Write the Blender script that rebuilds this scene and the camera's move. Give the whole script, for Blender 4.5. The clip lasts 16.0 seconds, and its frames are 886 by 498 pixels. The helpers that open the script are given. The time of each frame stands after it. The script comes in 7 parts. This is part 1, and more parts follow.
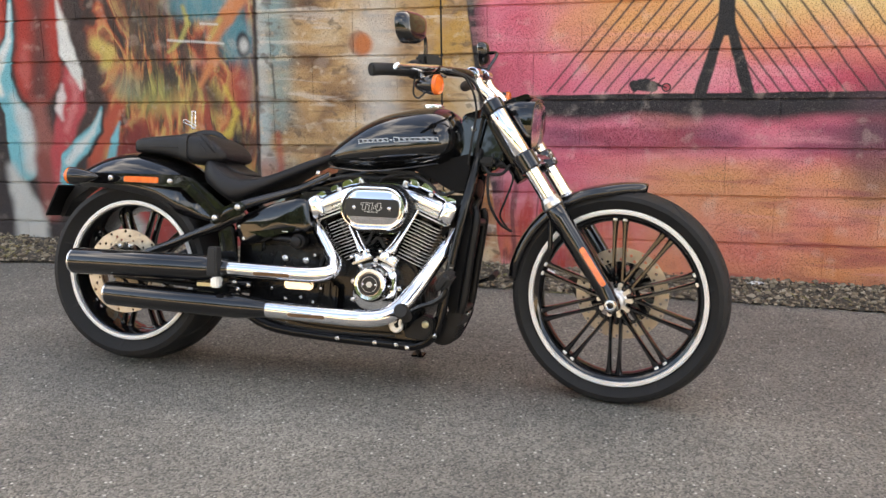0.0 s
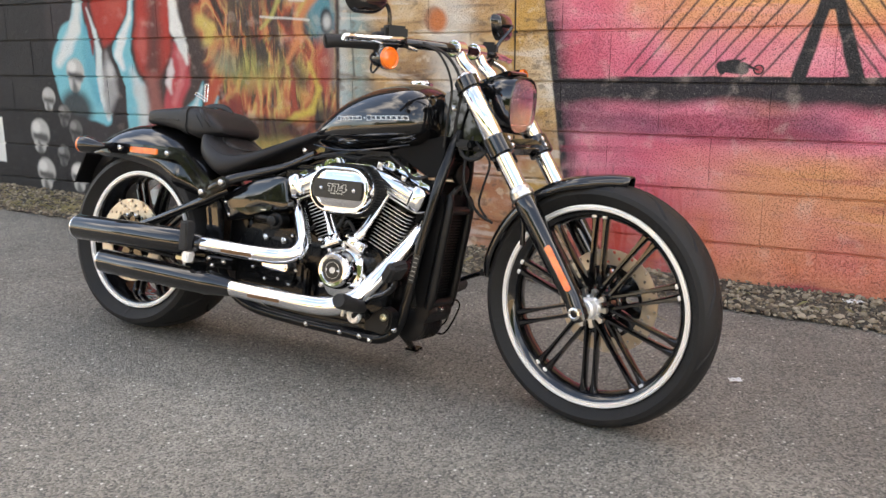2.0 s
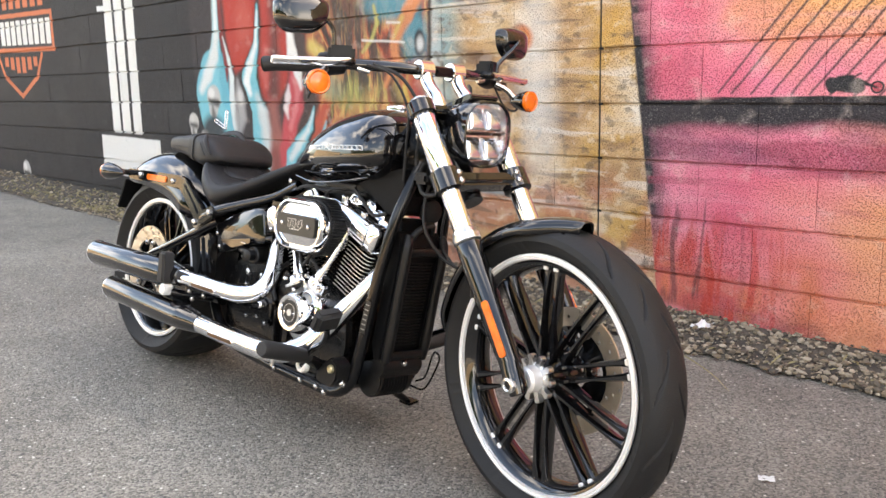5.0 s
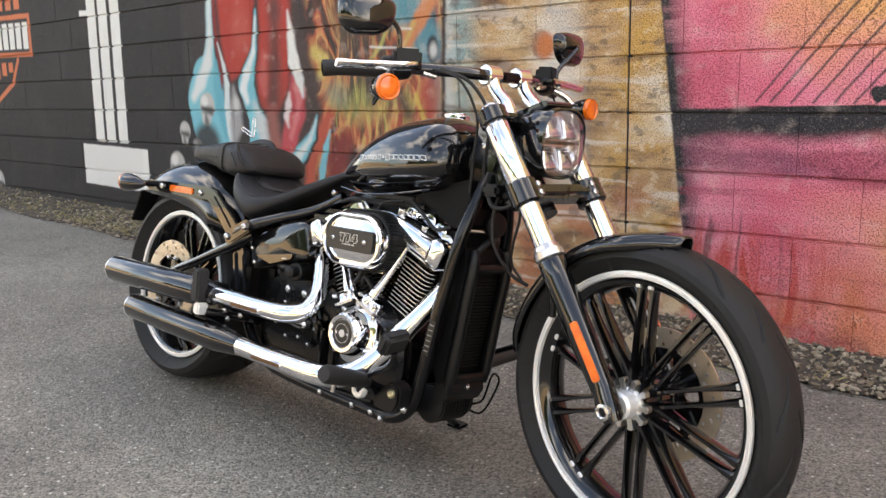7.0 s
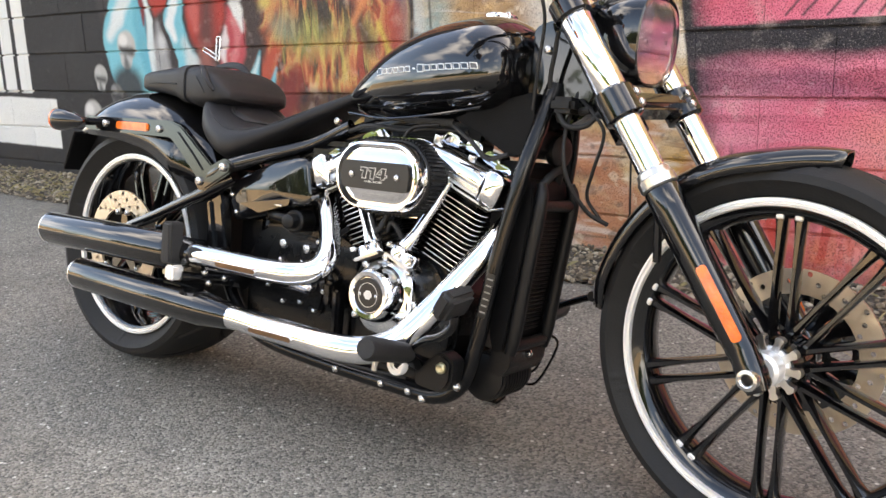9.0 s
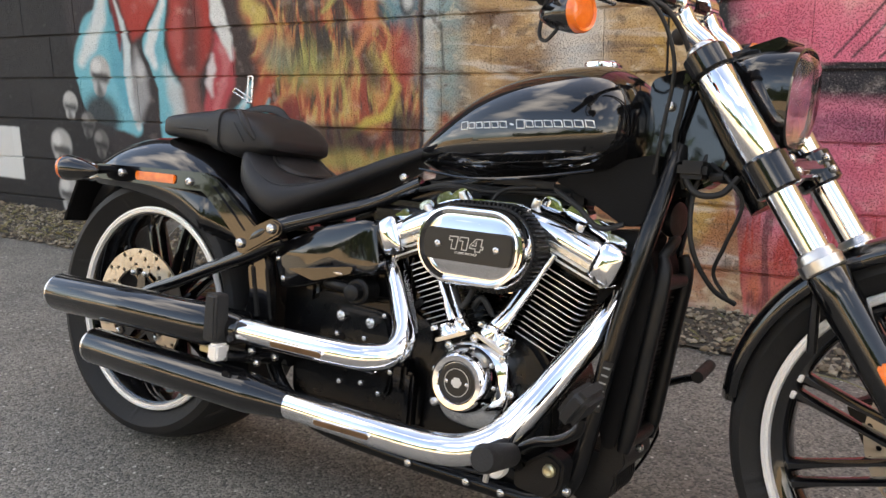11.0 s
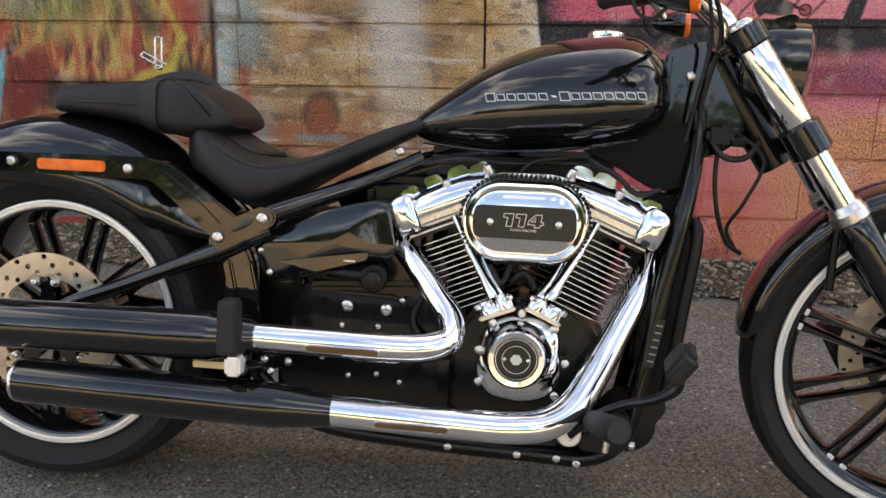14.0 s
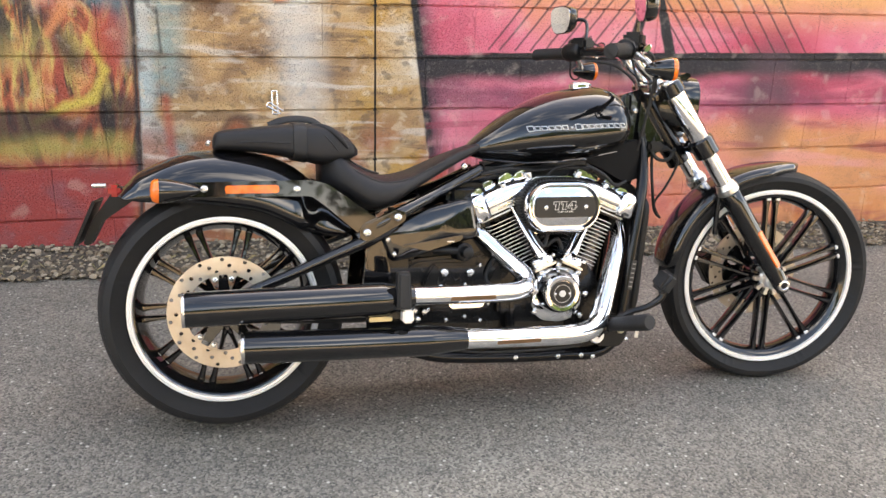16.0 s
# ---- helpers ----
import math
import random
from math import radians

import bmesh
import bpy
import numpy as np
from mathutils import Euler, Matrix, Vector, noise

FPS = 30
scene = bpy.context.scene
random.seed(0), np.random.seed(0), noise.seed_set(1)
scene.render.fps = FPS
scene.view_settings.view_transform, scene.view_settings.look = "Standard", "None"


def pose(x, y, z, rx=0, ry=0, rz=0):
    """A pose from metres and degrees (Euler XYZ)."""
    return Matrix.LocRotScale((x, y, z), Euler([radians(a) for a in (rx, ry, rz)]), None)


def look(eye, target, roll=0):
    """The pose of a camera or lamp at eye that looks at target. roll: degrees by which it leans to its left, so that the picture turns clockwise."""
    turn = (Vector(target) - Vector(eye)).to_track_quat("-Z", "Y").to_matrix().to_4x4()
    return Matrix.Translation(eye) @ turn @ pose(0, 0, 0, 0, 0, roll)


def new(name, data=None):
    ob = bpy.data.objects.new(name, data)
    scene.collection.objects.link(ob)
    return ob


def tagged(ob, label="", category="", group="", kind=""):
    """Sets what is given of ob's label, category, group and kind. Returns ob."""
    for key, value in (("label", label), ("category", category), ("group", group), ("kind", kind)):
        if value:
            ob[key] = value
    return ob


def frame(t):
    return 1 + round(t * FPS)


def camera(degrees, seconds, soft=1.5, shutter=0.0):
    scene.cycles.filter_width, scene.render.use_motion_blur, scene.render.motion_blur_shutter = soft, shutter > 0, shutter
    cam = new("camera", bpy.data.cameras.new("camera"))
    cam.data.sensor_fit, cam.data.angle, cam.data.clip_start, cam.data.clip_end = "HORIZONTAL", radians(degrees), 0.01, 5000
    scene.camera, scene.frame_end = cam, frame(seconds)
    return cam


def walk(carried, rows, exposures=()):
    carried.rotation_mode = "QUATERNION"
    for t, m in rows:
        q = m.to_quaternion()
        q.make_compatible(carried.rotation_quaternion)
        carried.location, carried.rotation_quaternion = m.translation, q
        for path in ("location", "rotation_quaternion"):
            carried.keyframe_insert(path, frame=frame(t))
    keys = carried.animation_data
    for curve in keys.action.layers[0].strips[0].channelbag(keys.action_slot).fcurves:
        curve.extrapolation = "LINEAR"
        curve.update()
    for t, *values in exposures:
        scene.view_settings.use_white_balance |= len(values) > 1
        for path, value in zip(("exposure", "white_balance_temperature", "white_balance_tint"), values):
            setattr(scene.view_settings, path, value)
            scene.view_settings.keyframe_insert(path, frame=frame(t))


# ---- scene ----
cam = camera(55.1, 16.0)
PATH = [
    (0, (-0.037, 0.043, 1.057), (-0.495, 1.943, 0.634), 0.3),
    (0.5, (0.154, 0.154, 1.059), (-0.517, 1.99, 0.639), 1.5),
    (1, (0.305, 0.284, 1.055), (-0.475, 2.08, 0.646), 1.1),
    (1.5, (0.429, 0.414, 1.032), (-0.391, 2.189, 0.608), 0.7),
    (2, (0.577, 0.506, 1.031), (-0.335, 2.225, 0.569), 0.8),
    (2.5, (0.767, 0.651, 1.024), (-0.272, 2.295, 0.559), 1.2),
    (3, (0.826, 0.846, 0.975), (-0.279, 2.447, 0.509), 1.1),
    (3.5, (0.879, 0.958, 0.974), (-0.302, 2.504, 0.51), 0.0),
    (4, (0.953, 1.06, 0.982), (-0.311, 2.544, 0.533), 0.0),
    (4.5, (0.994, 1.15, 1.002), (-0.327, 2.589, 0.571), -0.1),
    (5, (1.002, 1.209, 1.03), (-0.357, 2.616, 0.614), -0.4),
    (5.2, (0.997, 1.215, 1.038), (-0.371, 2.615, 0.625), -0.5),
    (7.3, (0.675, 1.122, 1.01), (-0.581, 2.626, 0.609), -0.1),
    (7.5, (0.654, 1.133, 0.972), (-0.549, 2.673, 0.548), 0.1),
    (8, (0.588, 1.142, 0.881), (-0.522, 2.726, 0.373), -0.0),
    (8.5, (0.391, 1.192, 0.825), (-0.705, 2.781, 0.302), -0.6),
    (9, (0.209, 1.271, 0.891), (-0.91, 2.853, 0.397), -0.9),
    (9.2, (0.146, 1.305, 0.971), (-0.962, 2.892, 0.466), -1.4),
    (11.3, (-0.192, 1.317, 0.929), (-1.205, 2.983, 0.481), 0.1),
    (11.5, (-0.218, 1.307, 0.904), (-1.237, 2.964, 0.44), 0.1),
    (12, (-0.356, 1.314, 0.869), (-1.363, 2.962, 0.348), -0.5),
    (12.5, (-0.524, 1.336, 0.872), (-1.478, 3.001, 0.309), -0.1),
    (13, (-0.634, 1.326, 0.878), (-1.375, 3.081, 0.273), 0.4),
    (13.5, (-0.767, 1.276, 0.91), (-1.214, 3.135, 0.323), 1.1),
    (14, (-0.863, 1.152, 0.996), (-1.074, 3.053, 0.412), 1.4),
    (14.5, (-1.023, 0.961, 1.067), (-1.05, 2.868, 0.466), 1.4),
    (15, (-1.279, 0.763, 1.124), (-1.094, 2.663, 0.529), 2.0),
    (15.5, (-1.539, 0.574, 1.149), (-1.166, 2.449, 0.562), 2.1),
    (16, (-1.833, 0.462, 1.157), (-1.306, 2.306, 0.588), 2.6),
]
EXPOSURES = [(t, stops, 7900, 12) for t, stops in ((0.0, 2.64), (2.0, 2.76), (3.5, 3.10), (5.0, 3.17), (7.5, 2.66), (8.0, 2.92), (9.0, 3.02), (11.5, 2.15), (12.5, 1.48), (13.0, 1.92), (13.5, 2.16), (14.0, 2.24), (14.5, 2.34), (15.0, 2.54), (16.0, 3.06))]
walk(cam, [(t, look(eye, target, roll)) for t, eye, target, roll in PATH], EXPOSURES)

# ---- daylight: the sun stands beyond the painted wall, which shades the motorcycle ----
SUN_TURN, SUN_UP = 28.0, 35.0
world = bpy.data.worlds.new("sky")
scene.world = world
world.use_nodes = True
wn, wl = world.node_tree.nodes, world.node_tree.links
wn.clear()
sky = wn.new("ShaderNodeTexSky")
sky.sky_type, sky.sun_disc = "NISHITA", False
sky.sun_elevation, sky.sun_rotation = radians(SUN_UP), radians(SUN_TURN)
sky.air_density, sky.dust_density, sky.ozone_density = 1.0, 4.0, 1.0
coord = wn.new("ShaderNodeTexCoord")
squash = wn.new("ShaderNodeMapping")
squash.inputs["Scale"].default_value = (1.3, 1.3, 3.0)
wl.new(coord.outputs["Generated"], squash.inputs["Vector"])
cloud = wn.new("ShaderNodeTexNoise")
cloud.inputs["Scale"].default_value, cloud.inputs["Detail"].default_value = 1.4, 4.0
wl.new(squash.outputs["Vector"], cloud.inputs["Vector"])
cover = wn.new("ShaderNodeMapRange")
cover.inputs["From Min"].default_value, cover.inputs["From Max"].default_value = 0.52, 0.72
wl.new(cloud.outputs["Fac"], cover.inputs["Value"])
clouds = wn.new("ShaderNodeMix")
clouds.data_type = "RGBA"
clouds.inputs["B"].default_value = (9.0, 9.0, 9.2, 1)
wl.new(cover.outputs["Result"], clouds.inputs["Factor"])
wl.new(sky.outputs["Color"], clouds.inputs["A"])
glow = wn.new("ShaderNodeBackground")
glow.inputs["Strength"].default_value = 0.11
wl.new(clouds.outputs["Result"], glow.inputs["Color"])
wout = wn.new("ShaderNodeOutputWorld")
wl.new(glow.outputs["Background"], wout.inputs["Surface"])

sun_way = Vector((math.sin(radians(SUN_TURN)) * math.cos(radians(SUN_UP)),
                  math.cos(radians(SUN_TURN)) * math.cos(radians(SUN_UP)), math.sin(radians(SUN_UP))))
sun = new("sun", bpy.data.lights.new("sun", "SUN"))
sun.data.energy, sun.data.angle, sun.data.color = 5.0, radians(0.6), (1.0, 0.93, 0.83)
sun.matrix_world = look(sun_way * 30, (0, 0, 0))

# ---- materials ----
def link(nt, a, b):
    nt.links.new(a, b)


def node(nt, kind, **values):
    n = nt.nodes.new(kind)
    for key, value in values.items():
        n.inputs[key.replace("_", " ")].default_value = value
    return n


def material(name, colour, rough=0.5, metal=0.0, coat=0.0, grain=0.0, size=60.0, vary=0.0, second=None, wear=0.0, spread=9.0, spec=0.5):
    """A surface with colour drift at two scales, uneven gloss and a fine relief, in object space."""
    m = bpy.data.materials.new(name)
    m.use_nodes = True
    nt = m.node_tree
    p = nt.nodes["Principled BSDF"]
    p.inputs["Roughness"].default_value, p.inputs["Metallic"].default_value = rough, metal
    p.inputs["Specular IOR Level"].default_value = spec
    p.inputs["Coat Weight"].default_value, p.inputs["Coat Roughness"].default_value = coat, 0.03
    where = nt.nodes.new("ShaderNodeTexCoord").outputs["Object"]
    broad = node(nt, "ShaderNodeTexNoise", Scale=spread, Detail=5.0, Roughness=0.6)
    fine = node(nt, "ShaderNodeTexNoise", Scale=size, Detail=3.0)
    link(nt, where, broad.inputs["Vector"])
    link(nt, where, fine.inputs["Vector"])
    a = Vector(colour)
    b = Vector(second) if second else a * (1 - vary)
    mix = nt.nodes.new("ShaderNodeMix")
    mix.data_type = "RGBA"
    mix.inputs["A"].default_value, mix.inputs["B"].default_value = (*a, 1), (*b, 1)
    ramp = node(nt, "ShaderNodeMapRange", From_Min=0.35, From_Max=0.68)
    link(nt, broad.outputs["Fac"], ramp.inputs["Value"])
    link(nt, ramp.outputs["Result"], mix.inputs["Factor"])
    link(nt, mix.outputs["Result"], p.inputs["Base Color"])
    gloss = node(nt, "ShaderNodeMapRange", To_Min=max(rough - wear, 0.02), To_Max=min(rough + wear, 1.0))
    link(nt, broad.outputs["Fac"], gloss.inputs["Value"])
    link(nt, gloss.outputs["Result"], p.inputs["Roughness"])
    if grain:
        bump = node(nt, "ShaderNodeBump", Strength=1.0, Distance=grain)
        link(nt, fine.outputs["Fac"], bump.inputs["Height"])
        link(nt, bump.outputs["Normal"], p.inputs["Normal"])
    return m


GLOSS = material("black_gloss_paint", (0.006, 0.0058, 0.0062), 0.07, coat=1.0, vary=0.2, wear=0.02, spec=0.2)
SATIN = material("black_satin_paint", (0.004, 0.004, 0.0045), 0.24, coat=0.3, vary=0.3, wear=0.08, grain=0.0003, size=300, spec=0.2)
ENGINE_BLACK = material("black_engine_coating", (0.004, 0.004, 0.0045), 0.26, coat=0.2, vary=0.3, wear=0.1, grain=0.0006, size=400, spec=0.2)
PLASTIC = material("black_plastic", (0.006, 0.006, 0.0064), 0.40, vary=0.3, wear=0.08, grain=0.0006, size=350, spec=0.28)
MATTE = material("matte_black_coating", (0.004, 0.004, 0.0044), 0.5, vary=0.3, wear=0.1, grain=0.0005, size=320, spec=0.12)
RUBBER = material("tyre_rubber", (0.009, 0.009, 0.0095), 0.60, second=(0.014, 0.0135, 0.013), wear=0.1, grain=0.0008, size=260, spec=0.30)
GRIP = material("black_rubber", (0.009, 0.009, 0.0095), 0.6, vary=0.3, wear=0.08, grain=0.0008, size=220)
VINYL = material("black_seat_vinyl", (0.009, 0.009, 0.0105), 0.46, second=(0.013, 0.013, 0.0145), wear=0.07, grain=0.0007, size=480, spec=0.32)
CHROME = material("chrome", (0.92, 0.92, 0.93), 0.05, metal=1.0, vary=0.05, wear=0.025)
STEEL = material("brushed_steel", (0.72, 0.71, 0.69), 0.27, metal=1.0, vary=0.12, wear=0.08, grain=0.0002, size=500)
ALLOY = material("machined_alloy", (0.90, 0.89, 0.87), 0.38, metal=0.5, vary=0.12, wear=0.1)
DISC = material("brake_disc_steel", (0.60, 0.55, 0.47), 0.36, metal=0.85, second=(0.46, 0.38, 0.29), wear=0.1, grain=0.0002, size=400)
BRONZE = material("heat_tinted_steel", (0.34, 0.20, 0.11), 0.4, metal=0.8, vary=0.4, wear=0.1)
AMBER = material("amber_lens", (0.90, 0.19, 0.014), 0.12, coat=0.7, second=(0.72, 0.11, 0.006), grain=0.0010, size=200, spread=38.0)
RED = material("red_plastic", (0.45, 0.02, 0.02), 0.25, vary=0.3)
WHITE = material("white_print", (0.75, 0.75, 0.73), 0.5, vary=0.15)
SILVER = material("silver_print", (0.7, 0.69, 0.66), 0.35, metal=0.3, vary=0.15)
BLACK = material("black_print", (0.008, 0.008, 0.008), 0.35, vary=0.2)
# near-black that paints the shade inside openings
HOLE_SHADE = material("hole_shade_black", (0.004, 0.004, 0.004), 0.8, vary=0.2)
LAMP = material("lamp_reflector", (0.96, 0.96, 0.97), 0.14, metal=0.9, vary=0.06)
LABEL = material("warning_label", (0.30, 0.29, 0.27), 0.5, vary=0.3)
BRASS = material("zinc_plate", (0.62, 0.56, 0.36), 0.35, metal=0.9, vary=0.2)

GLASS = bpy.data.materials.new("headlight_glass")
GLASS.use_nodes = True
_p = GLASS.node_tree.nodes["Principled BSDF"]
_p.inputs["Base Color"].default_value = (0.96, 0.97, 0.98, 1)
_p.inputs["Roughness"].default_value, _p.inputs["Transmission Weight"].default_value, _p.inputs["IOR"].default_value = 0.02, 1.0, 1.22

MIRROR = material("mirror_glass", (0.9, 0.9, 0.9), 0.02, metal=1.0)
STONE = material("gravel", (0.30, 0.27, 0.22), 0.85, second=(0.13, 0.12, 0.10), grain=0.002, size=120)
LITTER = material("paper_litter", (0.75, 0.75, 0.73), 0.7, vary=0.2, grain=0.001, size=90)
STRAW = material("dry_grass", (0.30, 0.25, 0.13), 0.8, second=(0.16, 0.15, 0.06))


def asphalt():
    m = bpy.data.materials.new("asphalt")
    m.use_nodes = True
    nt = m.node_tree
    p = nt.nodes["Principled BSDF"]
    where = nt.nodes.new("ShaderNodeNewGeometry").outputs["Position"]
    broad = node(nt, "ShaderNodeTexNoise", Scale=1.1, Detail=6.0, Roughness=0.65)
    patch = node(nt, "ShaderNodeTexNoise", Scale=7.0, Detail=4.0)
    stones = nt.nodes.new("ShaderNodeTexVoronoi")
    stones.inputs["Scale"].default_value = 170.0
    specks = nt.nodes.new("ShaderNodeTexVoronoi")
    specks.inputs["Scale"].default_value = 46.0
    grit = node(nt, "ShaderNodeTexNoise", Scale=240.0, Detail=3.0)
    for n in (broad, patch, stones, specks, grit):
        link(nt, where, n.inputs["Vector"])
    base = nt.nodes.new("ShaderNodeValToRGB")
    base.color_ramp.elements[0].position, base.color_ramp.elements[0].color = 0.3, (0.108, 0.102, 0.089, 1)
    base.color_ramp.elements[1].position, base.color_ramp.elements[1].color = 0.75, (0.218, 0.205, 0.178, 1)
    link(nt, broad.outputs["Fac"], base.inputs["Fac"])
    tone = nt.nodes.new("ShaderNodeMix")
    tone.data_type, tone.blend_type = "RGBA", "MULTIPLY"
    tone.inputs["Factor"].default_value = 0.85
    link(nt, base.outputs["Color"], tone.inputs["A"])
    cells = nt.nodes.new("ShaderNodeValToRGB")
    cells.color_ramp.elements[0].position, cells.color_ramp.elements[0].color = 0.1, (0.30, 0.30, 0.30, 1)
    cells.color_ramp.elements[1].position, cells.color_ramp.elements[1].color = 0.95, (2.2, 2.15, 2.05, 1)
    bw = nt.nodes.new("ShaderNodeRGBToBW")
    link(nt, stones.outputs["Color"], bw.inputs["Color"])
    link(nt, bw.outputs["Val"], cells.inputs["Fac"])
    link(nt, cells.outputs["Color"], tone.inputs["B"])
    bw2 = nt.nodes.new("ShaderNodeRGBToBW")
    link(nt, specks.outputs["Color"], bw2.inputs["Color"])
    few = node(nt, "ShaderNodeMapRange", From_Min=0.70, From_Max=0.72)
    link(nt, bw2.outputs["Val"], few.inputs["Value"])
    near = node(nt, "ShaderNodeMapRange", From_Min=0.24, From_Max=0.14)
    link(nt, specks.outputs["Distance"], near.inputs["Value"])
    both = nt.nodes.new("ShaderNodeMath")
    both.operation = "MULTIPLY"
    link(nt, few.outputs["Result"], both.inputs[0])
    link(nt, near.outputs["Result"], both.inputs[1])
    fleck = nt.nodes.new("ShaderNodeMix")
    fleck.data_type = "RGBA"
    fleck.inputs["B"].default_value = (0.58, 0.55, 0.48, 1)
    link(nt, both.outputs["Value"], fleck.inputs["Factor"])
    link(nt, tone.outputs["Result"], fleck.inputs["A"])
    link(nt, fleck.outputs["Result"], p.inputs["Base Color"])
    rough = node(nt, "ShaderNodeMapRange", To_Min=0.55, To_Max=0.95)
    link(nt, patch.outputs["Fac"], rough.inputs["Value"])
    link(nt, rough.outputs["Result"], p.inputs["Roughness"])
    add = nt.nodes.new("ShaderNodeMath")
    add.operation = "MULTIPLY_ADD"
    add.inputs[1].default_value = 0.5
    link(nt, grit.outputs["Fac"], add.inputs[0])
    inv = node(nt, "ShaderNodeMapRange", From_Max=0.8, To_Min=1.0, To_Max=0.0)
    link(nt, stones.outputs["Distance"], inv.inputs["Value"])
    link(nt, inv.outputs["Result"], add.inputs[2])
    bump = node(nt, "ShaderNodeBump", Strength=0.8, Distance=0.004)
    link(nt, add.outputs["Value"], bump.inputs["Height"])
    link(nt, bump.outputs["Normal"], p.inputs["Normal"])
    return m


ASPHALT = asphalt()


# ---- the spray-painted mural: one paint for every block of the wall, laid down in coats over its face ----
class Mural:
    def __init__(self, name, base):
        self.m = bpy.data.materials.new(name)
        self.m.use_nodes = True
        self.skin = self.m.node_tree.nodes["Principled BSDF"]
        self.base, self.sheets, self.nt = base, [], None
        self.sheet()

    def sheet(self):
        """Closes the coats so far in a group of their own and begins the next."""
        self.close()
        self.nt = bpy.data.node_groups.new("coats", "ShaderNodeTree")
        for way in ("INPUT", "OUTPUT"):
            self.nt.interface.new_socket("Colour", in_out=way, socket_type="NodeSocketColor")
        self.nt.interface.new_socket("Place", in_out="INPUT", socket_type="NodeSocketVector")
        begin = self.nt.nodes.new("NodeGroupInput")
        self.colour = begin.outputs["Colour"]
        self.lay_out(begin.outputs["Place"])

    def close(self):
        if self.nt:
            end = self.nt.nodes.new("NodeGroupOutput")
            link(self.nt, self.colour, end.inputs["Colour"])
            self.sheets.append(self.nt)

    def finish(self):
        """Stacks the groups in the material's own tree."""
        self.close()
        self.nt = self.m.node_tree
        last = None
        self.place = self.nt.nodes.new("ShaderNodeNewGeometry").outputs["Position"]
        split = self.nt.nodes.new("ShaderNodeSeparateXYZ")
        link(self.nt, self.place, split.inputs["Vector"])
        flat = self.level(split.outputs["X"], split.outputs["Z"])
        for g in self.sheets:
            n = self.nt.nodes.new("ShaderNodeGroup")
            n.node_tree = g
            link(self.nt, flat, n.inputs["Place"])
            if last:
                link(self.nt, last, n.inputs["Colour"])
            else:
                n.inputs["Colour"].default_value = (*self.base, 1)
            last = n.outputs["Colour"]
        self.colour = last
        self.lay_out(flat)

    def lay_out(self, flat):
        self.coats = 0
        self.flat = self.vec("MULTIPLY_ADD", self.colour, (1e-8, 1e-8, 0), flat)
        self.crisp = self.shaken(self.flat, 9.0, 0.012)
        self.loose = self.shaken(self.flat, 3.0, 0.09)
        self.x, self.z = self.parts(self.crisp)
        self.lx, self.lz = self.parts(self.loose)
        self.crisp, self.loose = self.level(self.x, self.z), self.level(self.lx, self.lz)

    def settle(self):
        """Later coats are worked out after the earlier ones, so that few values wait at a time."""
        def after(v):
            return self.vec("MULTIPLY_ADD", self.colour, (1e-8, 1e-8, 0), v)
        self.flat = after(self.flat)
        self.x, self.z = self.parts(after(self.crisp))
        self.lx, self.lz = self.parts(after(self.loose))
        self.crisp, self.loose = self.level(self.x, self.z), self.level(self.lx, self.lz)

    def mid(self):
        return self.times(self.step(self.x, -2.112, -2.10), self.step(self.edge(), -0.745, -0.757))

    def edge(self):
        return self.num("MULTIPLY_ADD", self.z, 0.15, self.x)

    def pink(self):
        return self.step(self.edge(), -0.757, -0.745)

    def parts(self, v):
        s = self.nt.nodes.new("ShaderNodeSeparateXYZ")
        link(self.nt, v, s.inputs["Vector"])
        return s.outputs["X"], s.outputs["Y"]

    def level(self, x, z):
        c = self.nt.nodes.new("ShaderNodeCombineXYZ")
        link(self.nt, x, c.inputs["X"])
        link(self.nt, z, c.inputs["Y"])
        return c.outputs["Vector"]

    def shaken(self, v, scale, amount):
        n = node(self.nt, "ShaderNodeTexNoise", Scale=scale, Detail=3.0)
        link(self.nt, v, n.inputs["Vector"])
        s = self.vec("MULTIPLY_ADD", n.outputs["Color"], (amount, amount, 0), (-amount / 2, -amount / 2, 0))
        return self.vec("ADD", v, s)

    def vec(self, op, *args):
        n = self.nt.nodes.new("ShaderNodeVectorMath")
        n.operation = op
        for i, a in enumerate(args):
            if isinstance(a, (tuple, list)):
                n.inputs[i].default_value = a
            else:
                link(self.nt, a, n.inputs[i])
        return n.outputs["Value"] if op in ("DOT_PRODUCT", "DISTANCE", "LENGTH") else n.outputs["Vector"]

    def num(self, op, *args, clamp=False):
        n = self.nt.nodes.new("ShaderNodeMath")
        n.operation, n.use_clamp = op, clamp
        for i, a in enumerate(args):
            if isinstance(a, (int, float)):
                n.inputs[i].default_value = a
            else:
                link(self.nt, a, n.inputs[i])
        return n.outputs["Value"]

    def step(self, value, lo, hi, top=1.0):
        """0 at lo, top at hi, whichever is larger."""
        n = node(self.nt, "ShaderNodeMapRange", From_Min=lo, From_Max=hi, To_Max=top)
        n.interpolation_type = "SMOOTHSTEP"
        link(self.nt, value, n.inputs["Value"])
        return n.outputs["Result"]

    def noise(self, scale, stretch=(1, 1, 1), detail=4.0, twist=0.0, v=None):
        n = node(self.nt, "ShaderNodeTexNoise", Scale=scale, Detail=detail, Distortion=twist)
        link(self.nt, self.vec("MULTIPLY", v or self.flat, tuple(stretch)), n.inputs["Vector"])
        return n.outputs["Fac"]

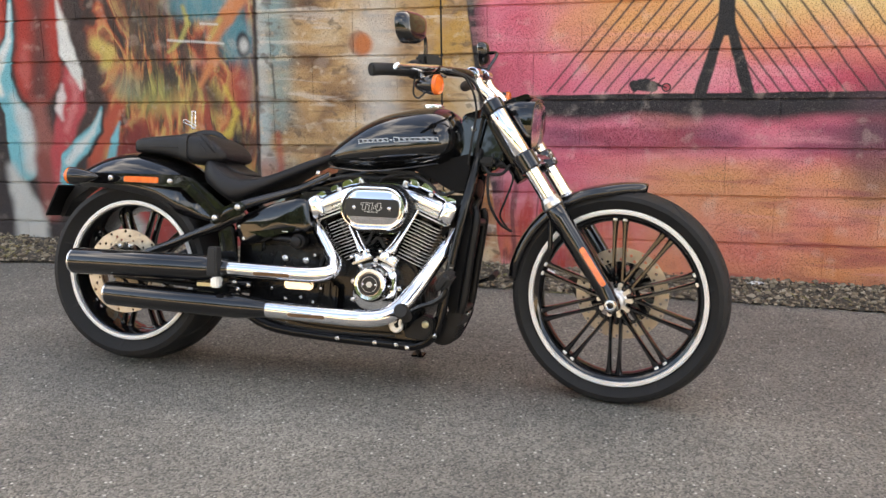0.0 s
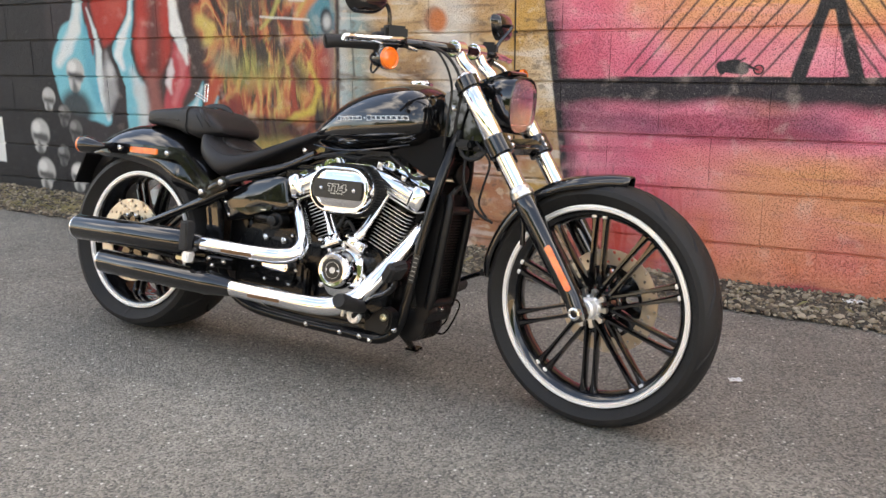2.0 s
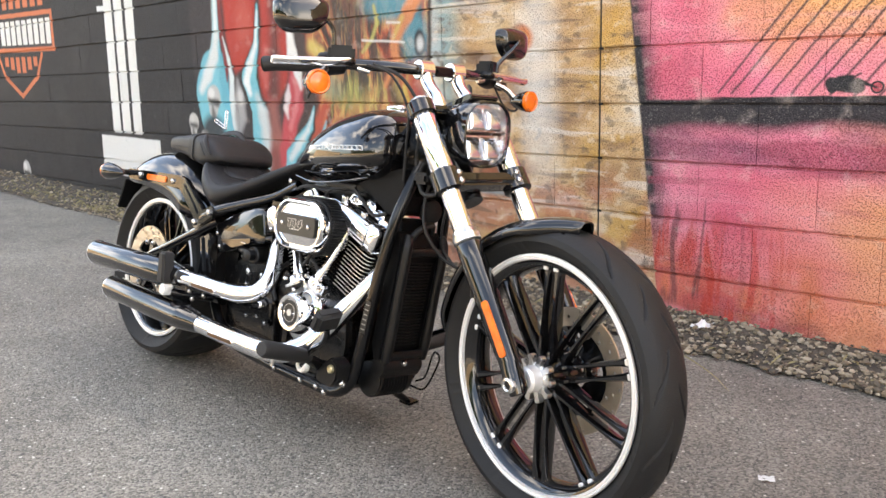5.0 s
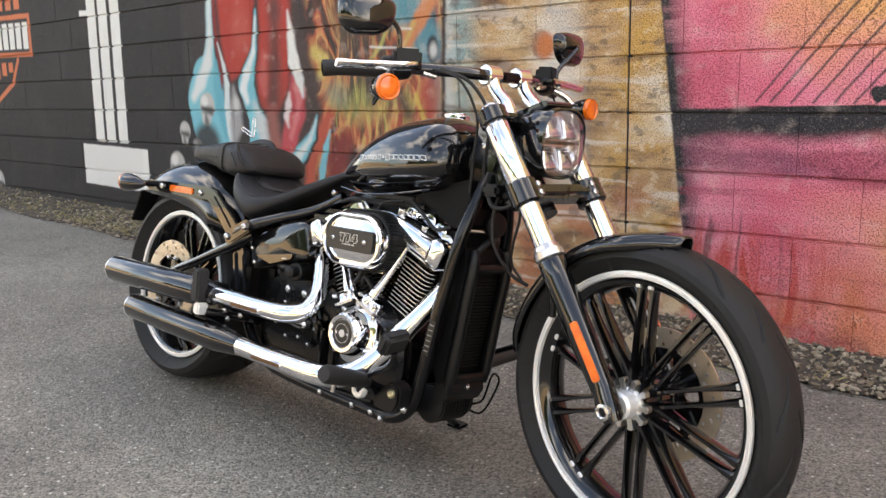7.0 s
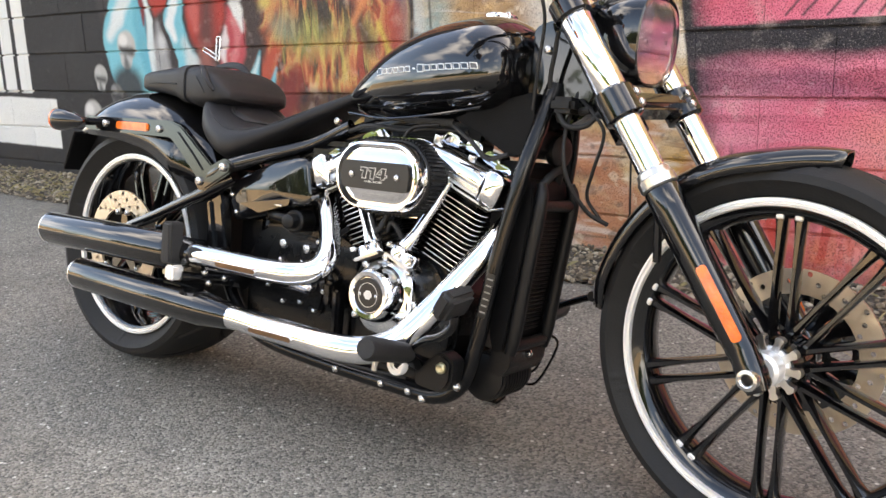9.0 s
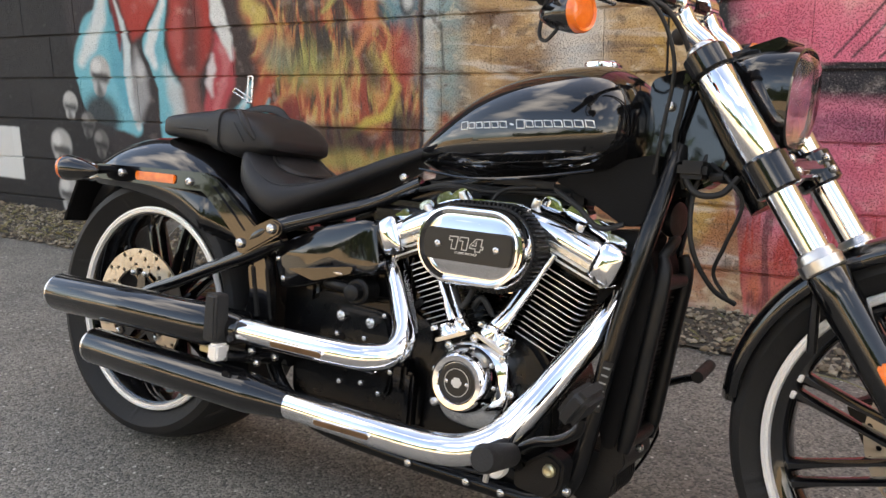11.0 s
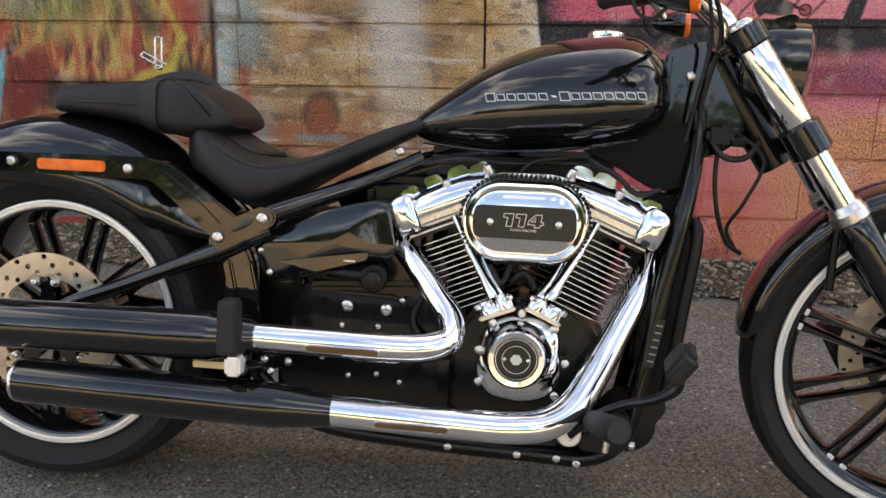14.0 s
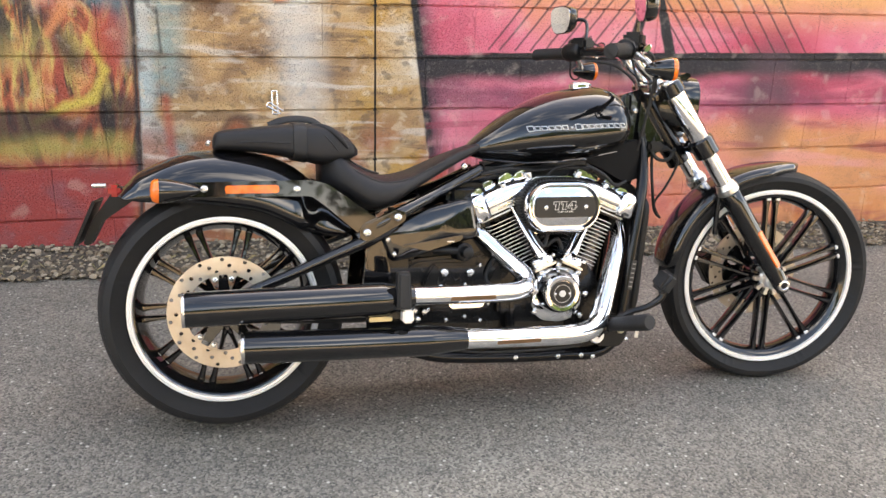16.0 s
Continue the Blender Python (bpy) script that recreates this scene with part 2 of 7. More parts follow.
    def ramp(self, value, *stops):
        n = self.nt.nodes.new("ShaderNodeValToRGB")
        e = n.color_ramp.elements
        for i, (at, c) in enumerate(stops):
            if i < 2:
                e[i].position, e[i].color = at, (*c, 1)
            else:
                e.new(at).color = (*c, 1)
        link(self.nt, value, n.inputs["Fac"])
        return n.outputs["Color"]

    def coat(self, mask, colour):
        n = self.nt.nodes.new("ShaderNodeMix")
        n.data_type = "RGBA"
        link(self.nt, mask, n.inputs["Factor"])
        link(self.nt, self.colour, n.inputs["A"])
        if isinstance(colour, tuple):
            n.inputs["B"].default_value = (*colour, 1)
        else:
            link(self.nt, colour, n.inputs["B"])
        self.colour = n.outputs["Result"]
        self.coats += 1
        if self.coats % 6 == 0:
            self.settle()

    def times(self, *masks):
        out = masks[0]
        for m in masks[1:]:
            out = self.num("MULTIPLY", out, m)
        return out

    def blob(self, x, z, rx, rz, colour, soft=0.3, strength=1.0, v=None):
        d = self.vec("LENGTH", self.vec("MULTIPLY_ADD", v or self.crisp, (1 / rx, 1 / rz, 0), (-x / rx, -z / rz, 0)))
        self.coat(self.step(d, 1 + soft / 2, 1 - soft / 2, strength), colour)

    def stroke(self, x0, z0, r0, x1, z1, r1, colour, soft=0.012, strength=1.0, v=None):
        """A line of paint that goes from radius r0 to r1."""
        dx, dz = x1 - x0, z1 - z0
        ll = dx * dx + dz * dz
        q = self.vec("SUBTRACT", v or self.crisp, (x0, z0, 0))
        h = self.num("MULTIPLY", self.vec("DOT_PRODUCT", q, (dx / ll, dz / ll, 0)), 1.0, clamp=True)
        s = self.nt.nodes.new("ShaderNodeVectorMath")
        s.operation = "SCALE"
        s.inputs[0].default_value = (dx, dz, 0)
        link(self.nt, h, s.inputs["Scale"])
        d = self.vec("DISTANCE", q, s.outputs["Vector"])
        d = self.num("ADD", d, self.num("MULTIPLY", h, r0 - r1))
        self.coat(self.step(d, r0 + soft, r0 - soft, strength), colour)

    def flame(self, colour, *knots, soft=0.015, v=None):
        """A tongue through knots (x, z, radius)."""
        for (x0, z0, r0), (x1, z1, r1) in zip(knots, knots[1:]):
            self.stroke(x0, z0, r0, x1, z1, r1, colour, soft, v=v)

    def box(self, x0, z0, x1, z1, colour, soft=0.008, strength=1.0, loose=False):
        x, z = (self.lx, self.lz) if loose else (self.x, self.z)
        self.coat(self.times(self.step(x, x0 - soft, x0 + soft), self.step(x, x1 + soft, x1 - soft),
                             self.step(z, z0 - soft, z0 + soft), self.step(z, z1 + soft, z1 - soft, strength)), colour)


def mural(side):
    """The sprayed picture on the west or the east stretch of the wall; both share the fire."""
    w = Mural("mural_paint_" + side, (0.012, 0.012, 0.0135))
    white, cyan, teal = (0.76, 0.77, 0.74), (0.16, 0.50, 0.58), (0.05, 0.28, 0.33)
    red, dark, rust = (0.42, 0.035, 0.022), (0.013, 0.013, 0.015), (0.30, 0.06, 0.03)
    w.coat(w.step(w.noise(2.2, detail=5), 0.45, 0.75, 0.5), (0.030, 0.029, 0.029))

    # the fire
    swirl = w.noise(3.4, (1.7, 0.70, 1), 6.0, 1.5)
    fire = w.ramp(swirl, (0.32, (0.030, 0.022, 0.018)), (0.41, (0.10, 0.035, 0.022)), (0.47, (0.42, 0.09, 0.04)),
                  (0.52, (0.60, 0.24, 0.09)), (0.57, (0.54, 0.33, 0.12)), (0.61, (0.34, 0.11, 0.05)), (0.67, (0.06, 0.04, 0.03)))
    w.coat(w.times(w.step(w.lx, -3.24, -3.06), w.step(w.x, -2.095, -2.11)), fire)
    licks = w.noise(4.2, (2.6, 0.65, 1), 5.0, 1.6)
    hot = w.times(w.step(w.lx, -3.05, -2.80), w.step(w.x, -2.10, -2.22), w.step(w.lz, 0.55, 0.75), w.step(w.lz, 1.25, 0.95))
    w.coat(w.times(hot, w.step(licks, 0.50, 0.62, 0.70)), (0.60, 0.46, 0.12))
    w.coat(w.times(hot, w.step(licks, 0.46, 0.38, 0.75)), (0.42, 0.07, 0.04))
    w.blob(-2.74, 0.90, 0.20, 0.11, (0.44, 0.44, 0.13), 1.4, 0.60, w.loose)
    w.blob(-2.90, 0.93, 0.09, 0.07, (0.20, 0.33, 0.28), 1.4, 0.45, w.loose)
    streaks = w.noise(6.0, (2.4, 0.45, 1), 5.0, 1.2)
    w.coat(w.times(w.step(w.lx, -2.98, -2.80), w.step(w.lx, -2.25, -2.45), w.step(w.lz, 0.80, 1.00), w.step(streaks, 0.47, 0.56, 0.88)), (0.030, 0.03, 0.026))
    w.blob(-2.74, 1.33, 0.17, 0.13, (0.05, 0.045, 0.035), 1.3, 0.80, w.loose)
    w.stroke(-2.73, 1.14, 0.030, -2.61, 0.98, 0.020, (0.04, 0.03, 0.026), 0.03, 0.8, w.loose)
    w.stroke(-2.47, 1.02, 0.030, -2.36, 0.84, 0.045, (0.05, 0.028, 0.025), 0.04, 0.85, w.loose)
    w.blob(-2.40, 1.37, 0.21, 0.085, (0.07, 0.30, 0.37), 0.9, 0.85, w.loose)
    w.blob(-2.22, 1.20, 0.10, 0.14, (0.07, 0.29, 0.36), 0.9, 0.85, w.loose)
    w.stroke(-2.17, 1.06, 0.03, -2.15, 0.84, 0.03, (0.06, 0.20, 0.25), 0.04, 0.7, w.loose)
    w.flame((0.60, 0.46, 0.13), (-3.08, 1.16, 0.040), (-3.00, 1.12, 0.030), (-3.02, 1.06, 0.030), (-3.09, 1.02, 0.012), soft=0.03)
    w.flame((0.46, 0.42, 0.12), (-2.53, 1.36, 0.010), (-2.505, 1.27, 0.013), (-2.55, 1.19, 0.010), (-2.63, 1.12, 0.008), soft=0.014)
    w.flame((0.62, 0.23, 0.09), (-2.16, 1.46, 0.050), (-2.27, 1.31, 0.045), (-2.37, 1.18, 0.028), (-2.37, 1.07, 0.028), (-2.45, 0.94, 0.012), soft=0.02)
    w.stroke(-2.31, 1.29, 0.014, -2.38, 1.19, 0.010, (0.58, 0.45, 0.12), 0.016, 0.8)
    w.blob(-2.22, 0.92, 0.075, 0.14, (0.46, 0.08, 0.05), 0.9, 0.75, w.loose)
    w.blob(-2.185, 1.16, 0.040, 0.065, (0.02, 0.03, 0.04), 0.5)
    w.blob(-2.180, 1.155, 0.026, 0.036, white, 1.2, 0.75)
    w.flame((0.60, 0.45, 0.08), (-2.52, 0.58, 0.012), (-2.40, 0.645, 0.016), (-2.29, 0.68, 0.018), (-2.24, 0.80, 0.014), (-2.30, 0.93, 0.008), soft=0.02)
    w.blob(-2.62, 0.56, 0.30, 0.075, dark, 0.6, 0.85, w.loose)
    w.blob(-2.20, 0.60, 0.09, 0.10, dark, 0.8, 0.8, w.loose)
    w.box(-2.75, 0.42, -2.14, 0.50, (0.34, 0.30, 0.07), 0.05, 0.8, True)
    w.box(-3.25, -0.3, -2.12, 0.40, (0.34, 0.045, 0.04), 0.06, 1.0, True)
    w.coat(w.times(w.step(w.lz, 0.46, 0.30), w.step(w.x, -2.10, -2.16), w.step(w.x, -3.3, -3.1), w.step(w.noise(6.0), 0.50, 0.70, 0.30)), (0.06, 0.11, 0.14))
    w.stroke(-2.63, 1.185, 0.006, -2.30, 1.165, 0.006, white, 0.006, 0.7)
    w.stroke(-2.43, 1.27, 0.006, -2.33, 1.265, 0.006, white, 0.006, 0.7)

    if side == "east":
        # tan stonework with white, teal and ochre mist
        drift = w.noise(2.4, (0.8, 1.6, 1), 5.0, 0.6)
        tan = w.ramp(drift, (0.33, (0.17, 0.085, 0.04)), (0.42, (0.38, 0.22, 0.10)), (0.51, (0.56, 0.35, 0.16)),
                     (0.61, (0.62, 0.46, 0.28)), (0.70, (0.74, 0.66, 0.56)))
        w.coat(w.mid(), tan)
        w.coat(w.times(w.mid(), w.step(w.lx, -1.83, -2.02), w.step(w.noise(3.4), 0.36, 0.55, 0.85)), (0.20, 0.36, 0.38))
        w.coat(w.times(w.mid(), w.step(w.lx, -2.02, -2.07, 0.6)), (0.50, 0.56, 0.56))
        w.coat(w.times(w.mid(), w.step(w.lx, -1.26, -1.10), w.step(w.noise(3.0, (1, 1, 1), 4.0, 0.5), 0.50, 0.40, 0.75)), (0.55, 0.30, 0.05))
        w.coat(w.times(w.mid(), w.step(w.lz, 0.66, 0.45), w.step(w.noise(4.0), 0.40, 0.55, 0.75)), (0.40, 0.12, 0.05))
        brush = w.noise(3.6, (0.55, 4.2, 1), 6.0, 0.5)
        w.coat(w.times(w.mid(), w.step(brush, 0.54, 0.66, 0.55)), (0.74, 0.68, 0.60))
        w.coat(w.times(w.mid(), w.step(brush, 0.44, 0.34, 0.65)), (0.16, 0.085, 0.045))
        clumps = w.noise(13.0, (1, 1.3, 1), 6.0, 0.3)
        w.coat(w.times(w.mid(), w.step(clumps, 0.57, 0.66, 0.55)), (0.10, 0.065, 0.045))
        w.coat(w.times(w.mid(), w.step(clumps, 0.42, 0.34, 0.45)), (0.76, 0.62, 0.44))
        w.blob(-1.44, 1.14, 0.12, 0.30, white, 1.2, 0.55, w.loose)
        w.blob(-1.40, 0.74, 0.10, 0.22, white, 1.2, 0.45, w.loose)
        w.blob(-1.53, 1.165, 0.055, 0.065, (0.30, 0.10, 0.04), 0.4, 0.7)
        w.blob(-1.505, 1.16, 0.05, 0.055, (0.60, 0.17, 0.04), 0.8, 0.9)
        w.blob(-1.70, 0.53, 0.075, 0.085, (0.10, 0.035, 0.02), 0.35, 0.8)
        w.blob(-1.70, 0.50, 0.055, 0.085, (0.34, 0.09, 0.03), 0.5, 0.8)
        w.box(-1.80, 0.425, -1.60, 0.445, (0.18, 0.36, 0.40), 0.015, 0.7)
        w.stroke(-2.02, 1.06, 0.004, -2.01, 0.88, 0.006, dark, 0.008, 0.8)
        w.stroke(-2.00, 0.68, 0.016, -1.98, 0.42, 0.022, (0.40, 0.06, 0.03), 0.02, 0.7)
        w.stroke(-2.105, 1.8, 0.012, -2.125, 0.1, 0.012, dark, 0.012, 0.95)

        w.sheet()
        # the pink evening sky with the bridge
        pinks = w.noise(1.1, (0.9, 1.5, 1), 3.0, 0.4)
        sky_paint = w.ramp(pinks, (0.30, (0.54, 0.06, 0.10)), (0.42, (0.70, 0.13, 0.20)), (0.52, (0.78, 0.22, 0.30)),
                           (0.62, (0.76, 0.26, 0.20)), (0.72, (0.68, 0.15, 0.15)))
        w.coat(w.pink(), sky_paint)
        w.coat(w.times(w.step(w.lz, 1.00, 1.26), w.step(w.lx, -0.75, -0.15), w.step(w.noise(1.3, (0.7, 2.0, 1), 3.0), 0.18, 0.50, 0.95)), (0.80, 0.38, 0.14))
        w.coat(w.times(w.step(w.lz, 1.18, 1.42), w.step(w.lx, -0.25, 0.25), w.step(w.noise(1.9, (0.6, 2.2, 1), 3.0), 0.26, 0.56, 0.9)), (0.82, 0.62, 0.28))
        w.coat(w.times(w.step(w.lz, 0.70, 0.52), w.step(w.lx, -0.50, 0.10), w.step(w.noise(1.0, detail=2.5), 0.20, 0.54, 0.92)), (0.74, 0.33, 0.12))
        w.coat(w.times(w.step(w.lz, 0.50, 0.18), w.pink(), w.step(w.lx, -0.10, -0.60), w.step(w.noise(2.0, detail=3.0), 0.30, 0.66, 0.85)), (0.50, 0.05, 0.03))
        w.coat(w.times(w.step(w.lz, 0.40, 0.20), w.pink(), w.step(w.noise(4.0, (1.6, 0.6, 1), 2.5), 0.50, 0.74, 0.7)), (0.62, 0.16, 0.03))
        w.coat(w.times(w.step(w.lz, 0.14, 0.04), w.pink(), w.step(w.noise(5.0), 0.3, 0.7, 0.7)), (0.24, 0.05, 0.05))
        w.coat(w.times(w.step(w.lz, 0.62, 0.70), w.step(w.lz, 0.84, 0.76), w.pink(), w.step(w.noise(2.6, (0.6, 1.5, 1)), 0.38, 0.58, 0.75)), (0.19, 0.04, 0.09))
        w.coat(w.times(w.pink(), w.step(w.edge(), -0.62, -0.75), w.step(w.lz, 0.2, 0.45)), (0.05, 0.02, 0.03))
        w.coat(w.times(w.step(w.edge(), -0.765, -0.75), w.step(w.edge(), -0.715, -0.735), w.step(w.z, 0.42, 0.5)), dark)
        wipe = w.noise(2.2, (0.5, 3.6, 1), 6.0, 0.6)
        w.coat(w.times(w.pink(), w.step(wipe, 0.55, 0.68, 0.45)), (0.84, 0.36, 0.40))
        w.coat(w.times(w.pink(), w.step(w.lz, 0.92, 0.80), w.step(wipe, 0.46, 0.34, 0.60)), (0.34, 0.035, 0.07))
        drips = w.noise(5.0, (3.4, 0.5, 1), 5.0, 0.4)
        w.coat(w.times(w.pink(), w.step(w.lx, -0.05, -0.45), w.step(w.lz, 0.52, 0.30), w.step(drips, 0.50, 0.60, 0.80)), (0.52, 0.035, 0.018))
        w.coat(w.times(w.pink(), w.step(w.lx, -0.25, -0.60), w.step(w.lz, 0.60, 0.40), w.step(drips, 0.45, 0.37, 0.70)), (0.10, 0.025, 0.03))
        top = w.num("MULTIPLY_ADD", w.x, -0.026, w.z)
        w.coat(w.times(w.step(top, 0.924, 0.914), w.step(w.num("MULTIPLY_ADD", w.lx, -0.026, w.lz), 0.775, 0.845), w.pink()), (0.022, 0.018, 0.022))
        w.coat(w.times(w.step(top, 0.931, 0.925), w.step(top, 0.910, 0.916), w.step(w.x, -0.7, -0.5)), (0.006, 0.006, 0.007))
        w.blob(1.0, 0.72, 0.16, 0.30, (0.10, 0.055, 0.07), 1.0, 0.7, w.loose)
        for side, feet in ((-1, (-0.545, -0.487, -0.412, -0.335, -0.262, -0.195, -0.125, -0.045, 0.04)), (1, (0.50, 0.56, 0.625, 0.695, 0.765, 0.845, 0.94, 1.03, 1.12, 1.22))):
            for foot in feet:                                 # stay cables on both sides of the pylon
                rise = min(0.62, (0.245 - foot if side < 0 else foot - 0.315) / 0.79)
                w.stroke(foot, 0.93, 0.0036, foot - side * rise * 0.79, 0.93 + rise, 0.0050, (0.035, 0.018, 0.022), 0.005, 0.92)
        w.sheet()
        for x0, x1 in ((0.185, 0.268), (0.41, 0.300)):        # pylon
            w.stroke(x0, 0.92, 0.030, x1, 1.26, 0.022, dark, 0.006)
        w.stroke(0.284, 1.24, 0.040, 0.275, 1.75, 0.022, dark, 0.006)
        for x, r in ((-0.120, 0.017), (0.028, 0.022)):        # a small painted motorcycle
            w.blob(x, 0.935 + r, r, r, dark, 0.15)
        w.blob(0.028, 0.957, 0.016, 0.016, (0.50, 0.08, 0.10), 0.15)
        w.stroke(-0.12, 0.965, 0.018, -0.03, 0.955, 0.018, dark, 0.005)
        w.stroke(-0.04, 0.98, 0.010, 0.028, 0.955, 0.003, dark, 0.004)
        w.stroke(-0.055, 0.99, 0.004, -0.03, 1.005, 0.003, dark, 0.004)
        w.stroke(-0.125, 0.968, 0.022, -0.045, 0.962, 0.024, dark, 0.005)
        w.stroke(-0.10, 0.985, 0.010, -0.06, 0.988, 0.012, dark, 0.005)

    else:
        w.sheet()
        # flames of cyan, white and red over black
        w.coat(w.times(w.step(w.x, -4.46, -4.40), w.step(w.lx, -3.14, -3.24), w.step(w.num("MULTIPLY_ADD", w.z, 0.5, w.x), -3.95, -3.88)), (0.03, 0.024, 0.026))
        ink = (0.030, 0.022, 0.022)
        w.flame(cyan, (-4.10, 1.60, 0.025), (-4.11, 1.27, 0.040), (-4.13, 1.14, 0.065), (-4.185, 1.02, 0.140), (-4.195, 0.88, 0.200), (-4.16, 0.76, 0.200), (-4.06, 0.66, 0.12), (-3.92, 0.56, 0.05))
        w.flame((0.66, 0.71, 0.70), (-4.10, 1.60, 0.02), (-4.115, 1.25, 0.030), (-4.15, 1.12, 0.045), (-4.24, 1.00, 0.050), (-4.33, 0.90, 0.030), soft=0.03)
        w.flame((0.10, 0.40, 0.50), (-4.06, 1.12, 0.02), (-4.04, 0.98, 0.05), (-4.02, 0.84, 0.05), (-3.97, 0.68, 0.04), soft=0.03)
        w.blob(-4.20, 0.60, 0.15, 0.13, (0.03, 0.028, 0.03), 0.7, 0.95)
        w.flame((0.20, 0.02, 0.02), (-4.05, 1.60, 0.03), (-4.04, 1.25, 0.024), (-4.00, 1.08, 0.028), (-4.00, 0.96, 0.008))
        w.flame(ink, (-3.82, 1.62, 0.225), (-3.82, 1.27, 0.190), (-3.84, 1.16, 0.145), (-3.87, 1.07, 0.085), (-3.905, 0.95, 0.018), soft=0.02)
        w.flame(red, (-3.82, 1.62, 0.205), (-3.82, 1.27, 0.170), (-3.84, 1.17, 0.125), (-3.865, 1.09, 0.065), (-3.89, 1.02, 0.012), soft=0.03)
        w.blob(-3.78, 1.32, 0.09, 0.14, (0.50, 0.10, 0.07), 1.2, 0.6)
        w.flame((0.62, 0.70, 0.70), (-4.03, 1.24, 0.004), (-3.975, 1.10, 0.016), (-3.945, 0.98, 0.024), (-3.955, 0.84, 0.030), (-3.93, 0.68, 0.030), (-3.90, 0.56, 0.02), soft=0.014)
        w.flame((0.33, 0.33, 0.33), (-3.88, 0.96, 0.012), (-3.865, 0.84, 0.055), (-3.865, 0.73, 0.055), (-3.90, 0.60, 0.025), soft=0.035)
        w.blob(-3.855, 0.86, 0.03, 0.05, (0.66, 0.66, 0.65), 1.2, 0.7)
        w.sheet()
        w.flame(ink, (-3.62, 1.42, 0.022), (-3.64, 1.20, 0.037), (-3.71, 1.05, 0.073), (-3.745, 0.98, 0.088), (-3.72, 0.88, 0.085), soft=0.014)
        w.flame(cyan, (-3.62, 1.42, 0.010), (-3.64, 1.20, 0.025), (-3.71, 1.05, 0.060), (-3.745, 0.98, 0.075), (-3.70, 0.87, 0.072), (-3.645, 0.76, 0.085), (-3.63, 0.62, 0.10), (-3.63, 0.46, 0.09))
        w.flame((0.74, 0.78, 0.77), (-3.625, 1.38, 0.006), (-3.655, 1.18, 0.014), (-3.74, 1.04, 0.032), (-3.775, 0.96, 0.030), (-3.74, 0.88, 0.020), soft=0.02)
        w.flame((0.56, 0.62, 0.62), (-3.66, 0.86, 0.02), (-3.60, 0.74, 0.05), (-3.56, 0.60, 0.06), (-3.58, 0.46, 0.05), soft=0.04)
        w.flame(ink, (-3.86, 0.98, 0.006), (-3.80, 0.89, 0.012), (-3.745, 0.76, 0.013), (-3.75, 0.60, 0.016), (-3.80, 0.46, 0.02), soft=0.010)
        w.flame(ink, (-3.43, 1.72, 0.195), (-3.43, 1.41, 0.172), (-3.455, 1.20, 0.155), (-3.48, 1.02, 0.172), (-3.50, 0.92, 0.140), (-3.50, 0.82, 0.05), soft=0.02)
        w.flame(red, (-3.43, 1.72, 0.175), (-3.43, 1.41, 0.152), (-3.455, 1.20, 0.135), (-3.48, 1.02, 0.150), (-3.50, 0.93, 0.115), (-3.50, 0.83, 0.03), soft=0.03)
        w.flame((0.13, 0.035, 0.03), (-3.43, 1.72, 0.05), (-3.44, 1.40, 0.04), (-3.455, 1.10, 0.045), (-3.48, 0.90, 0.07), soft=0.06)
        w.flame((0.52, 0.10, 0.08), (-3.55, 1.16, 0.02), (-3.57, 1.02, 0.035), (-3.56, 0.93, 0.02), soft=0.03)
        w.flame((0.30, 0.10, 0.08), (-3.50, 0.80, 0.05), (-3.47, 0.60, 0.06), (-3.47, 0.40, 0.05), soft=0.05)
        w.flame((0.52, 0.54, 0.52), (-3.72, 0.44, 0.03), (-3.68, 0.32, 0.06), (-3.62, 0.16, 0.10), (-3.62, 0.02, 0.11), soft=0.04)
        w.sheet()
        w.flame((0.050, 0.030, 0.026), (-3.27, 1.60, 0.03), (-3.25, 1.38, 0.035), (-3.20, 1.18, 0.045), (-3.135, 1.02, 0.060), (-3.12, 0.86, 0.060), (-3.20, 0.70, 0.055), (-3.33, 0.54, 0.05), soft=0.04)
        w.flame((0.50, 0.065, 0.075), (-3.29, 1.02, 0.02), (-3.255, 0.93, 0.070), (-3.275, 0.82, 0.085), (-3.33, 0.68, 0.065), (-3.39, 0.52, 0.055), (-3.41, 0.25, 0.06), soft=0.025)
        w.flame((0.60, 0.16, 0.17), (-3.27, 0.98, 0.02), (-3.235, 0.90, 0.022), (-3.26, 0.80, 0.020), (-3.32, 0.68, 0.02), soft=0.02)
        w.flame(white, (-3.315, 1.40, 0.006), (-3.295, 1.26, 0.028), (-3.275, 1.12, 0.046), (-3.225, 1.01, 0.034), (-3.20, 0.92, 0.010), soft=0.018)
        w.flame((0.72, 0.64, 0.63), (-3.325, 0.93, 0.008), (-3.335, 0.87, 0.026), (-3.36, 0.80, 0.020), (-3.34, 0.74, 0.006), soft=0.02)
        w.flame((0.46, 0.08, 0.04), (-2.97, 0.82, 0.035), (-3.06, 0.69, 0.045), (-3.14, 0.54, 0.045), (-3.18, 0.30, 0.04), soft=0.03)
        w.flame((0.20, 0.025, 0.02), (-2.85, 0.68, 0.06), (-2.92, 0.56, 0.075), (-2.96, 0.40, 0.07), soft=0.05)
        w.flame(ink, (-3.07, 0.82, 0.010), (-3.12, 0.69, 0.042), (-3.22, 0.585, 0.064), (-3.31, 0.505, 0.06), soft=0.012)
        w.flame(cyan, (-3.08, 0.81, 0.004), (-3.13, 0.69, 0.028), (-3.23, 0.59, 0.050), (-3.32, 0.51, 0.048), (-3.37, 0.32, 0.04))
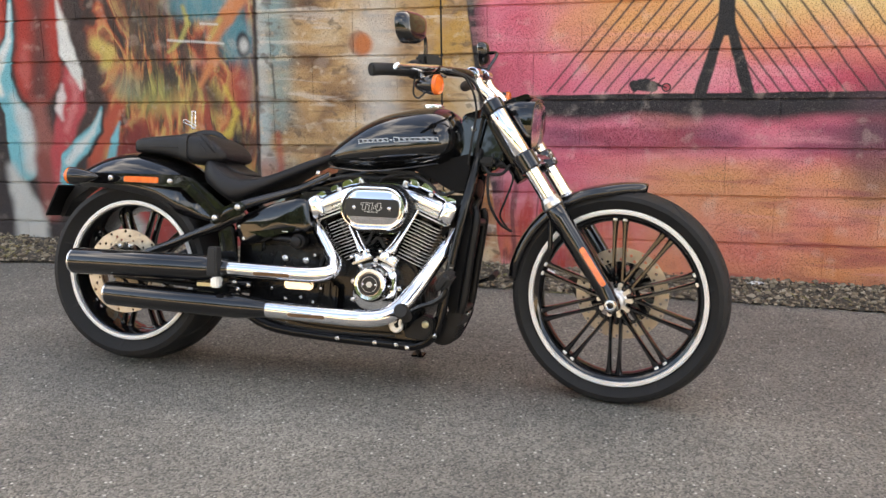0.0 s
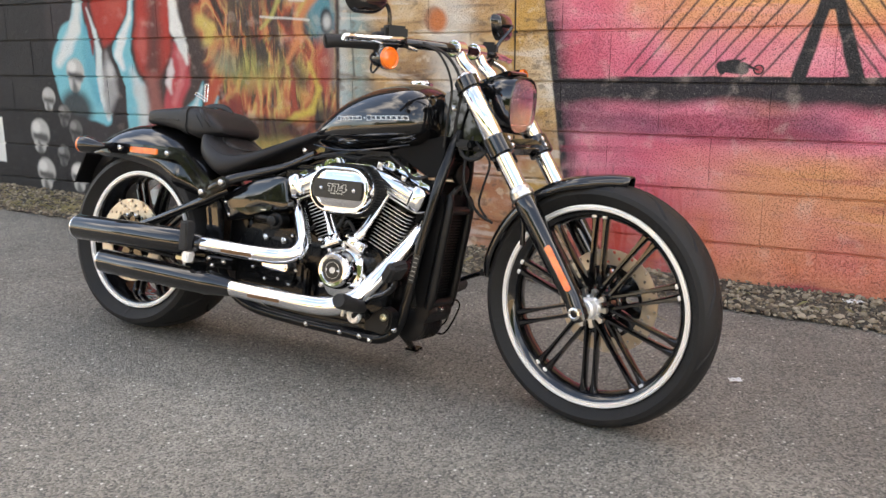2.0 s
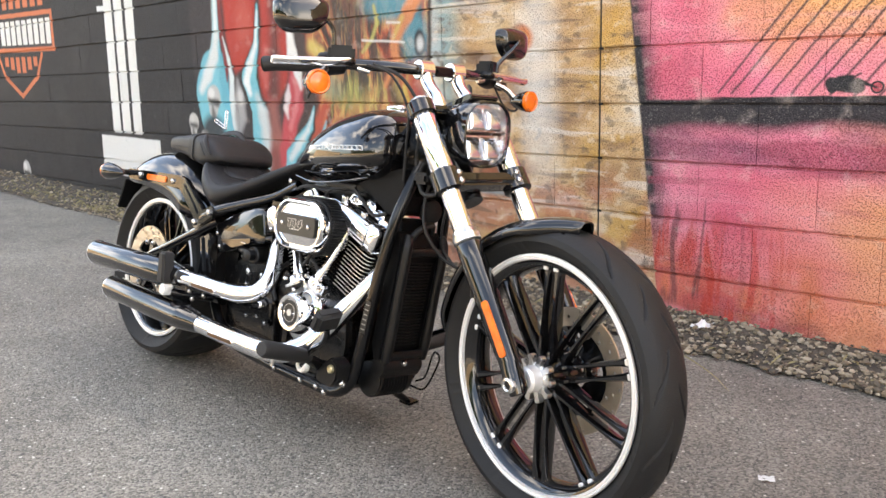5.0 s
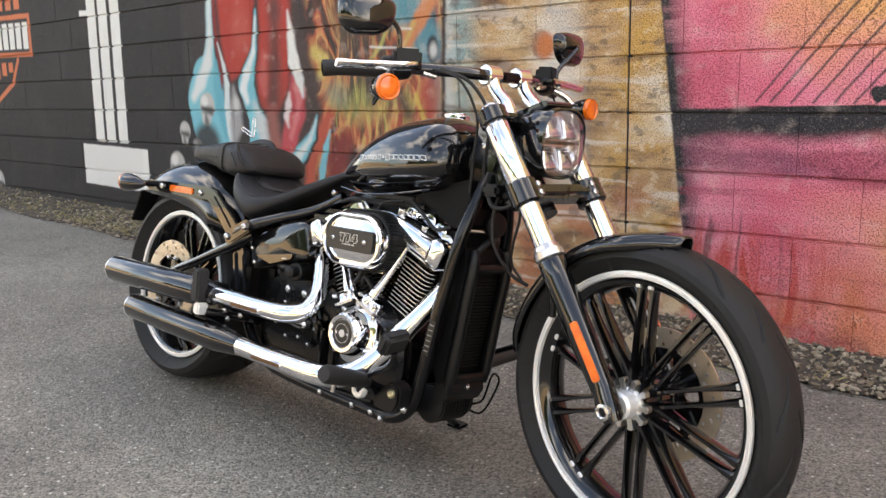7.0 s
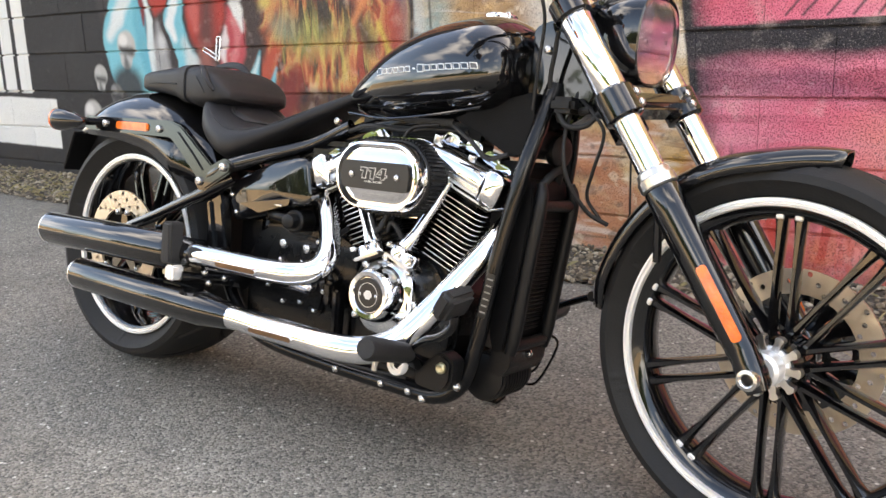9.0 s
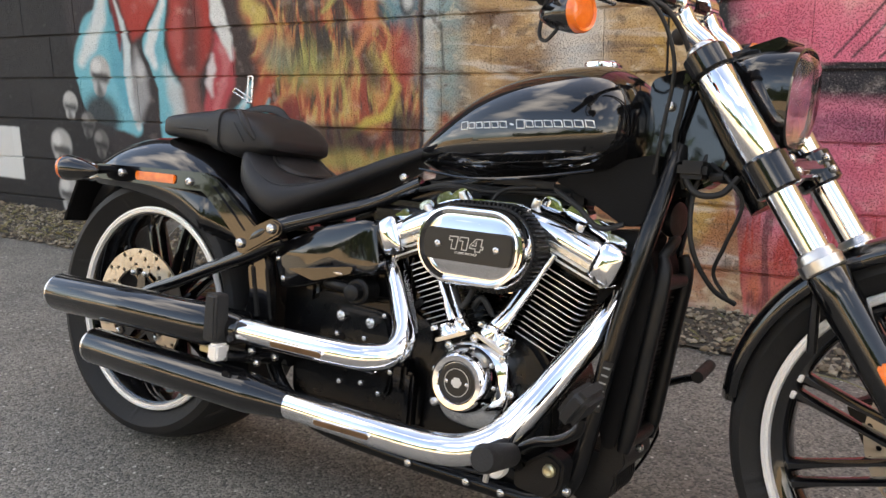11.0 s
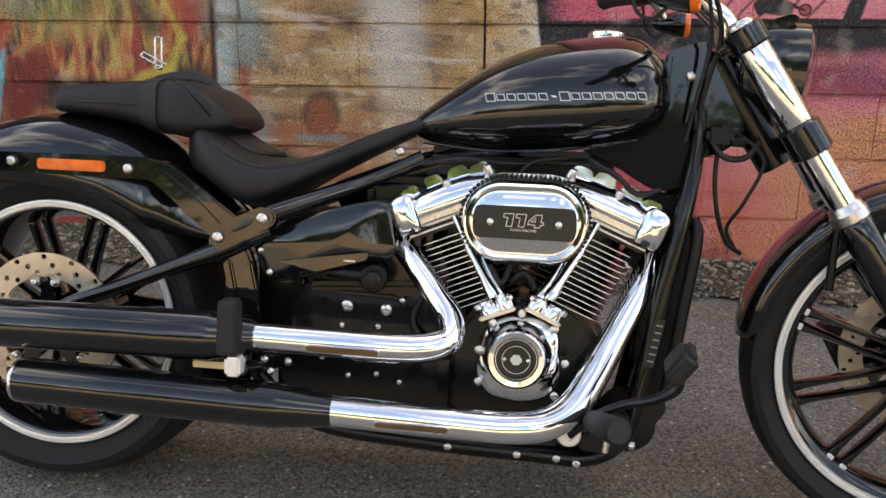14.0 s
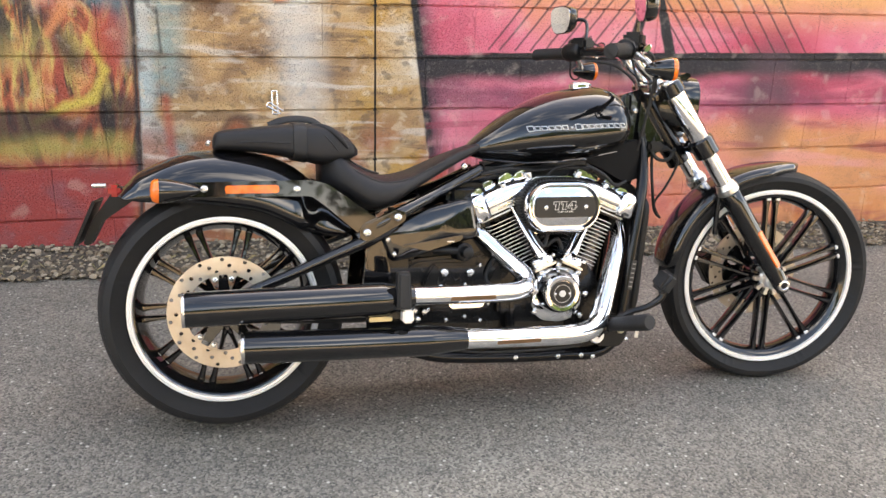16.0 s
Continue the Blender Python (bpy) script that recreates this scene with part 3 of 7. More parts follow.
        w.flame((0.62, 0.68, 0.67), (-3.09, 0.78, 0.003), (-3.15, 0.67, 0.012), (-3.25, 0.575, 0.026), (-3.33, 0.49, 0.02), soft=0.02)
        w.flame(cyan, (-2.97, 0.73, 0.004), (-3.01, 0.63, 0.022), (-3.045, 0.50, 0.026), (-3.06, 0.40, 0.02), soft=0.014)
        w.flame((0.24, 0.06, 0.05), (-3.50, 0.50, 0.05), (-3.47, 0.20, 0.06), soft=0.04)
        w.flame((0.40, 0.44, 0.43), (-3.0, 0.30, 0.02), (-2.92, 0.12, 0.07), soft=0.05)
        w.sheet()
        # pale round shapes over the black
        bone = (0.48, 0.48, 0.46)
        for n, (x, z, s) in enumerate(((-4.18, 0.845, 1.0), (-4.46, 0.67, 0.75), (-4.58, 0.43, 1.1), (-4.55, 0.17, 1.05), (-4.32, 0.57, 0.7), (-4.22, 0.47, 0.75),
                        (-4.36, 0.30, 0.7), (-4.22, 0.17, 0.95), (-7.66, 0.09, 1.1))):
            tone = bone if s > 0.9 or x < -4.4 else tuple(0.28 * c for c in bone)
            w.blob(x, z, 0.085 * s, 0.085 * s, tone, 0.35)
            w.blob(x - 0.01 * s, z - 0.075 * s, 0.055 * s, 0.055 * s, tone, 0.4)
            w.stroke(x - 0.05 * s, z - 0.02 * s, 0.022 * s, x + 0.045 * s, z - 0.035 * s, 0.026 * s, dark, 0.02, 0.85)
            w.stroke(x - 0.02 * s, z - 0.06 * s, 0.010 * s, x - 0.01 * s, z - 0.12 * s, 0.030 * s, dark, 0.02, 0.75)
            w.blob(x - 0.03 * s, z + 0.03 * s, 0.04 * s, 0.035 * s, (0.74, 0.74, 0.71), 0.9, 0.8 if s > 0.9 else 0.2)

        w.sheet()
        # white stripes and block, and an orange badge with plain bars
        for x in (-5.655, -5.485, -5.305):
            w.box(x - 0.066, 0.545, x + 0.066, 2.2, white)
        w.box(-5.84, 1.49, -5.66, 1.53, white)
        w.box(-5.95, 0.20, -4.97, 0.515, white)
        orange = (0.62, 0.17, 0.07)
        w.box(-8.2, 1.205, -6.72, 1.56, orange)
        w.box(-8.2, 1.245, -6.77, 1.52, (0.02, 0.02, 0.022))
        for k in range(9):
            x = -6.83 - 0.135 * k
            w.box(x - 0.05, 1.27, x + 0.05, 1.49, white)
        for a, b in (((-7.02, 1.18), (-7.16, 0.98)), ((-7.16, 0.98), (-7.56, 0.80)), ((-7.56, 0.80), (-7.96, 0.98)), ((-7.96, 0.98), (-8.08, 1.18))):
            w.stroke(*a, 0.022, *b, 0.022, orange, 0.006)
        for k in range(6):
            x = -7.18 - 0.14 * k
            w.box(x - 0.045, 1.0 + 0.03 * abs(k - 2.5), x + 0.045, 1.16, orange)
        for k in range(6):
            x = -6.95 - 0.17 * k
            w.box(x - 0.055, 1.60, x + 0.055, 1.78, orange)

    w.finish()
    # worn, pitted blockwork under the paint
    pits = node(w.nt, "ShaderNodeTexNoise", Scale=165.0, Detail=2.0, Roughness=0.6)
    link(w.nt, w.place, pits.inputs["Vector"])
    patchy = w.noise(5.5, detail=5.0)
    bare = w.step(w.x, -4.3, -3.2)
    thin = w.times(w.step(pits.outputs["Fac"], 0.375, 0.335), w.step(patchy, 0.40, 0.60, 0.9))
    w.coat(w.times(thin, bare), (0.035, 0.026, 0.024))
    w.coat(w.times(w.step(pits.outputs["Fac"], 0.58, 0.72, 0.18), w.step(w.x, -4.2, -2.0)), (0.78, 0.70, 0.62))
    grime = w.noise(1.3, (1.0, 0.6, 1), 6.0)
    w.coat(w.times(w.step(grime, 0.55, 0.80, 0.30), bare), (0.10, 0.08, 0.07))
    spray = w.noise(9.0, detail=6.0)
    w.coat(w.times(w.step(spray, 0.55, 0.72, 0.16), bare), (0.10, 0.06, 0.06))
    w.coat(w.times(w.step(spray, 0.44, 0.30, 0.20), bare), (0.80, 0.66, 0.56))
    dust = w.noise(28.0, detail=2.0)
    w.coat(w.step(dust, 0.62, 0.75, 0.07), (0.5, 0.48, 0.46))
    each = w.nt.nodes.new("ShaderNodeObjectInfo").outputs["Random"]
    tint = w.nt.nodes.new("ShaderNodeHueSaturation")
    link(w.nt, w.colour, tint.inputs["Color"])
    link(w.nt, w.num("MULTIPLY_ADD", each, 0.07, 0.965), tint.inputs["Value"])
    link(w.nt, tint.outputs["Color"], w.skin.inputs["Base Color"])
    w.skin.inputs["Roughness"].default_value = 0.72
    coarse = w.nt.nodes.new("ShaderNodeMath")
    coarse.operation = "MULTIPLY_ADD"
    coarse.inputs[1].default_value = 0.55
    link(w.nt, w.noise(26.0, detail=3.0), coarse.inputs[0])
    link(w.nt, w.step(pits.outputs["Fac"], 0.32, 0.50), coarse.inputs[2])
    bump = node(w.nt, "ShaderNodeBump", Strength=0.9, Distance=0.009)
    link(w.nt, coarse.outputs["Value"], bump.inputs["Height"])
    link(w.nt, bump.outputs["Normal"], w.skin.inputs["Normal"])
    return w.m


MURAL_WEST, MURAL_EAST = mural("west"), mural("east")
MORTAR = material("painted_mortar", (0.075, 0.05, 0.045), 0.85, second=(0.03, 0.025, 0.025), grain=0.002, size=150, spread=2.0)
PLASTER = material("sunlit_render", (0.26, 0.205, 0.14), 0.85, second=(0.17, 0.135, 0.095), grain=0.003, size=60, spread=1.2)
BARK = material("bark", (0.11, 0.08, 0.06), 0.9, vary=0.4, grain=0.01, size=30)
LEAF = material("foliage", (0.025, 0.055, 0.012), 0.6, second=(0.055, 0.08, 0.02), spread=2.0)


# ---- shapes ----
def part(name, bm, mat, parent=None, label="", m=None, sharp=38):
    """One mesh object from a bmesh, under a thing or a part."""
    bmesh.ops.recalc_face_normals(bm, faces=bm.faces)
    for f in bm.faces:
        f.smooth = True
    for e in bm.edges:
        if len(e.link_faces) == 2 and e.calc_face_angle(0) > radians(sharp):
            e.smooth = False
    me = bpy.data.meshes.new(name)
    bm.to_mesh(me)
    bm.free()
    for k in mat if isinstance(mat, (list, tuple)) else (mat,):
        me.materials.append(k)
    ob = new(name, me)
    ob.parent = parent
    if m is not None:
        ob.matrix_basis = m
    return tagged(ob, label)


def again(name, data, parent, m, label=""):
    """A further object on a mesh that another already has."""
    ob = new(name, data)
    ob.parent, ob.matrix_basis = parent, m
    return tagged(ob, label)


def grid(rings, caps=True, loop=True):
    """Skins rings of points, each with the same count."""
    bm = bmesh.new()
    vs = [[bm.verts.new(p) for p in r] for r in rings]
    n = len(vs[0])
    for a, b in zip(vs, vs[1:]):
        for i in range(n if loop else n - 1):
            j = (i + 1) % n
            bm.faces.new((a[i], a[j], b[j], b[i]))
    if caps:
        bm.faces.new(vs[0][::-1])
        bm.faces.new(vs[-1])
    return bm


def curve_through(points, steps=8):
    """Catmull-Rom through points of any length of tuple."""
    p = [np.array(q, float) for q in points]
    p = [2 * p[0] - p[1]] + p + [2 * p[-1] - p[-2]]
    out = []
    for i in range(1, len(p) - 2):
        for k in range(steps):
            t = k / steps
            out.append(0.5 * (2 * p[i] + (p[i + 1] - p[i - 1]) * t + (2 * p[i - 1] - 5 * p[i] + 4 * p[i + 1] - p[i + 2]) * t * t
                              + (3 * p[i] - p[i - 1] - 3 * p[i + 1] + p[i + 2]) * t ** 3))
    out.append(p[-2])
    return out


def tube(points, r, seg=18, steps=8, flat=1.0):
    """A round bar through points; r is one radius or one for each point."""
    rs = r if isinstance(r, (list, tuple)) else [r] * len(points)
    line = curve_through([(*p, q) for p, q in zip(points, rs)], steps) if steps > 1 else [np.array((*p, q)) for p, q in zip(points, rs)]
    rings, side = [], None
    for i, q in enumerate(line):
        a, b = line[max(i - 1, 0)], line[min(i + 1, len(line) - 1)]
        d = Vector(b[:3] - a[:3]).normalized()
        side = (side - d * side.dot(d)).normalized() if side else d.orthogonal().normalized()
        up = d.cross(side)
        c = Vector(q[:3])
        rings.append([c + (side * math.cos(2 * math.pi * k / seg) + up * math.sin(2 * math.pi * k / seg) * flat) * q[3] for k in range(seg)])
    return grid(rings)


def turned(profile, seg=32, close=False):
    """Turns (along, radius) pairs round the Y axis."""
    rings = [[(max(r, 1e-5) * math.cos(2 * math.pi * k / seg), y, max(r, 1e-5) * math.sin(2 * math.pi * k / seg)) for k in range(seg)] for y, r in profile]
    if close:
        rings.append(rings[0])
    bm = grid(rings, caps=not close)
    bmesh.ops.remove_doubles(bm, verts=bm.verts, dist=1e-6)
    return bm


def toward(p, d):
    """A pose at p whose Y axis points along d."""
    return Matrix.Translation(p) @ Vector(d).to_track_quat("Y", "Z").to_matrix().to_4x4()


def slab(outline, y0, y1, bevel=0.003, seg=2):
    """A plate with an outline in x and z, from y0 to y1, its edges rounded."""
    bm = bmesh.new()
    f = bm.faces.new([bm.verts.new((x, y0, z)) for x, z in outline])
    got = bmesh.ops.extrude_face_region(bm, geom=[f])
    bmesh.ops.translate(bm, vec=(0, y1 - y0, 0), verts=[v for v in got["geom"] if isinstance(v, bmesh.types.BMVert)])
    bmesh.ops.recalc_face_normals(bm, faces=bm.faces)
    if bevel:
        rim = [e for e in bm.edges if len(e.link_faces) == 2 and e.calc_face_angle(0) > radians(30)]
        bmesh.ops.bevel(bm, geom=rim, offset=bevel, segments=seg, affect="EDGES", clamp_overlap=True)
    return bm


def soften(points, r, n=4):
    """An outline with its corners rounded by r."""
    out = []
    for i, p in enumerate(points):
        p, a, b = Vector(p), Vector(points[i - 1]), Vector(points[(i + 1) % len(points)])
        u, v = (a - p), (b - p)
        k = min(r, u.length * 0.45, v.length * 0.45)
        s, e = p + u.normalized() * k, p + v.normalized() * k
        for j in range(n + 1):
            t = j / n
            out.append(tuple(s * (1 - t) ** 2 + p * 2 * t * (1 - t) + e * t * t))
    return out


def stadium(cx, cz, w, h, n=12):
    r = h / 2
    out = [(cx + w / 2 - r + r * math.cos(a), cz + r * math.sin(a)) for a in np.linspace(-math.pi / 2, math.pi / 2, n)]
    return out + [(cx - w / 2 + r + r * math.cos(a), cz + r * math.sin(a)) for a in np.linspace(math.pi / 2, 1.5 * math.pi, n)]


def block(sx, sy, sz, bevel=0.003, seg=2, at=(0, 0, 0)):
    bm = bmesh.new()
    bmesh.ops.create_cube(bm, size=1)
    bmesh.ops.scale(bm, vec=(sx, sy, sz), verts=bm.verts)
    if bevel:
        bmesh.ops.bevel(bm, geom=list(bm.edges), offset=bevel, segments=seg, affect="EDGES", clamp_overlap=True)
    bmesh.ops.translate(bm, vec=at, verts=bm.verts)
    return bm


def joined(*meshes):
    out = bmesh.new()
    for b in meshes:
        me = bpy.data.meshes.new("piece")
        b.to_mesh(me)
        b.free()
        out.from_mesh(me)
        bpy.data.meshes.remove(me)
    return out


def ring_section(cx, cy, cz, hw, up, down, power, n=36):
    """A rounded cross-section across y at x = cx; its widest line lies at cz."""
    out = []
    for k in range(n):
        a = 2 * math.pi * k / n
        c, s = math.cos(a), math.sin(a)
        y = hw * math.copysign(abs(c) ** (2 / power), c)
        z = (up if s > 0 else down) * math.copysign(abs(s) ** (2 / power), s)
        out.append((cx, cy + y, cz + z))
    return out


def lettering(name, words, size, mat, parent, m, thick=0.0006, fat=0.0, label=""):
    """Raised letters as a mesh; they read along x, with their face towards z."""
    cu = bpy.data.curves.new(name, "FONT")
    cu.body, cu.size, cu.extrude, cu.bevel_depth, cu.align_x, cu.align_y = words, size, thick, fat, "CENTER", "CENTER"
    cu.space_character = 0.92
    tmp = new(name + "_outline", cu)
    me = bpy.data.meshes.new_from_object(tmp.evaluated_get(bpy.context.evaluated_depsgraph_get()))
    bpy.data.objects.remove(tmp)
    bpy.data.curves.remove(cu)
    me.materials.clear()
    me.materials.append(mat)
    ob = new(name, me)
    ob.parent, ob.matrix_basis = parent, m
    return tagged(ob, label)


def pillow(outline, y0, y1, bulge):
    """A plate like slab() whose outer face at y1 swells by bulge towards its middle."""
    n = len(outline)
    cx, cz = sum(p[0] for p in outline) / n, sum(p[1] for p in outline) / n
    way = 1 if y1 > y0 else -1
    rings = [[(x, y0, z) for x, z in outline]]
    for f in (1.0, 0.985, 0.95, 0.85, 0.7, 0.5, 0.3, 0.1):
        lift = bulge * (1 - f ** 2.2) + 0.003 * (1 - max(0, (f - 0.95) / 0.05) ** 2) - 0.003
        rings.append([(cx + (x - cx) * f, y1 + way * lift, cz + (z - cz) * f) for x, z in outline])
    bm = grid(rings)
    bmesh.ops.recalc_face_normals(bm, faces=bm.faces)
    return bm


def inset(points, d):
    """An outline moved inwards by d, its corners mitred."""
    area = sum(a[0] * b[1] - b[0] * a[1] for a, b in zip(points, points[1:] + points[:1]))
    d = d if area > 0 else -d
    out = []
    for i, p in enumerate(points):
        p, a, b = Vector(p), Vector(points[i - 1]), Vector(points[(i + 1) % len(points)])
        u, v = (p - a).normalized(), (b - p).normalized()
        nu, nv = Vector((-u.y, u.x)), Vector((-v.y, v.x))
        k = (nu + nv) / max(1 + nu.dot(nv), 0.35)
        out.append(tuple(p + k * d))
    return out


# ---- ground, wall and surroundings ----
WALL_Y, TILT_X, COURSE, LONG, JOINT = 4.345, -1.0, 0.232, 0.467, 0.010
bm = bmesh.new()
xs = [-3000, -60, -20] + [-12 + 0.5 * i for i in range(41)] + [20, 60, 3000]
ys = [-3000, -60, -20] + [-10 + 0.5 * i for i in range(33)] + [20, 60, 3000]
vs = [[bm.verts.new((x, y, 0.006 * noise.noise((x * 0.7, y * 0.7, 0)) if abs(x + 2) < 9 and abs(y + 2) < 7 else 0)) for x in xs] for y in ys]
for a, b in zip(vs, vs[1:]):
    for i in range(len(xs) - 1):
        bm.faces.new((a[i], a[i + 1], b[i + 1], b[i]))
ground = tagged(part("ground", bm, ASPHALT), "worn grey asphalt yard with pale stone flecks", "ground", kind="structure")

core = joined(block(8.88, 0.21, 4.0, 0, 1, (-5.56, 0.117, 1.7)), block(11.12, 0.21, 4.0, 0, 1, (4.44, 0.117, 1.7)))
for f in core.faces:
    f.material_index = int(f.calc_center_median().x > -1.1)
wall = tagged(part("wall_north", core, (MURAL_WEST, MURAL_EAST), m=pose(TILT_X, WALL_Y, 0, 0, -1.15, 0)),
              "concrete block wall covered in a bright sprayed mural", "wall", kind="structure")
part("coping", block(20.1, 0.3, 0.08, 0.012, 2, (0, 0.1, 3.74)), MORTAR, wall, "grey concrete coping")

# the opposite side of the yard, sunlit, which the paint and chrome mirror
hall = tagged(part("wall_south", block(46, 0.4, 1.8, 0.02, 1, (-1, -11.5, 0.9)), PLASTER), "sunlit tan rendered wall across the yard", "wall", kind="structure")
tagged(part("wall_west", block(0.4, 9, 3.0, 0.02, 1, (-22, -4, 1.5)), PLASTER), "tan rendered end wall of the yard", "wall", kind="structure")


def tree(x, y, h, seed):
    rng = random.Random(seed)
    t = new("tree")
    t.location = (x, y, 0)
    tagged(t, "leafy green tree beyond the yard wall", "tree", "trees beyond the wall")
    limbs = [tube([(0, 0, 0), (0.06, 0.02, h * 0.25), (0, 0.1, h * 0.55), (0.1, 0, h * 0.85)], [0.2, 0.15, 0.1, 0.03], 8, 4)]
    tips = []
    for k in range(9):
        a, z = rng.uniform(0, 6.3), h * rng.uniform(0.3, 0.7)
        e = Vector((math.cos(a), math.sin(a), 0.6)) * rng.uniform(0.9, 1.7) + Vector((0, 0, z))
        tips.append(e)
        limbs.append(tube([(0, 0, z - 0.3), tuple(e * 0.5 + Vector((0, 0, z * 0.5 - 0.05))), tuple(e)], [0.07, 0.05, 0.015], 6, 3))
    part("trunk", joined(*limbs), BARK, t)
    bm = bmesh.new()
    for k in range(2600):
        c = rng.choice(tips) + Vector([rng.gauss(0, 0.55) for _ in range(3)]) + Vector((0, 0, 0.3))
        u = Vector([rng.gauss(0, 1) for _ in range(3)]).normalized()
        v = u.orthogonal().normalized()
        s = rng.uniform(0.08, 0.2)
        bm.faces.new([bm.verts.new(c + p) for p in (u * s, v * s * 0.6, -u * s, -v * s * 0.6)])
    part("crown", bm, LEAF, t)


for k in range(11):
    tree(-17 + 3.1 * k + random.uniform(-0.8, 0.8), -14 + random.uniform(-1.2, 1.2), random.uniform(3.6, 4.8), k)


def crown_stone(rng, size):
    bm = bmesh.new()
    bmesh.ops.create_icosphere(bm, subdivisions=1, radius=size)
    s = Vector((rng.uniform(0.7, 1.3), rng.uniform(0.6, 1.1), rng.uniform(0.45, 0.8)))
    turn = Euler((rng.uniform(0, 6), rng.uniform(0, 6), rng.uniform(0, 6))).to_matrix()
    for v in bm.verts:
        w = turn @ v.co
        v.co = Vector((w.x * s.x, w.y * s.y, w.z * s.z)) * rng.uniform(0.8, 1.15)
    return bm


def strip_edge(x):
    """Where the asphalt ends and the gravel begins."""
    return 3.99 - 0.16 * min(max(-x - 2.0, 0), 2.2) / 2.2 + 0.05 * noise.noise((x * 1.3, 7.0, 0)) + 0.02 * noise.noise((x * 6, 3.0, 0))


def gravel():
    rng = random.Random(4)
    kinds = []
    for k in range(10):
        b = crown_stone(rng, 1.0)
        kinds.append(([tuple(v.co) for v in b.verts], [[v.index for v in f.verts] for f in b.faces]))
        b.free()
    verts, faces = [], []
    x = -11.0
    while x < 4.5:
        for _ in range(46 if -5.5 < x < 1.8 else 10):
            px = x + rng.uniform(0, 0.03)
            lo = strip_edge(px)
            f = rng.random()
            py = lo - 0.03 + (WALL_Y + 0.01 - lo + 0.03) * f
            r = rng.choice((0.0035, 0.0045, 0.0055, 0.007, 0.009, 0.013)) * rng.uniform(0.8, 1.3)
            vs, fs = kinds[rng.randrange(10)]
            a = rng.uniform(0, 6.28)
            c, s, n0 = math.cos(a), math.sin(a), len(verts)
            z = 0.012 + 0.026 * f + r * 0.25 + rng.uniform(-0.003, 0.005)
            verts += [(px + r * (c * v[0] - s * v[1]), py + r * (s * v[0] + c * v[1]), z + r * v[2]) for v in vs]
            faces += [[n0 + i for i in g] for g in fs]
        x += 0.03
    me = bpy.data.meshes.new("gravel")
    me.from_pydata(verts, [], faces)
    me.materials.append(GRAVEL)
    return tagged(new("gravel", me), "loose brown and grey gravel along the foot of the wall", "gravel", kind="stuff")


def island_stones():
    m = bpy.data.materials.new("gravel_mix")
    m.use_nodes = True
    nt = m.node_tree
    p = nt.nodes["Principled BSDF"]
    ramp = nt.nodes.new("ShaderNodeValToRGB")
    ramp.color_ramp.elements[0].color, ramp.color_ramp.elements[1].color = (0.06, 0.05, 0.04, 1), (0.36, 0.31, 0.23, 1)
    ramp.color_ramp.elements.new(0.5).color = (0.18, 0.14, 0.09, 1)
    link(nt, nt.nodes.new("ShaderNodeNewGeometry").outputs["Random Per Island"], ramp.inputs["Fac"])
    link(nt, ramp.outputs["Color"], p.inputs["Base Color"])
    p.inputs["Roughness"].default_value = 0.85
    return m


GRAVEL = island_stones()
# the bed of earth under the gravel, from the ragged asphalt edge to the wall
bm = bmesh.new()
line = [-13 + 0.06 * i for i in range(300)]
low = [bm.verts.new((x, strip_edge(x), 0.009)) for x in line]
midl = [bm.verts.new((x, strip_edge(x) + 0.06, 0.018)) for x in line]
high = [bm.verts.new((x, WALL_Y + 0.03, 0.035)) for x in line]
for i in range(len(line) - 1):
    bm.faces.new((low[i], low[i + 1], midl[i + 1], midl[i]))
    bm.faces.new((midl[i], midl[i + 1], high[i + 1], high[i]))
EARTH = material("earth_bed", (0.09, 0.075, 0.055), 0.95, second=(0.04, 0.035, 0.028), grain=0.006, size=70, spread=6.0)
tagged(part("verge", bm, EARTH), "strip of dark earth under the gravel", "ground", kind="structure")
gravel()


def litter(name, x, y, z, size, seed, mat, label, category):
    """A crumpled scrap lying on the ground."""
    rng = random.Random(seed)
    n = 6
    bm = bmesh.new()
    rows = [[bm.verts.new(((i / n - 0.5) * size * 1.5, (j / n - 0.5) * size, 0.002 + abs(rng.gauss(0, 0.10)) * size)) for i in range(n + 1)] for j in range(n + 1)]
    for a, b in zip(rows, rows[1:]):
        for i in range(n):
            if rng.random() > 0.12:
                bm.faces.new((a[i], a[i + 1], b[i + 1], b[i]))
    got = bmesh.ops.extrude_face_region(bm, geom=list(bm.faces))
    bmesh.ops.translate(bm, vec=(0, 0, 0.0012), verts=[v for v in got["geom"] if isinstance(v, bmesh.types.BMVert)])
    return tagged(part(name, bm, mat, m=pose(x, y, z, 0, 0, rng.uniform(0, 360))), label, category)


litter("paper_scrap", 0.213, 3.198, 0.006, 0.026, 1, LITTER, "small white paper scrap on the asphalt", "litter")
litter("paper_scrap", -0.49, 4.22, 0.03, 0.06, 2, LITTER, "crumpled white paper on the gravel", "litter")
litter("paper_scrap", 0.50, 4.27, 0.03, 0.05, 3, LITTER, "crumpled white paper on the gravel", "litter")
litter("paper_scrap", -4.35, 4.02, 0.01, 0.05, 5, LITTER, "torn white paper by the gravel", "litter")
litter("paper_scrap", -4.9, 3.0, 0.006, 0.06, 6, LITTER, "flat white paper on the asphalt", "litter")
twig = part("dry_stalk", tube([(-0.47, 3.90, 0.02), (-0.36, 3.84, 0.035), (-0.24, 3.80, 0.012), (-0.13, 3.70, 0.008)], [0.002, 0.002, 0.0018, 0.001], 6, 6), STRAW)
tagged(twig, "thin dry stalk lying off the gravel", "stalk")
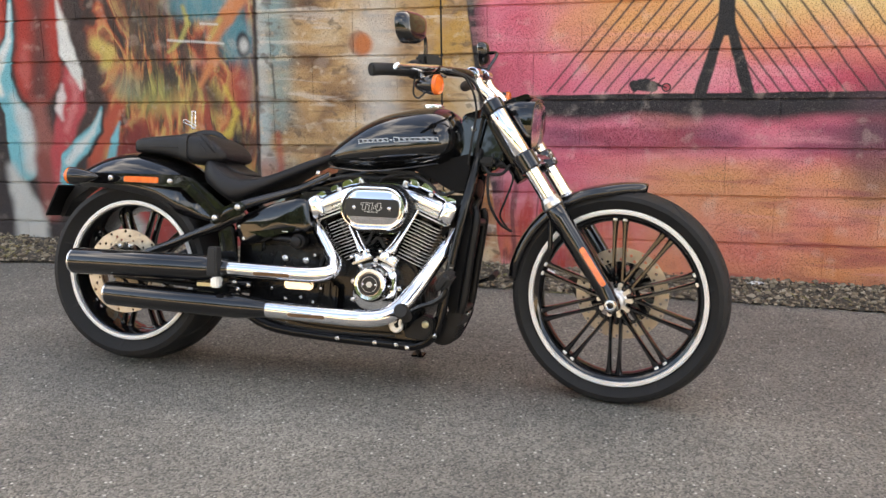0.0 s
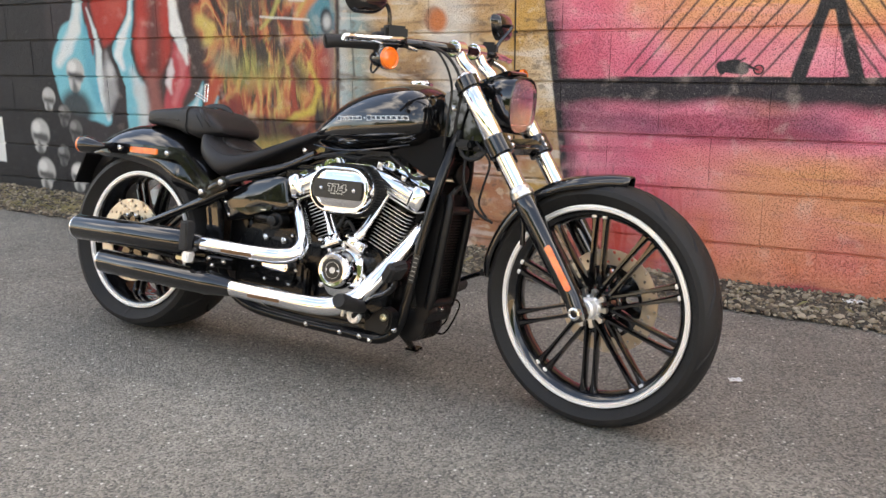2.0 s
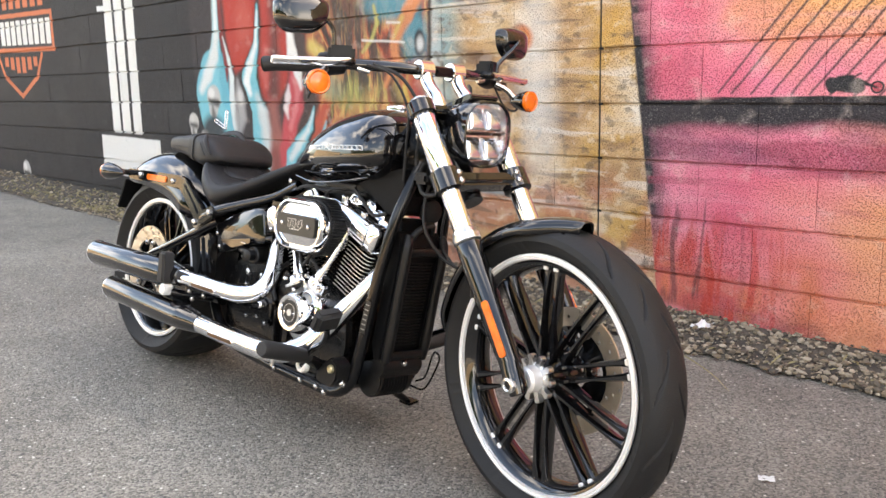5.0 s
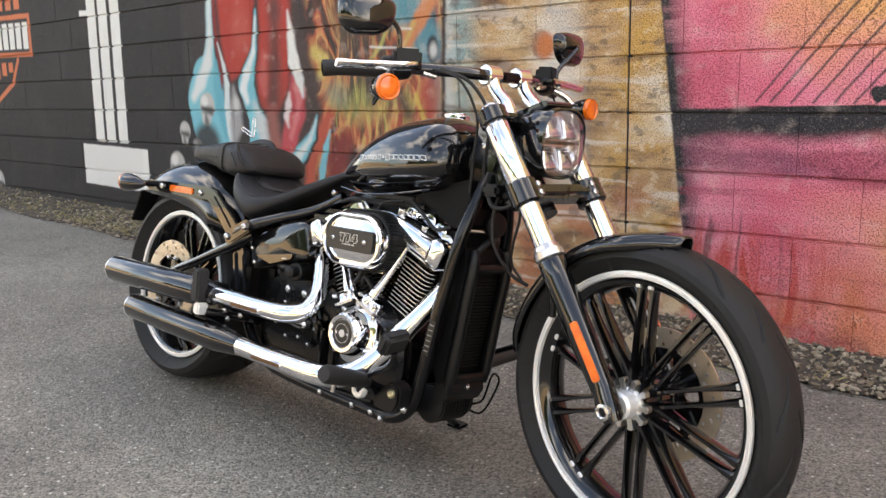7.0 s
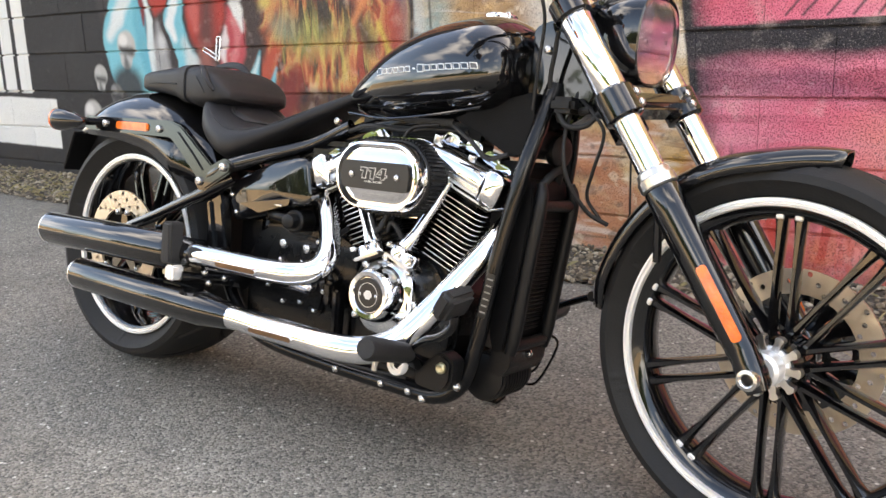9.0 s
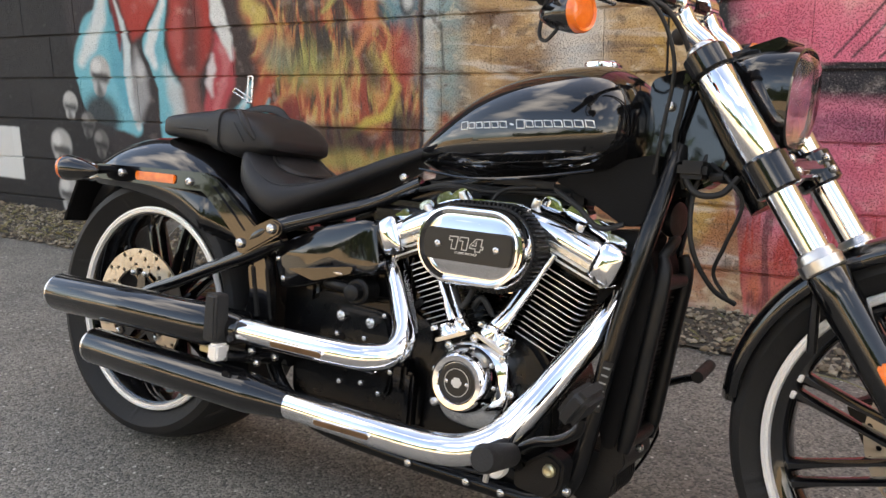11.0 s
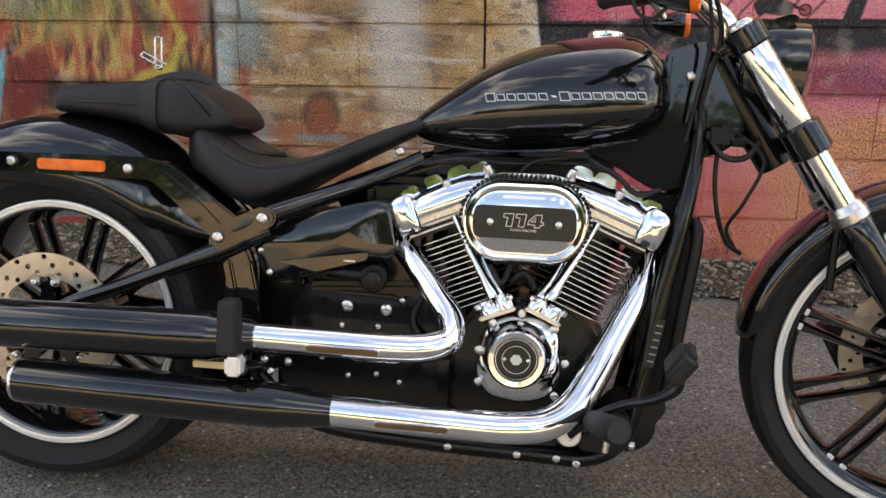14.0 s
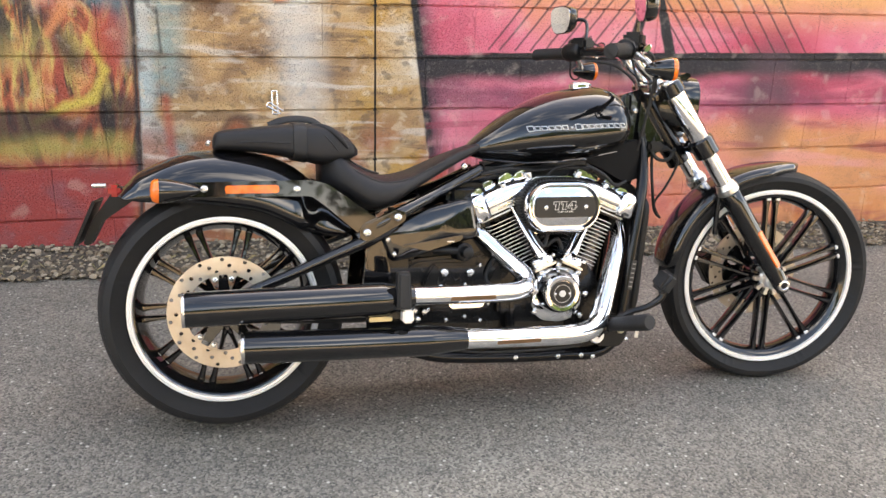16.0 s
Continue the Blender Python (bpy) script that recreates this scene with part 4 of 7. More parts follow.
# dry grass and weed tufts along the wall's foot
rng = random.Random(9)
verts, faces = [], []
for _ in range(1500):
    x = rng.choice((rng.uniform(-9, 2), rng.gauss(-4.1, 0.5), rng.gauss(-5.5, 0.8)))
    y = rng.uniform(strip_edge(x) + 0.02, WALL_Y - 0.01)
    a, h = rng.uniform(0, 6.28), rng.uniform(0.012, 0.05)
    dx, dy = math.cos(a), math.sin(a)
    n0 = len(verts)
    verts += [(x, y, 0.015), (x + 0.004 * dy, y - 0.004 * dx, 0.015), (x + dx * h * 0.7, y + dy * h * 0.7, 0.015 + h * 0.6), (x + dx * h * 1.3, y + dy * h * 1.3, 0.015 + h * 0.7)]
    faces += [[n0, n0 + 1, n0 + 2], [n0 + 1, n0 + 3, n0 + 2]]
me = bpy.data.meshes.new("dry_grass")
me.from_pydata(verts, [], faces)
me.materials.append(STRAW)
tagged(new("dry_grass", me), "sparse dry grass and straw on the gravel", "grass", kind="stuff")


# ---- the motorcycle: x runs forward from the rear axle, y to its left, z up; it leans on its stand ----
bike = new("motorcycle")
bike.matrix_world = pose(-1.801, 2.675, 0.003, -9.8, 0, -0.5)
tagged(bike, "black and chrome cruiser motorcycle leaning on its stand on the asphalt", "motorcycle")
ONE = Matrix.Identity(4)
RIGHT = Vector((0, -1, 0))

BOLT = None


def bolt(p, parent, d=RIGHT, s=1.0, mat=None, name="bolt"):
    """A domed socket screw whose head looks along d."""
    global BOLT
    if BOLT is None:
        bm = turned([(-0.004, 0.0075), (0.002, 0.0085), (0.005, 0.008), (0.0068, 0.006), (0.0072, 0.0038), (0.004, 0.0034), (0.004, 0.0)], 14)
        ob = part(name, bm, STEEL, parent, "steel bolt")
        BOLT = ob.data
    else:
        ob = again(name, BOLT, parent, ONE, "steel bolt")
    ob.matrix_basis = toward(p, d) @ Matrix.Scale(s, 4)
    return ob


# -- wheels --
def tyre(R, r0, w, bead, cuts, parent, seg=600):
    prof = [(-bead + 0.006, r0 - 0.002), (-bead + 0.002, r0 + 0.005), (-0.5 * bead - 0.49 * w, r0 + 0.25 * (R - r0)), (-1.0 * w, r0 + 0.48 * (R - r0))]
    for k in range(49):                                    # crown
        a = -1 + k / 24
        prof.append((a * 0.95 * w, R - (R - r0) * 0.30 * abs(a) ** 2.6))
    prof += [(-y, r) for y, r in prof[3::-1]]
    n = cuts
    rings = []
    for y, r in prof:
        q = y / w
        ring = []
        for k in range(seg):
            a = 2 * math.pi * k / seg
            dip = 0.0
            if 0.08 < abs(q) < 0.88:                       # long sweeping grooves, staggered on the two shoulders
                f = (abs(q) - 0.08) / 0.80
                at = a * n / (2 * math.pi) + (0.5 if q > 0 else 0) + 0.95 * f ** 1.3 + 0.10 * math.sin(5 * f)
                off = abs((at + 0.5) % 1.0 - 0.5) * seg / n
                long = 0.72 if int(at + 0.5) % 2 == 0 else 1.0
                if f < long:
                    dip = 0.0055 * max(0.0, 1 - (off / 1.9) ** 4) * min(1, f * 9, (long - f) * 9)
            ring.append(((r - dip) * math.cos(a), y, (r - dip) * math.sin(a)))
        rings.append(ring)
    bm = grid(rings, caps=False)
    return part("tyre", bm, RUBBER, parent, "black rubber tyre with curved tread grooves", sharp=34)


def pierced_disc(r_in, r_out, thick, holes, rows, hole_r):
    """A brake disc with rows of drilled holes."""
    bm = bmesh.new()
    edges = np.linspace(r_in, r_out, rows + 1)
    for row in range(rows):
        ra, rb = edges[row], edges[row + 1]
        for k in range(holes):
            a0, a1 = 2 * math.pi * k / holes, 2 * math.pi * (k + 1) / holes
            at = lambda r, a, y: (r * math.cos(a), y, r * math.sin(a))
            am, rm = (a0 + a1) / 2, (ra + rb) / 2
            border = [(ra, a0), (ra, am), (ra, a1), (rm, a1), (rb, a1), (rb, am), (rb, a0), (rm, a0)]
            if (k + row * 2) % 3 == 0:
                for y, flip in ((-thick / 2, False), (thick / 2, True)):
                    o = [bm.verts.new(at(r, a, y)) for r, a in border]
                    i = [bm.verts.new(at(rm + hole_r * math.cos(t), am + hole_r * math.sin(t) / rm, y))
                         for t in [math.atan2((a - am) * rm, r - rm) for r, a in border]]
                    for j in range(8):
                        q = (o[j], o[(j + 1) % 8], i[(j + 1) % 8], i[j])
                        bm.faces.new(q[::-1] if flip else q)
            else:
                for y, flip in ((-thick / 2, False), (thick / 2, True)):
                    o = [bm.verts.new(at(r, a, y)) for r, a in border]
                    bm.faces.new(o[::-1] if flip else o)
    for r in (r_in, r_out):
        n = holes * 2
        a = [bm.verts.new((r * math.cos(2 * math.pi * k / n), -thick / 2, r * math.sin(2 * math.pi * k / n))) for k in range(n)]
        b = [bm.verts.new((r * math.cos(2 * math.pi * k / n), thick / 2, r * math.sin(2 * math.pi * k / n))) for k in range(n)]
        for k in range(n):
            bm.faces.new((a[k], a[(k + 1) % n], b[(k + 1) % n], b[k]))
    bmesh.ops.remove_doubles(bm, verts=bm.verts, dist=1e-5)
    return bm


def wheel(name, m, R, r0, w, rim_w, cuts, turn, hub_r, label):
    """A cast wheel: the black barrel carries lips, ten pairs of spokes, hub and tyre."""
    barrel = [(-rim_w, r0 - 0.004), (-rim_w * 0.93, r0 - 0.020), (-rim_w * 0.55, r0 - 0.036), (0, r0 - 0.040), (rim_w * 0.55, r0 - 0.036),
              (rim_w * 0.93, r0 - 0.020), (rim_w, r0 - 0.004), (rim_w * 0.6, r0 - 0.014), (0, r0 - 0.022), (-rim_w * 0.6, r0 - 0.014)]
    o = part(name, turned(barrel, 96, close=True), GLOSS, bike, label, m)
    tyre(R, r0 - 0.001, w, rim_w, cuts, o)
    for s in (-1, 1):
        y = s * rim_w
        lip = [(y, r0), (y + s * 0.004, r0 - 0.0015), (y + s * 0.0045, r0 - 0.0055), (y + s * 0.002, r0 - 0.0075), (y + s * 0.002, r0 - 0.0085),
               (y + s * 0.0045, r0 - 0.0100), (y + s * 0.0040, r0 - 0.0138), (y - s * 0.004, r0 - 0.0165), (y - s * 0.006, r0 - 0.004)]
        part("rim_lip", turned(lip, 128, close=True), ALLOY, o, "machined silver rim edge")
    spoke = tip = None
    lean = -0.3 * rim_w
    for k in range(10):
        a = radians(turn + 36 * k)
        for s in (-1, 1):
            if spoke is None:
                rings = []
                for f in np.linspace(0, 1, 9):
                    r = hub_r + (r0 - 0.030 - hub_r) * f
                    hw = 0.0085 - 0.0028 * math.sin(math.pi * min(f * 1.1, 1)) + 0.003 * max(f - 0.9, 0) * 10
                    hh = 0.020 - 0.008 * f
                    rings.append([(r, lean + hh * cy, hw * cx) for cx, cy in ((-1, -0.55), (-0.45, -1), (0.45, -1), (1, -0.55), (1, 0.6), (0.5, 1), (-0.5, 1), (-1, 0.6))])
                ob = part("spoke", grid(rings), GLOSS, o)
                spoke = ob.data
            else:
                ob = again("spoke", spoke, o, ONE)
            ob.matrix_basis = pose(0, 0, 0, 0, -math.degrees(a), 0) @ pose(0, 0, s * 0.0155)
            if k % 2 == 0:
                if tip is None:
                    tip_ob = part("spoke_tip", block(0.024, 0.006, 0.014, 0.002, 1, (r0 - 0.026, lean - 0.0150, 0)), ALLOY, o, "machined silver spoke tip")
                    tip = tip_ob.data
                else:
                    tip_ob = again("spoke_tip", tip, o, ONE, "machined silver spoke tip")
                tip_ob.matrix_basis = ob.matrix_basis.copy()
    return o


HEAD_TURN = -9.0
u_steer = Vector((-math.sin(radians(34)), 0, math.cos(radians(34))))
f_steer = Vector((math.cos(radians(34)), 0, math.sin(radians(34))))
AXLE = Vector((1.695, 0, 0.343))
neck = AXLE + u_steer * 0.70 - f_steer * 0.060
STEER = Matrix.Translation((0, 0.008, -0.003)) @ Matrix.Translation(neck) @ Matrix.Rotation(radians(HEAD_TURN), 4, u_steer) @ Matrix.Translation(-neck)

fw = wheel("front_wheel", STEER @ Matrix.Translation(AXLE), 0.3435, 0.283, 0.064, 0.044, 15, 18, 0.040, "black cast front wheel with ten paired spokes")
part("hub", turned([(-0.050, 0.0), (-0.050, 0.040), (-0.030, 0.046), (0.030, 0.046), (0.055, 0.040), (0.055, 0.0)], 40), GLOSS, fw)
part("hub_cap", turned([(-0.092, 0.0), (-0.092, 0.024), (-0.086, 0.030), (-0.060, 0.031), (-0.056, 0.036), (-0.046, 0.036), (-0.046, 0.0)], 40), ALLOY, fw, "machined silver hub")
finger = None
for k in range(10):
    bm = slab(soften([(0.026, -0.0075), (0.045, -0.0055), (0.053, -0.0085), (0.057, 0), (0.053, 0.0085), (0.045, 0.0055), (0.026, 0.0075)], 0.003, 3), -0.062, -0.046, 0.002)
    if finger is None:
        finger = part("hub_finger", bm, STEEL, fw, "machined silver hub finger").data
    else:
        bm.free()
        again("hub_finger", finger, fw, pose(0, 0, 0, 0, -36 * k, 0), "machined silver hub finger")
d = part("brake_disc", pierced_disc(0.105, 0.150, 0.005, 48, 3, 0.0054), DISC, fw, "drilled steel front brake disc", Matrix.Translation((0, 0.068, 0)))
part("disc_carrier", pierced_disc(0.045, 0.106, 0.006, 15, 1, 0.020), GLOSS, fw, m=Matrix.Translation((0, 0.068, 0)))

rw = wheel("rear_wheel", Matrix.Translation((0, 0, 0.3245)), 0.3245, 0.2485, 0.122, 0.096, 14, 3, 0.052, "black cast rear wheel with ten paired spokes")
part("hub", turned([(-0.115, 0.0), (-0.115, 0.040), (-0.09, 0.055), (0.09, 0.058), (0.115, 0.045), (0.115, 0.0)], 40), GLOSS, rw)
part("brake_disc", pierced_disc(0.100, 0.147, 0.006, 45, 3, 0.0056), DISC, rw, "drilled steel rear brake disc", Matrix.Translation((0, -0.128, 0)))
for k in range(5):
    a = radians(72 * k + 20)
    arm = slab(soften([(0.035, -0.018), (0.080, -0.012), (0.090, -0.016), (0.090, 0.016), (0.080, 0.012), (0.035, 0.018)], 0.004, 3), -0.126, -0.121, 0.001)
    part("disc_arm", arm, GLOSS, rw, m=pose(0, 0, 0, 0, -math.degrees(a), 0))
    for q in (-13, 13):
        lug = slab(soften([(0.083, -0.007), (0.092, -0.009), (0.106, -0.016), (0.106, 0.016), (0.092, 0.009), (0.083, 0.007)], 0.005, 4), -0.131, -0.125, 0.001)
        part("disc_lug", lug, DISC, rw, "steel lug on the disc's inner edge", pose(0, 0, 0, 0, -math.degrees(a) + q, 0))
        w = a - radians(q)
        bolt((0.090 * math.cos(w), -0.132, 0.090 * math.sin(w)), rw, s=0.8)
part("axle_nut", turned([(-0.175, 0.0), (-0.175, 0.012), (-0.165, 0.017), (-0.12, 0.018), (-0.12, 0.0)], 6), STEEL, rw, "steel axle nut")

# -- fork, bars and headlight, all turned with the steering --
fork = part("fork", block(0.055, 0.25, 0.035, 0.010, 3), GLOSS, bike, "black lower fork clamp between two chrome legs",
            STEER @ Matrix.Translation(AXLE + u_steer * 0.507) @ Euler((0, radians(-34), 0)).to_matrix().to_4x4())
BACK = (Matrix.Translation(AXLE + u_steer * 0.507) @ Euler((0, radians(-34), 0)).to_matrix().to_4x4()).inverted()


def leg_point(s, y, f=0.0):
    return tuple(AXLE + u_steer * s + f_steer * f + Vector((0, y, 0)))


def straight(ss, rs, y, f=0.0, seg=24):
    return tube([leg_point(s, y, f) for s in ss], list(rs), seg, 1)


for y in (-0.112, 0.112):
    o = math.copysign(1, y)
    part("fork_slider", straight((-0.030, -0.022, 0.0, 0.05, 0.16, 0.30, 0.338, 0.345), (0.012, 0.020, 0.0245, 0.0265, 0.0300, 0.0315, 0.0310, 0.027), y), GLOSS, fork, "black lower fork leg", BACK)
    part("fork_collar", straight((0.343, 0.346, 0.362, 0.366, 0.374, 0.378), (0.030, 0.0335, 0.0335, 0.0300, 0.0290, 0.025), y), STEEL, fork, "silver fork collar", BACK)
    part("fork_tube", straight((0.36, 0.48, 0.64, 0.735), (0.0245, 0.0245, 0.0245, 0.0245), y), CHROME, fork, "chrome fork tube", BACK)
    part("fork_cover", straight((0.535, 0.540, 0.690, 0.695), (0.026, 0.0295, 0.0295, 0.026), y), CHROME, fork, "chrome upper fork cover", BACK)
    part("lower_clamp", straight((0.478, 0.482, 0.533, 0.538), (0.031, 0.0365, 0.0365, 0.031), y), GLOSS, fork, "black fork clamp", BACK)
    part("upper_clamp", straight((0.692, 0.696, 0.728, 0.732), (0.031, 0.0355, 0.0355, 0.031), y), GLOSS, fork, "black upper fork clamp", BACK)
    part("fork_cap", straight((0.730, 0.734, 0.742, 0.745), (0.026, 0.026, 0.022, 0.016), y), STEEL, fork, "silver fork cap", BACK)
    foot = tube([leg_point(0.045, y + o * 0.004, 0.004), leg_point(0.0, y + o * 0.006, -0.002), leg_point(-0.028, y + o * 0.006, -0.004)], [0.024, 0.025, 0.019], 16, 4)
    part("axle_lug", foot, GLOSS, fork, m=BACK)
    nut = turned([(0.0, 0.020), (0.026, 0.019), (0.031, 0.0175), (0.0325, 0.012), (0.030, 0.0095), (0.010, 0.009), (0.010, 0.0)], 28)
    part("axle_end", nut, STEEL, fork, "steel axle end", BACK @ toward(leg_point(-0.004, y, -0.002), (0, o, 0)))
    shell = slab(soften([(-0.068, -0.0095), (0.068, -0.0095), (0.068, 0.0095), (-0.068, 0.0095)], 0.009, 5), 0, 0.006, 0.002)
    spot = AXLE + u_steer * 0.125 + Vector((0, y + o * 0.0235, 0)) + f_steer * 0.012
    along = Matrix.Translation(spot) @ Matrix((u_steer, Vector((0, o, 0)) * 0.9 + f_steer * 0.35, f_steer * 0.9 - Vector((0, o, 0)) * 0.35)).transposed().to_4x4()
    part("fork_reflector", shell, AMBER, fork, "orange strip reflector", BACK @ along)
    for q in (-0.008, 0.014):
        bolt(leg_point(0.508 + q, y + o * 0.020, 0.036), fork, d=BACK.to_3x3() @ f_steer, s=0.9).matrix_basis = BACK @ toward(leg_point(0.503 + q, y + o * -0.018, 0.032), f_steer) @ Matrix.Scale(0.9, 4)
part("axle", tube([leg_point(0, -0.12), leg_point(0, 0.12)], 0.012, 16, 1), STEEL, fork, "steel axle", BACK)
part("upper_bridge", block(0.075, 0.20, 0.024, 0.008, 3), GLOSS, fork, "black upper fork bridge", BACK @ Matrix.Translation(AXLE + u_steer * 0.712 - f_steer * 0.02) @ Euler((0, radians(-34), 0)).to_matrix().to_4x4())
part("steering_stem", tube([AXLE + u_steer * 0.49 - f_steer * 0.055, AXLE + u_steer * 0.72 - f_steer * 0.055], 0.026, 20, 1), SATIN, fork, m=BACK)
cal = slab(soften([(-0.055, -0.022), (0.045, -0.03), (0.055, 0.0), (0.03, 0.03), (-0.05, 0.03)], 0.012, 4), 0.085, 0.135, 0.006)
part("brake_caliper", cal, PLASTIC, fork, "black front brake caliper", BACK @ Matrix.Translation(AXLE + u_steer * 0.075 - f_steer * 0.118) @ Euler((0, radians(56), 0)).to_matrix().to_4x4())

# front mudguard
def guard(profile, half, drop, thick, name, mat, parent, label, m=None, rows=11, tip=0.6):
    """A curved mudguard: stations (x, z, width factor) with their inward direction towards a centre."""
    rings = []
    for x, z, nx, nz, wf in profile:
        ring = []
        for k in range(rows):
            a = -1 + 2 * k / (rows - 1)
            dz = drop * abs(a) ** 3.2
            ring.append((x - nx * dz, half * wf * math.sin(a * math.pi / 2 * 0.98), z - nz * dz))
        rings.append(ring)
    bm = grid(rings, caps=False, loop=False)
    ob = part(name, bm, mat, parent, label, m)
    s = ob.modifiers.new("thickness", "SOLIDIFY")
    s.thickness, s.offset = thick, -1
    return ob


prof = []
for k in range(33):
    f = k / 32
    a = radians(174 - 96 * f)
    R = 0.361 + 0.010 * max(f - 0.80, 0) / 0.20 + 0.002 * math.sin(f * 3)
    wf = min(1, 0.30 + 3.5 * (1 - f)) if f > 0.8 else min(1, 0.75 + 3 * f)
    prof.append((AXLE.x + R * math.cos(a), AXLE.z + R * math.sin(a), math.cos(a), math.sin(a), wf))
guard(prof, 0.078, 0.036, 0.004, "front_mudguard", GLOSS, fork, "gloss black front mudguard", BACK)
for y in (-0.082, 0.082):
    part("mudguard_bracket", tube([leg_point(0.34, y, -0.02), leg_point(0.30, y * 0.95, -0.05), leg_point(0.24, y * 0.9, -0.09)], 0.008, 10, 4), GLOSS, fork, m=BACK)

# headlight
def lens_ring(x, hw, hh, n=40, p=2.7):
    return [(x, hw * math.copysign(abs(math.cos(a)) ** (2 / p), math.cos(a)), hh * math.copysign(abs(math.sin(a)) ** (2 / p), math.sin(a)))
            for a in [2 * math.pi * k / n for k in range(n)]]


HL = Matrix.Translation((1.313, 0.014, 0.887)) @ Euler((0, radians(4), 0)).to_matrix().to_4x4()
bowl = grid([lens_ring(-0.028, 0.030, 0.032), lens_ring(-0.024, 0.050, 0.054), lens_ring(0.0, 0.066, 0.072), lens_ring(0.04, 0.074, 0.081), lens_ring(0.086, 0.0765, 0.0845),
             lens_ring(0.089, 0.0755, 0.0835), lens_ring(0.089, 0.070, 0.078), lens_ring(0.06, 0.0665, 0.0745), lens_ring(0.050, 0.02, 0.02)])
light = part("headlight", bowl, GLOSS, bike, "black oblong headlight with a clear faceted lens", STEER @ HL)
part("lens_rim", grid([lens_ring(0.086, 0.0765, 0.0845), lens_ring(0.095, 0.0755, 0.0835), lens_ring(0.097, 0.072, 0.080), lens_ring(0.092, 0.069, 0.077), lens_ring(0.086, 0.0765, 0.0845)], caps=False), GLOSS, light, "thin black lens ring")
part("lens", grid([lens_ring(0.091, 0.0700, 0.078), lens_ring(0.104, 0.060, 0.067), lens_ring(0.110, 0.040, 0.045), lens_ring(0.112, 0.004, 0.004),
                   lens_ring(0.110, 0.004, 0.004), lens_ring(0.108, 0.040, 0.045), lens_ring(0.101, 0.059, 0.066), lens_ring(0.088, 0.069, 0.077)]), GLASS, light, "clear headlight glass").visible_shadow = False
part("lamp_bowl", grid([lens_ring(0.0885, 0.0698, 0.0778), lens_ring(0.072, 0.0672, 0.0752), lens_ring(0.066, 0.062, 0.070), lens_ring(0.064, 0.03, 0.03), lens_ring(0.0635, 0.002, 0.002)], caps=False), LAMP, light, "bright white reflector bowl")
for z0, z1, lab in ((0.0085, 0.0655, "upper"), (-0.0655, -0.0085, "lower")):
    for y0, y1 in ((-0.0555, -0.0022), (0.0022, 0.0555)):
        zz, yy = (z0 + z1) / 2, (y0 + y1) / 2
        cup = [[(0.066 + dx - 0.38 * (z - zz) * s, yy + (y - yy) * s, zz + (z - zz) * s) for y, z in ((y0, z0), (y1, z0), (y1, z1), (y0, z1))] for dx, s in ((-0.004, 1.0), (0.008, 0.97), (0.014, 0.85), (0.018, 0.65), (0.020, 0.4), (0.0208, 0.15))]
        part("reflector", grid(cup), LAMP, light, "bright reflector cell")
part("light_bar", block(0.012, 0.118, 0.007, 0.002, 2, (0.076, 0, 0)), PLASTIC, light, "dark bar across the headlight")
part("light_mount", slab(soften([(-0.06, 0.05), (0.06, 0.098), (0.075, 0.09), (0.02, 0.04), (-0.05, 0.0)], 0.012), -0.045, 0.045, 0.006), GLOSS, light, "black headlight bracket")
part("light_stem", block(0.06, 0.06, 0.10, 0.012, 2, (0.0, 0, -0.10)), PLASTIC, light)

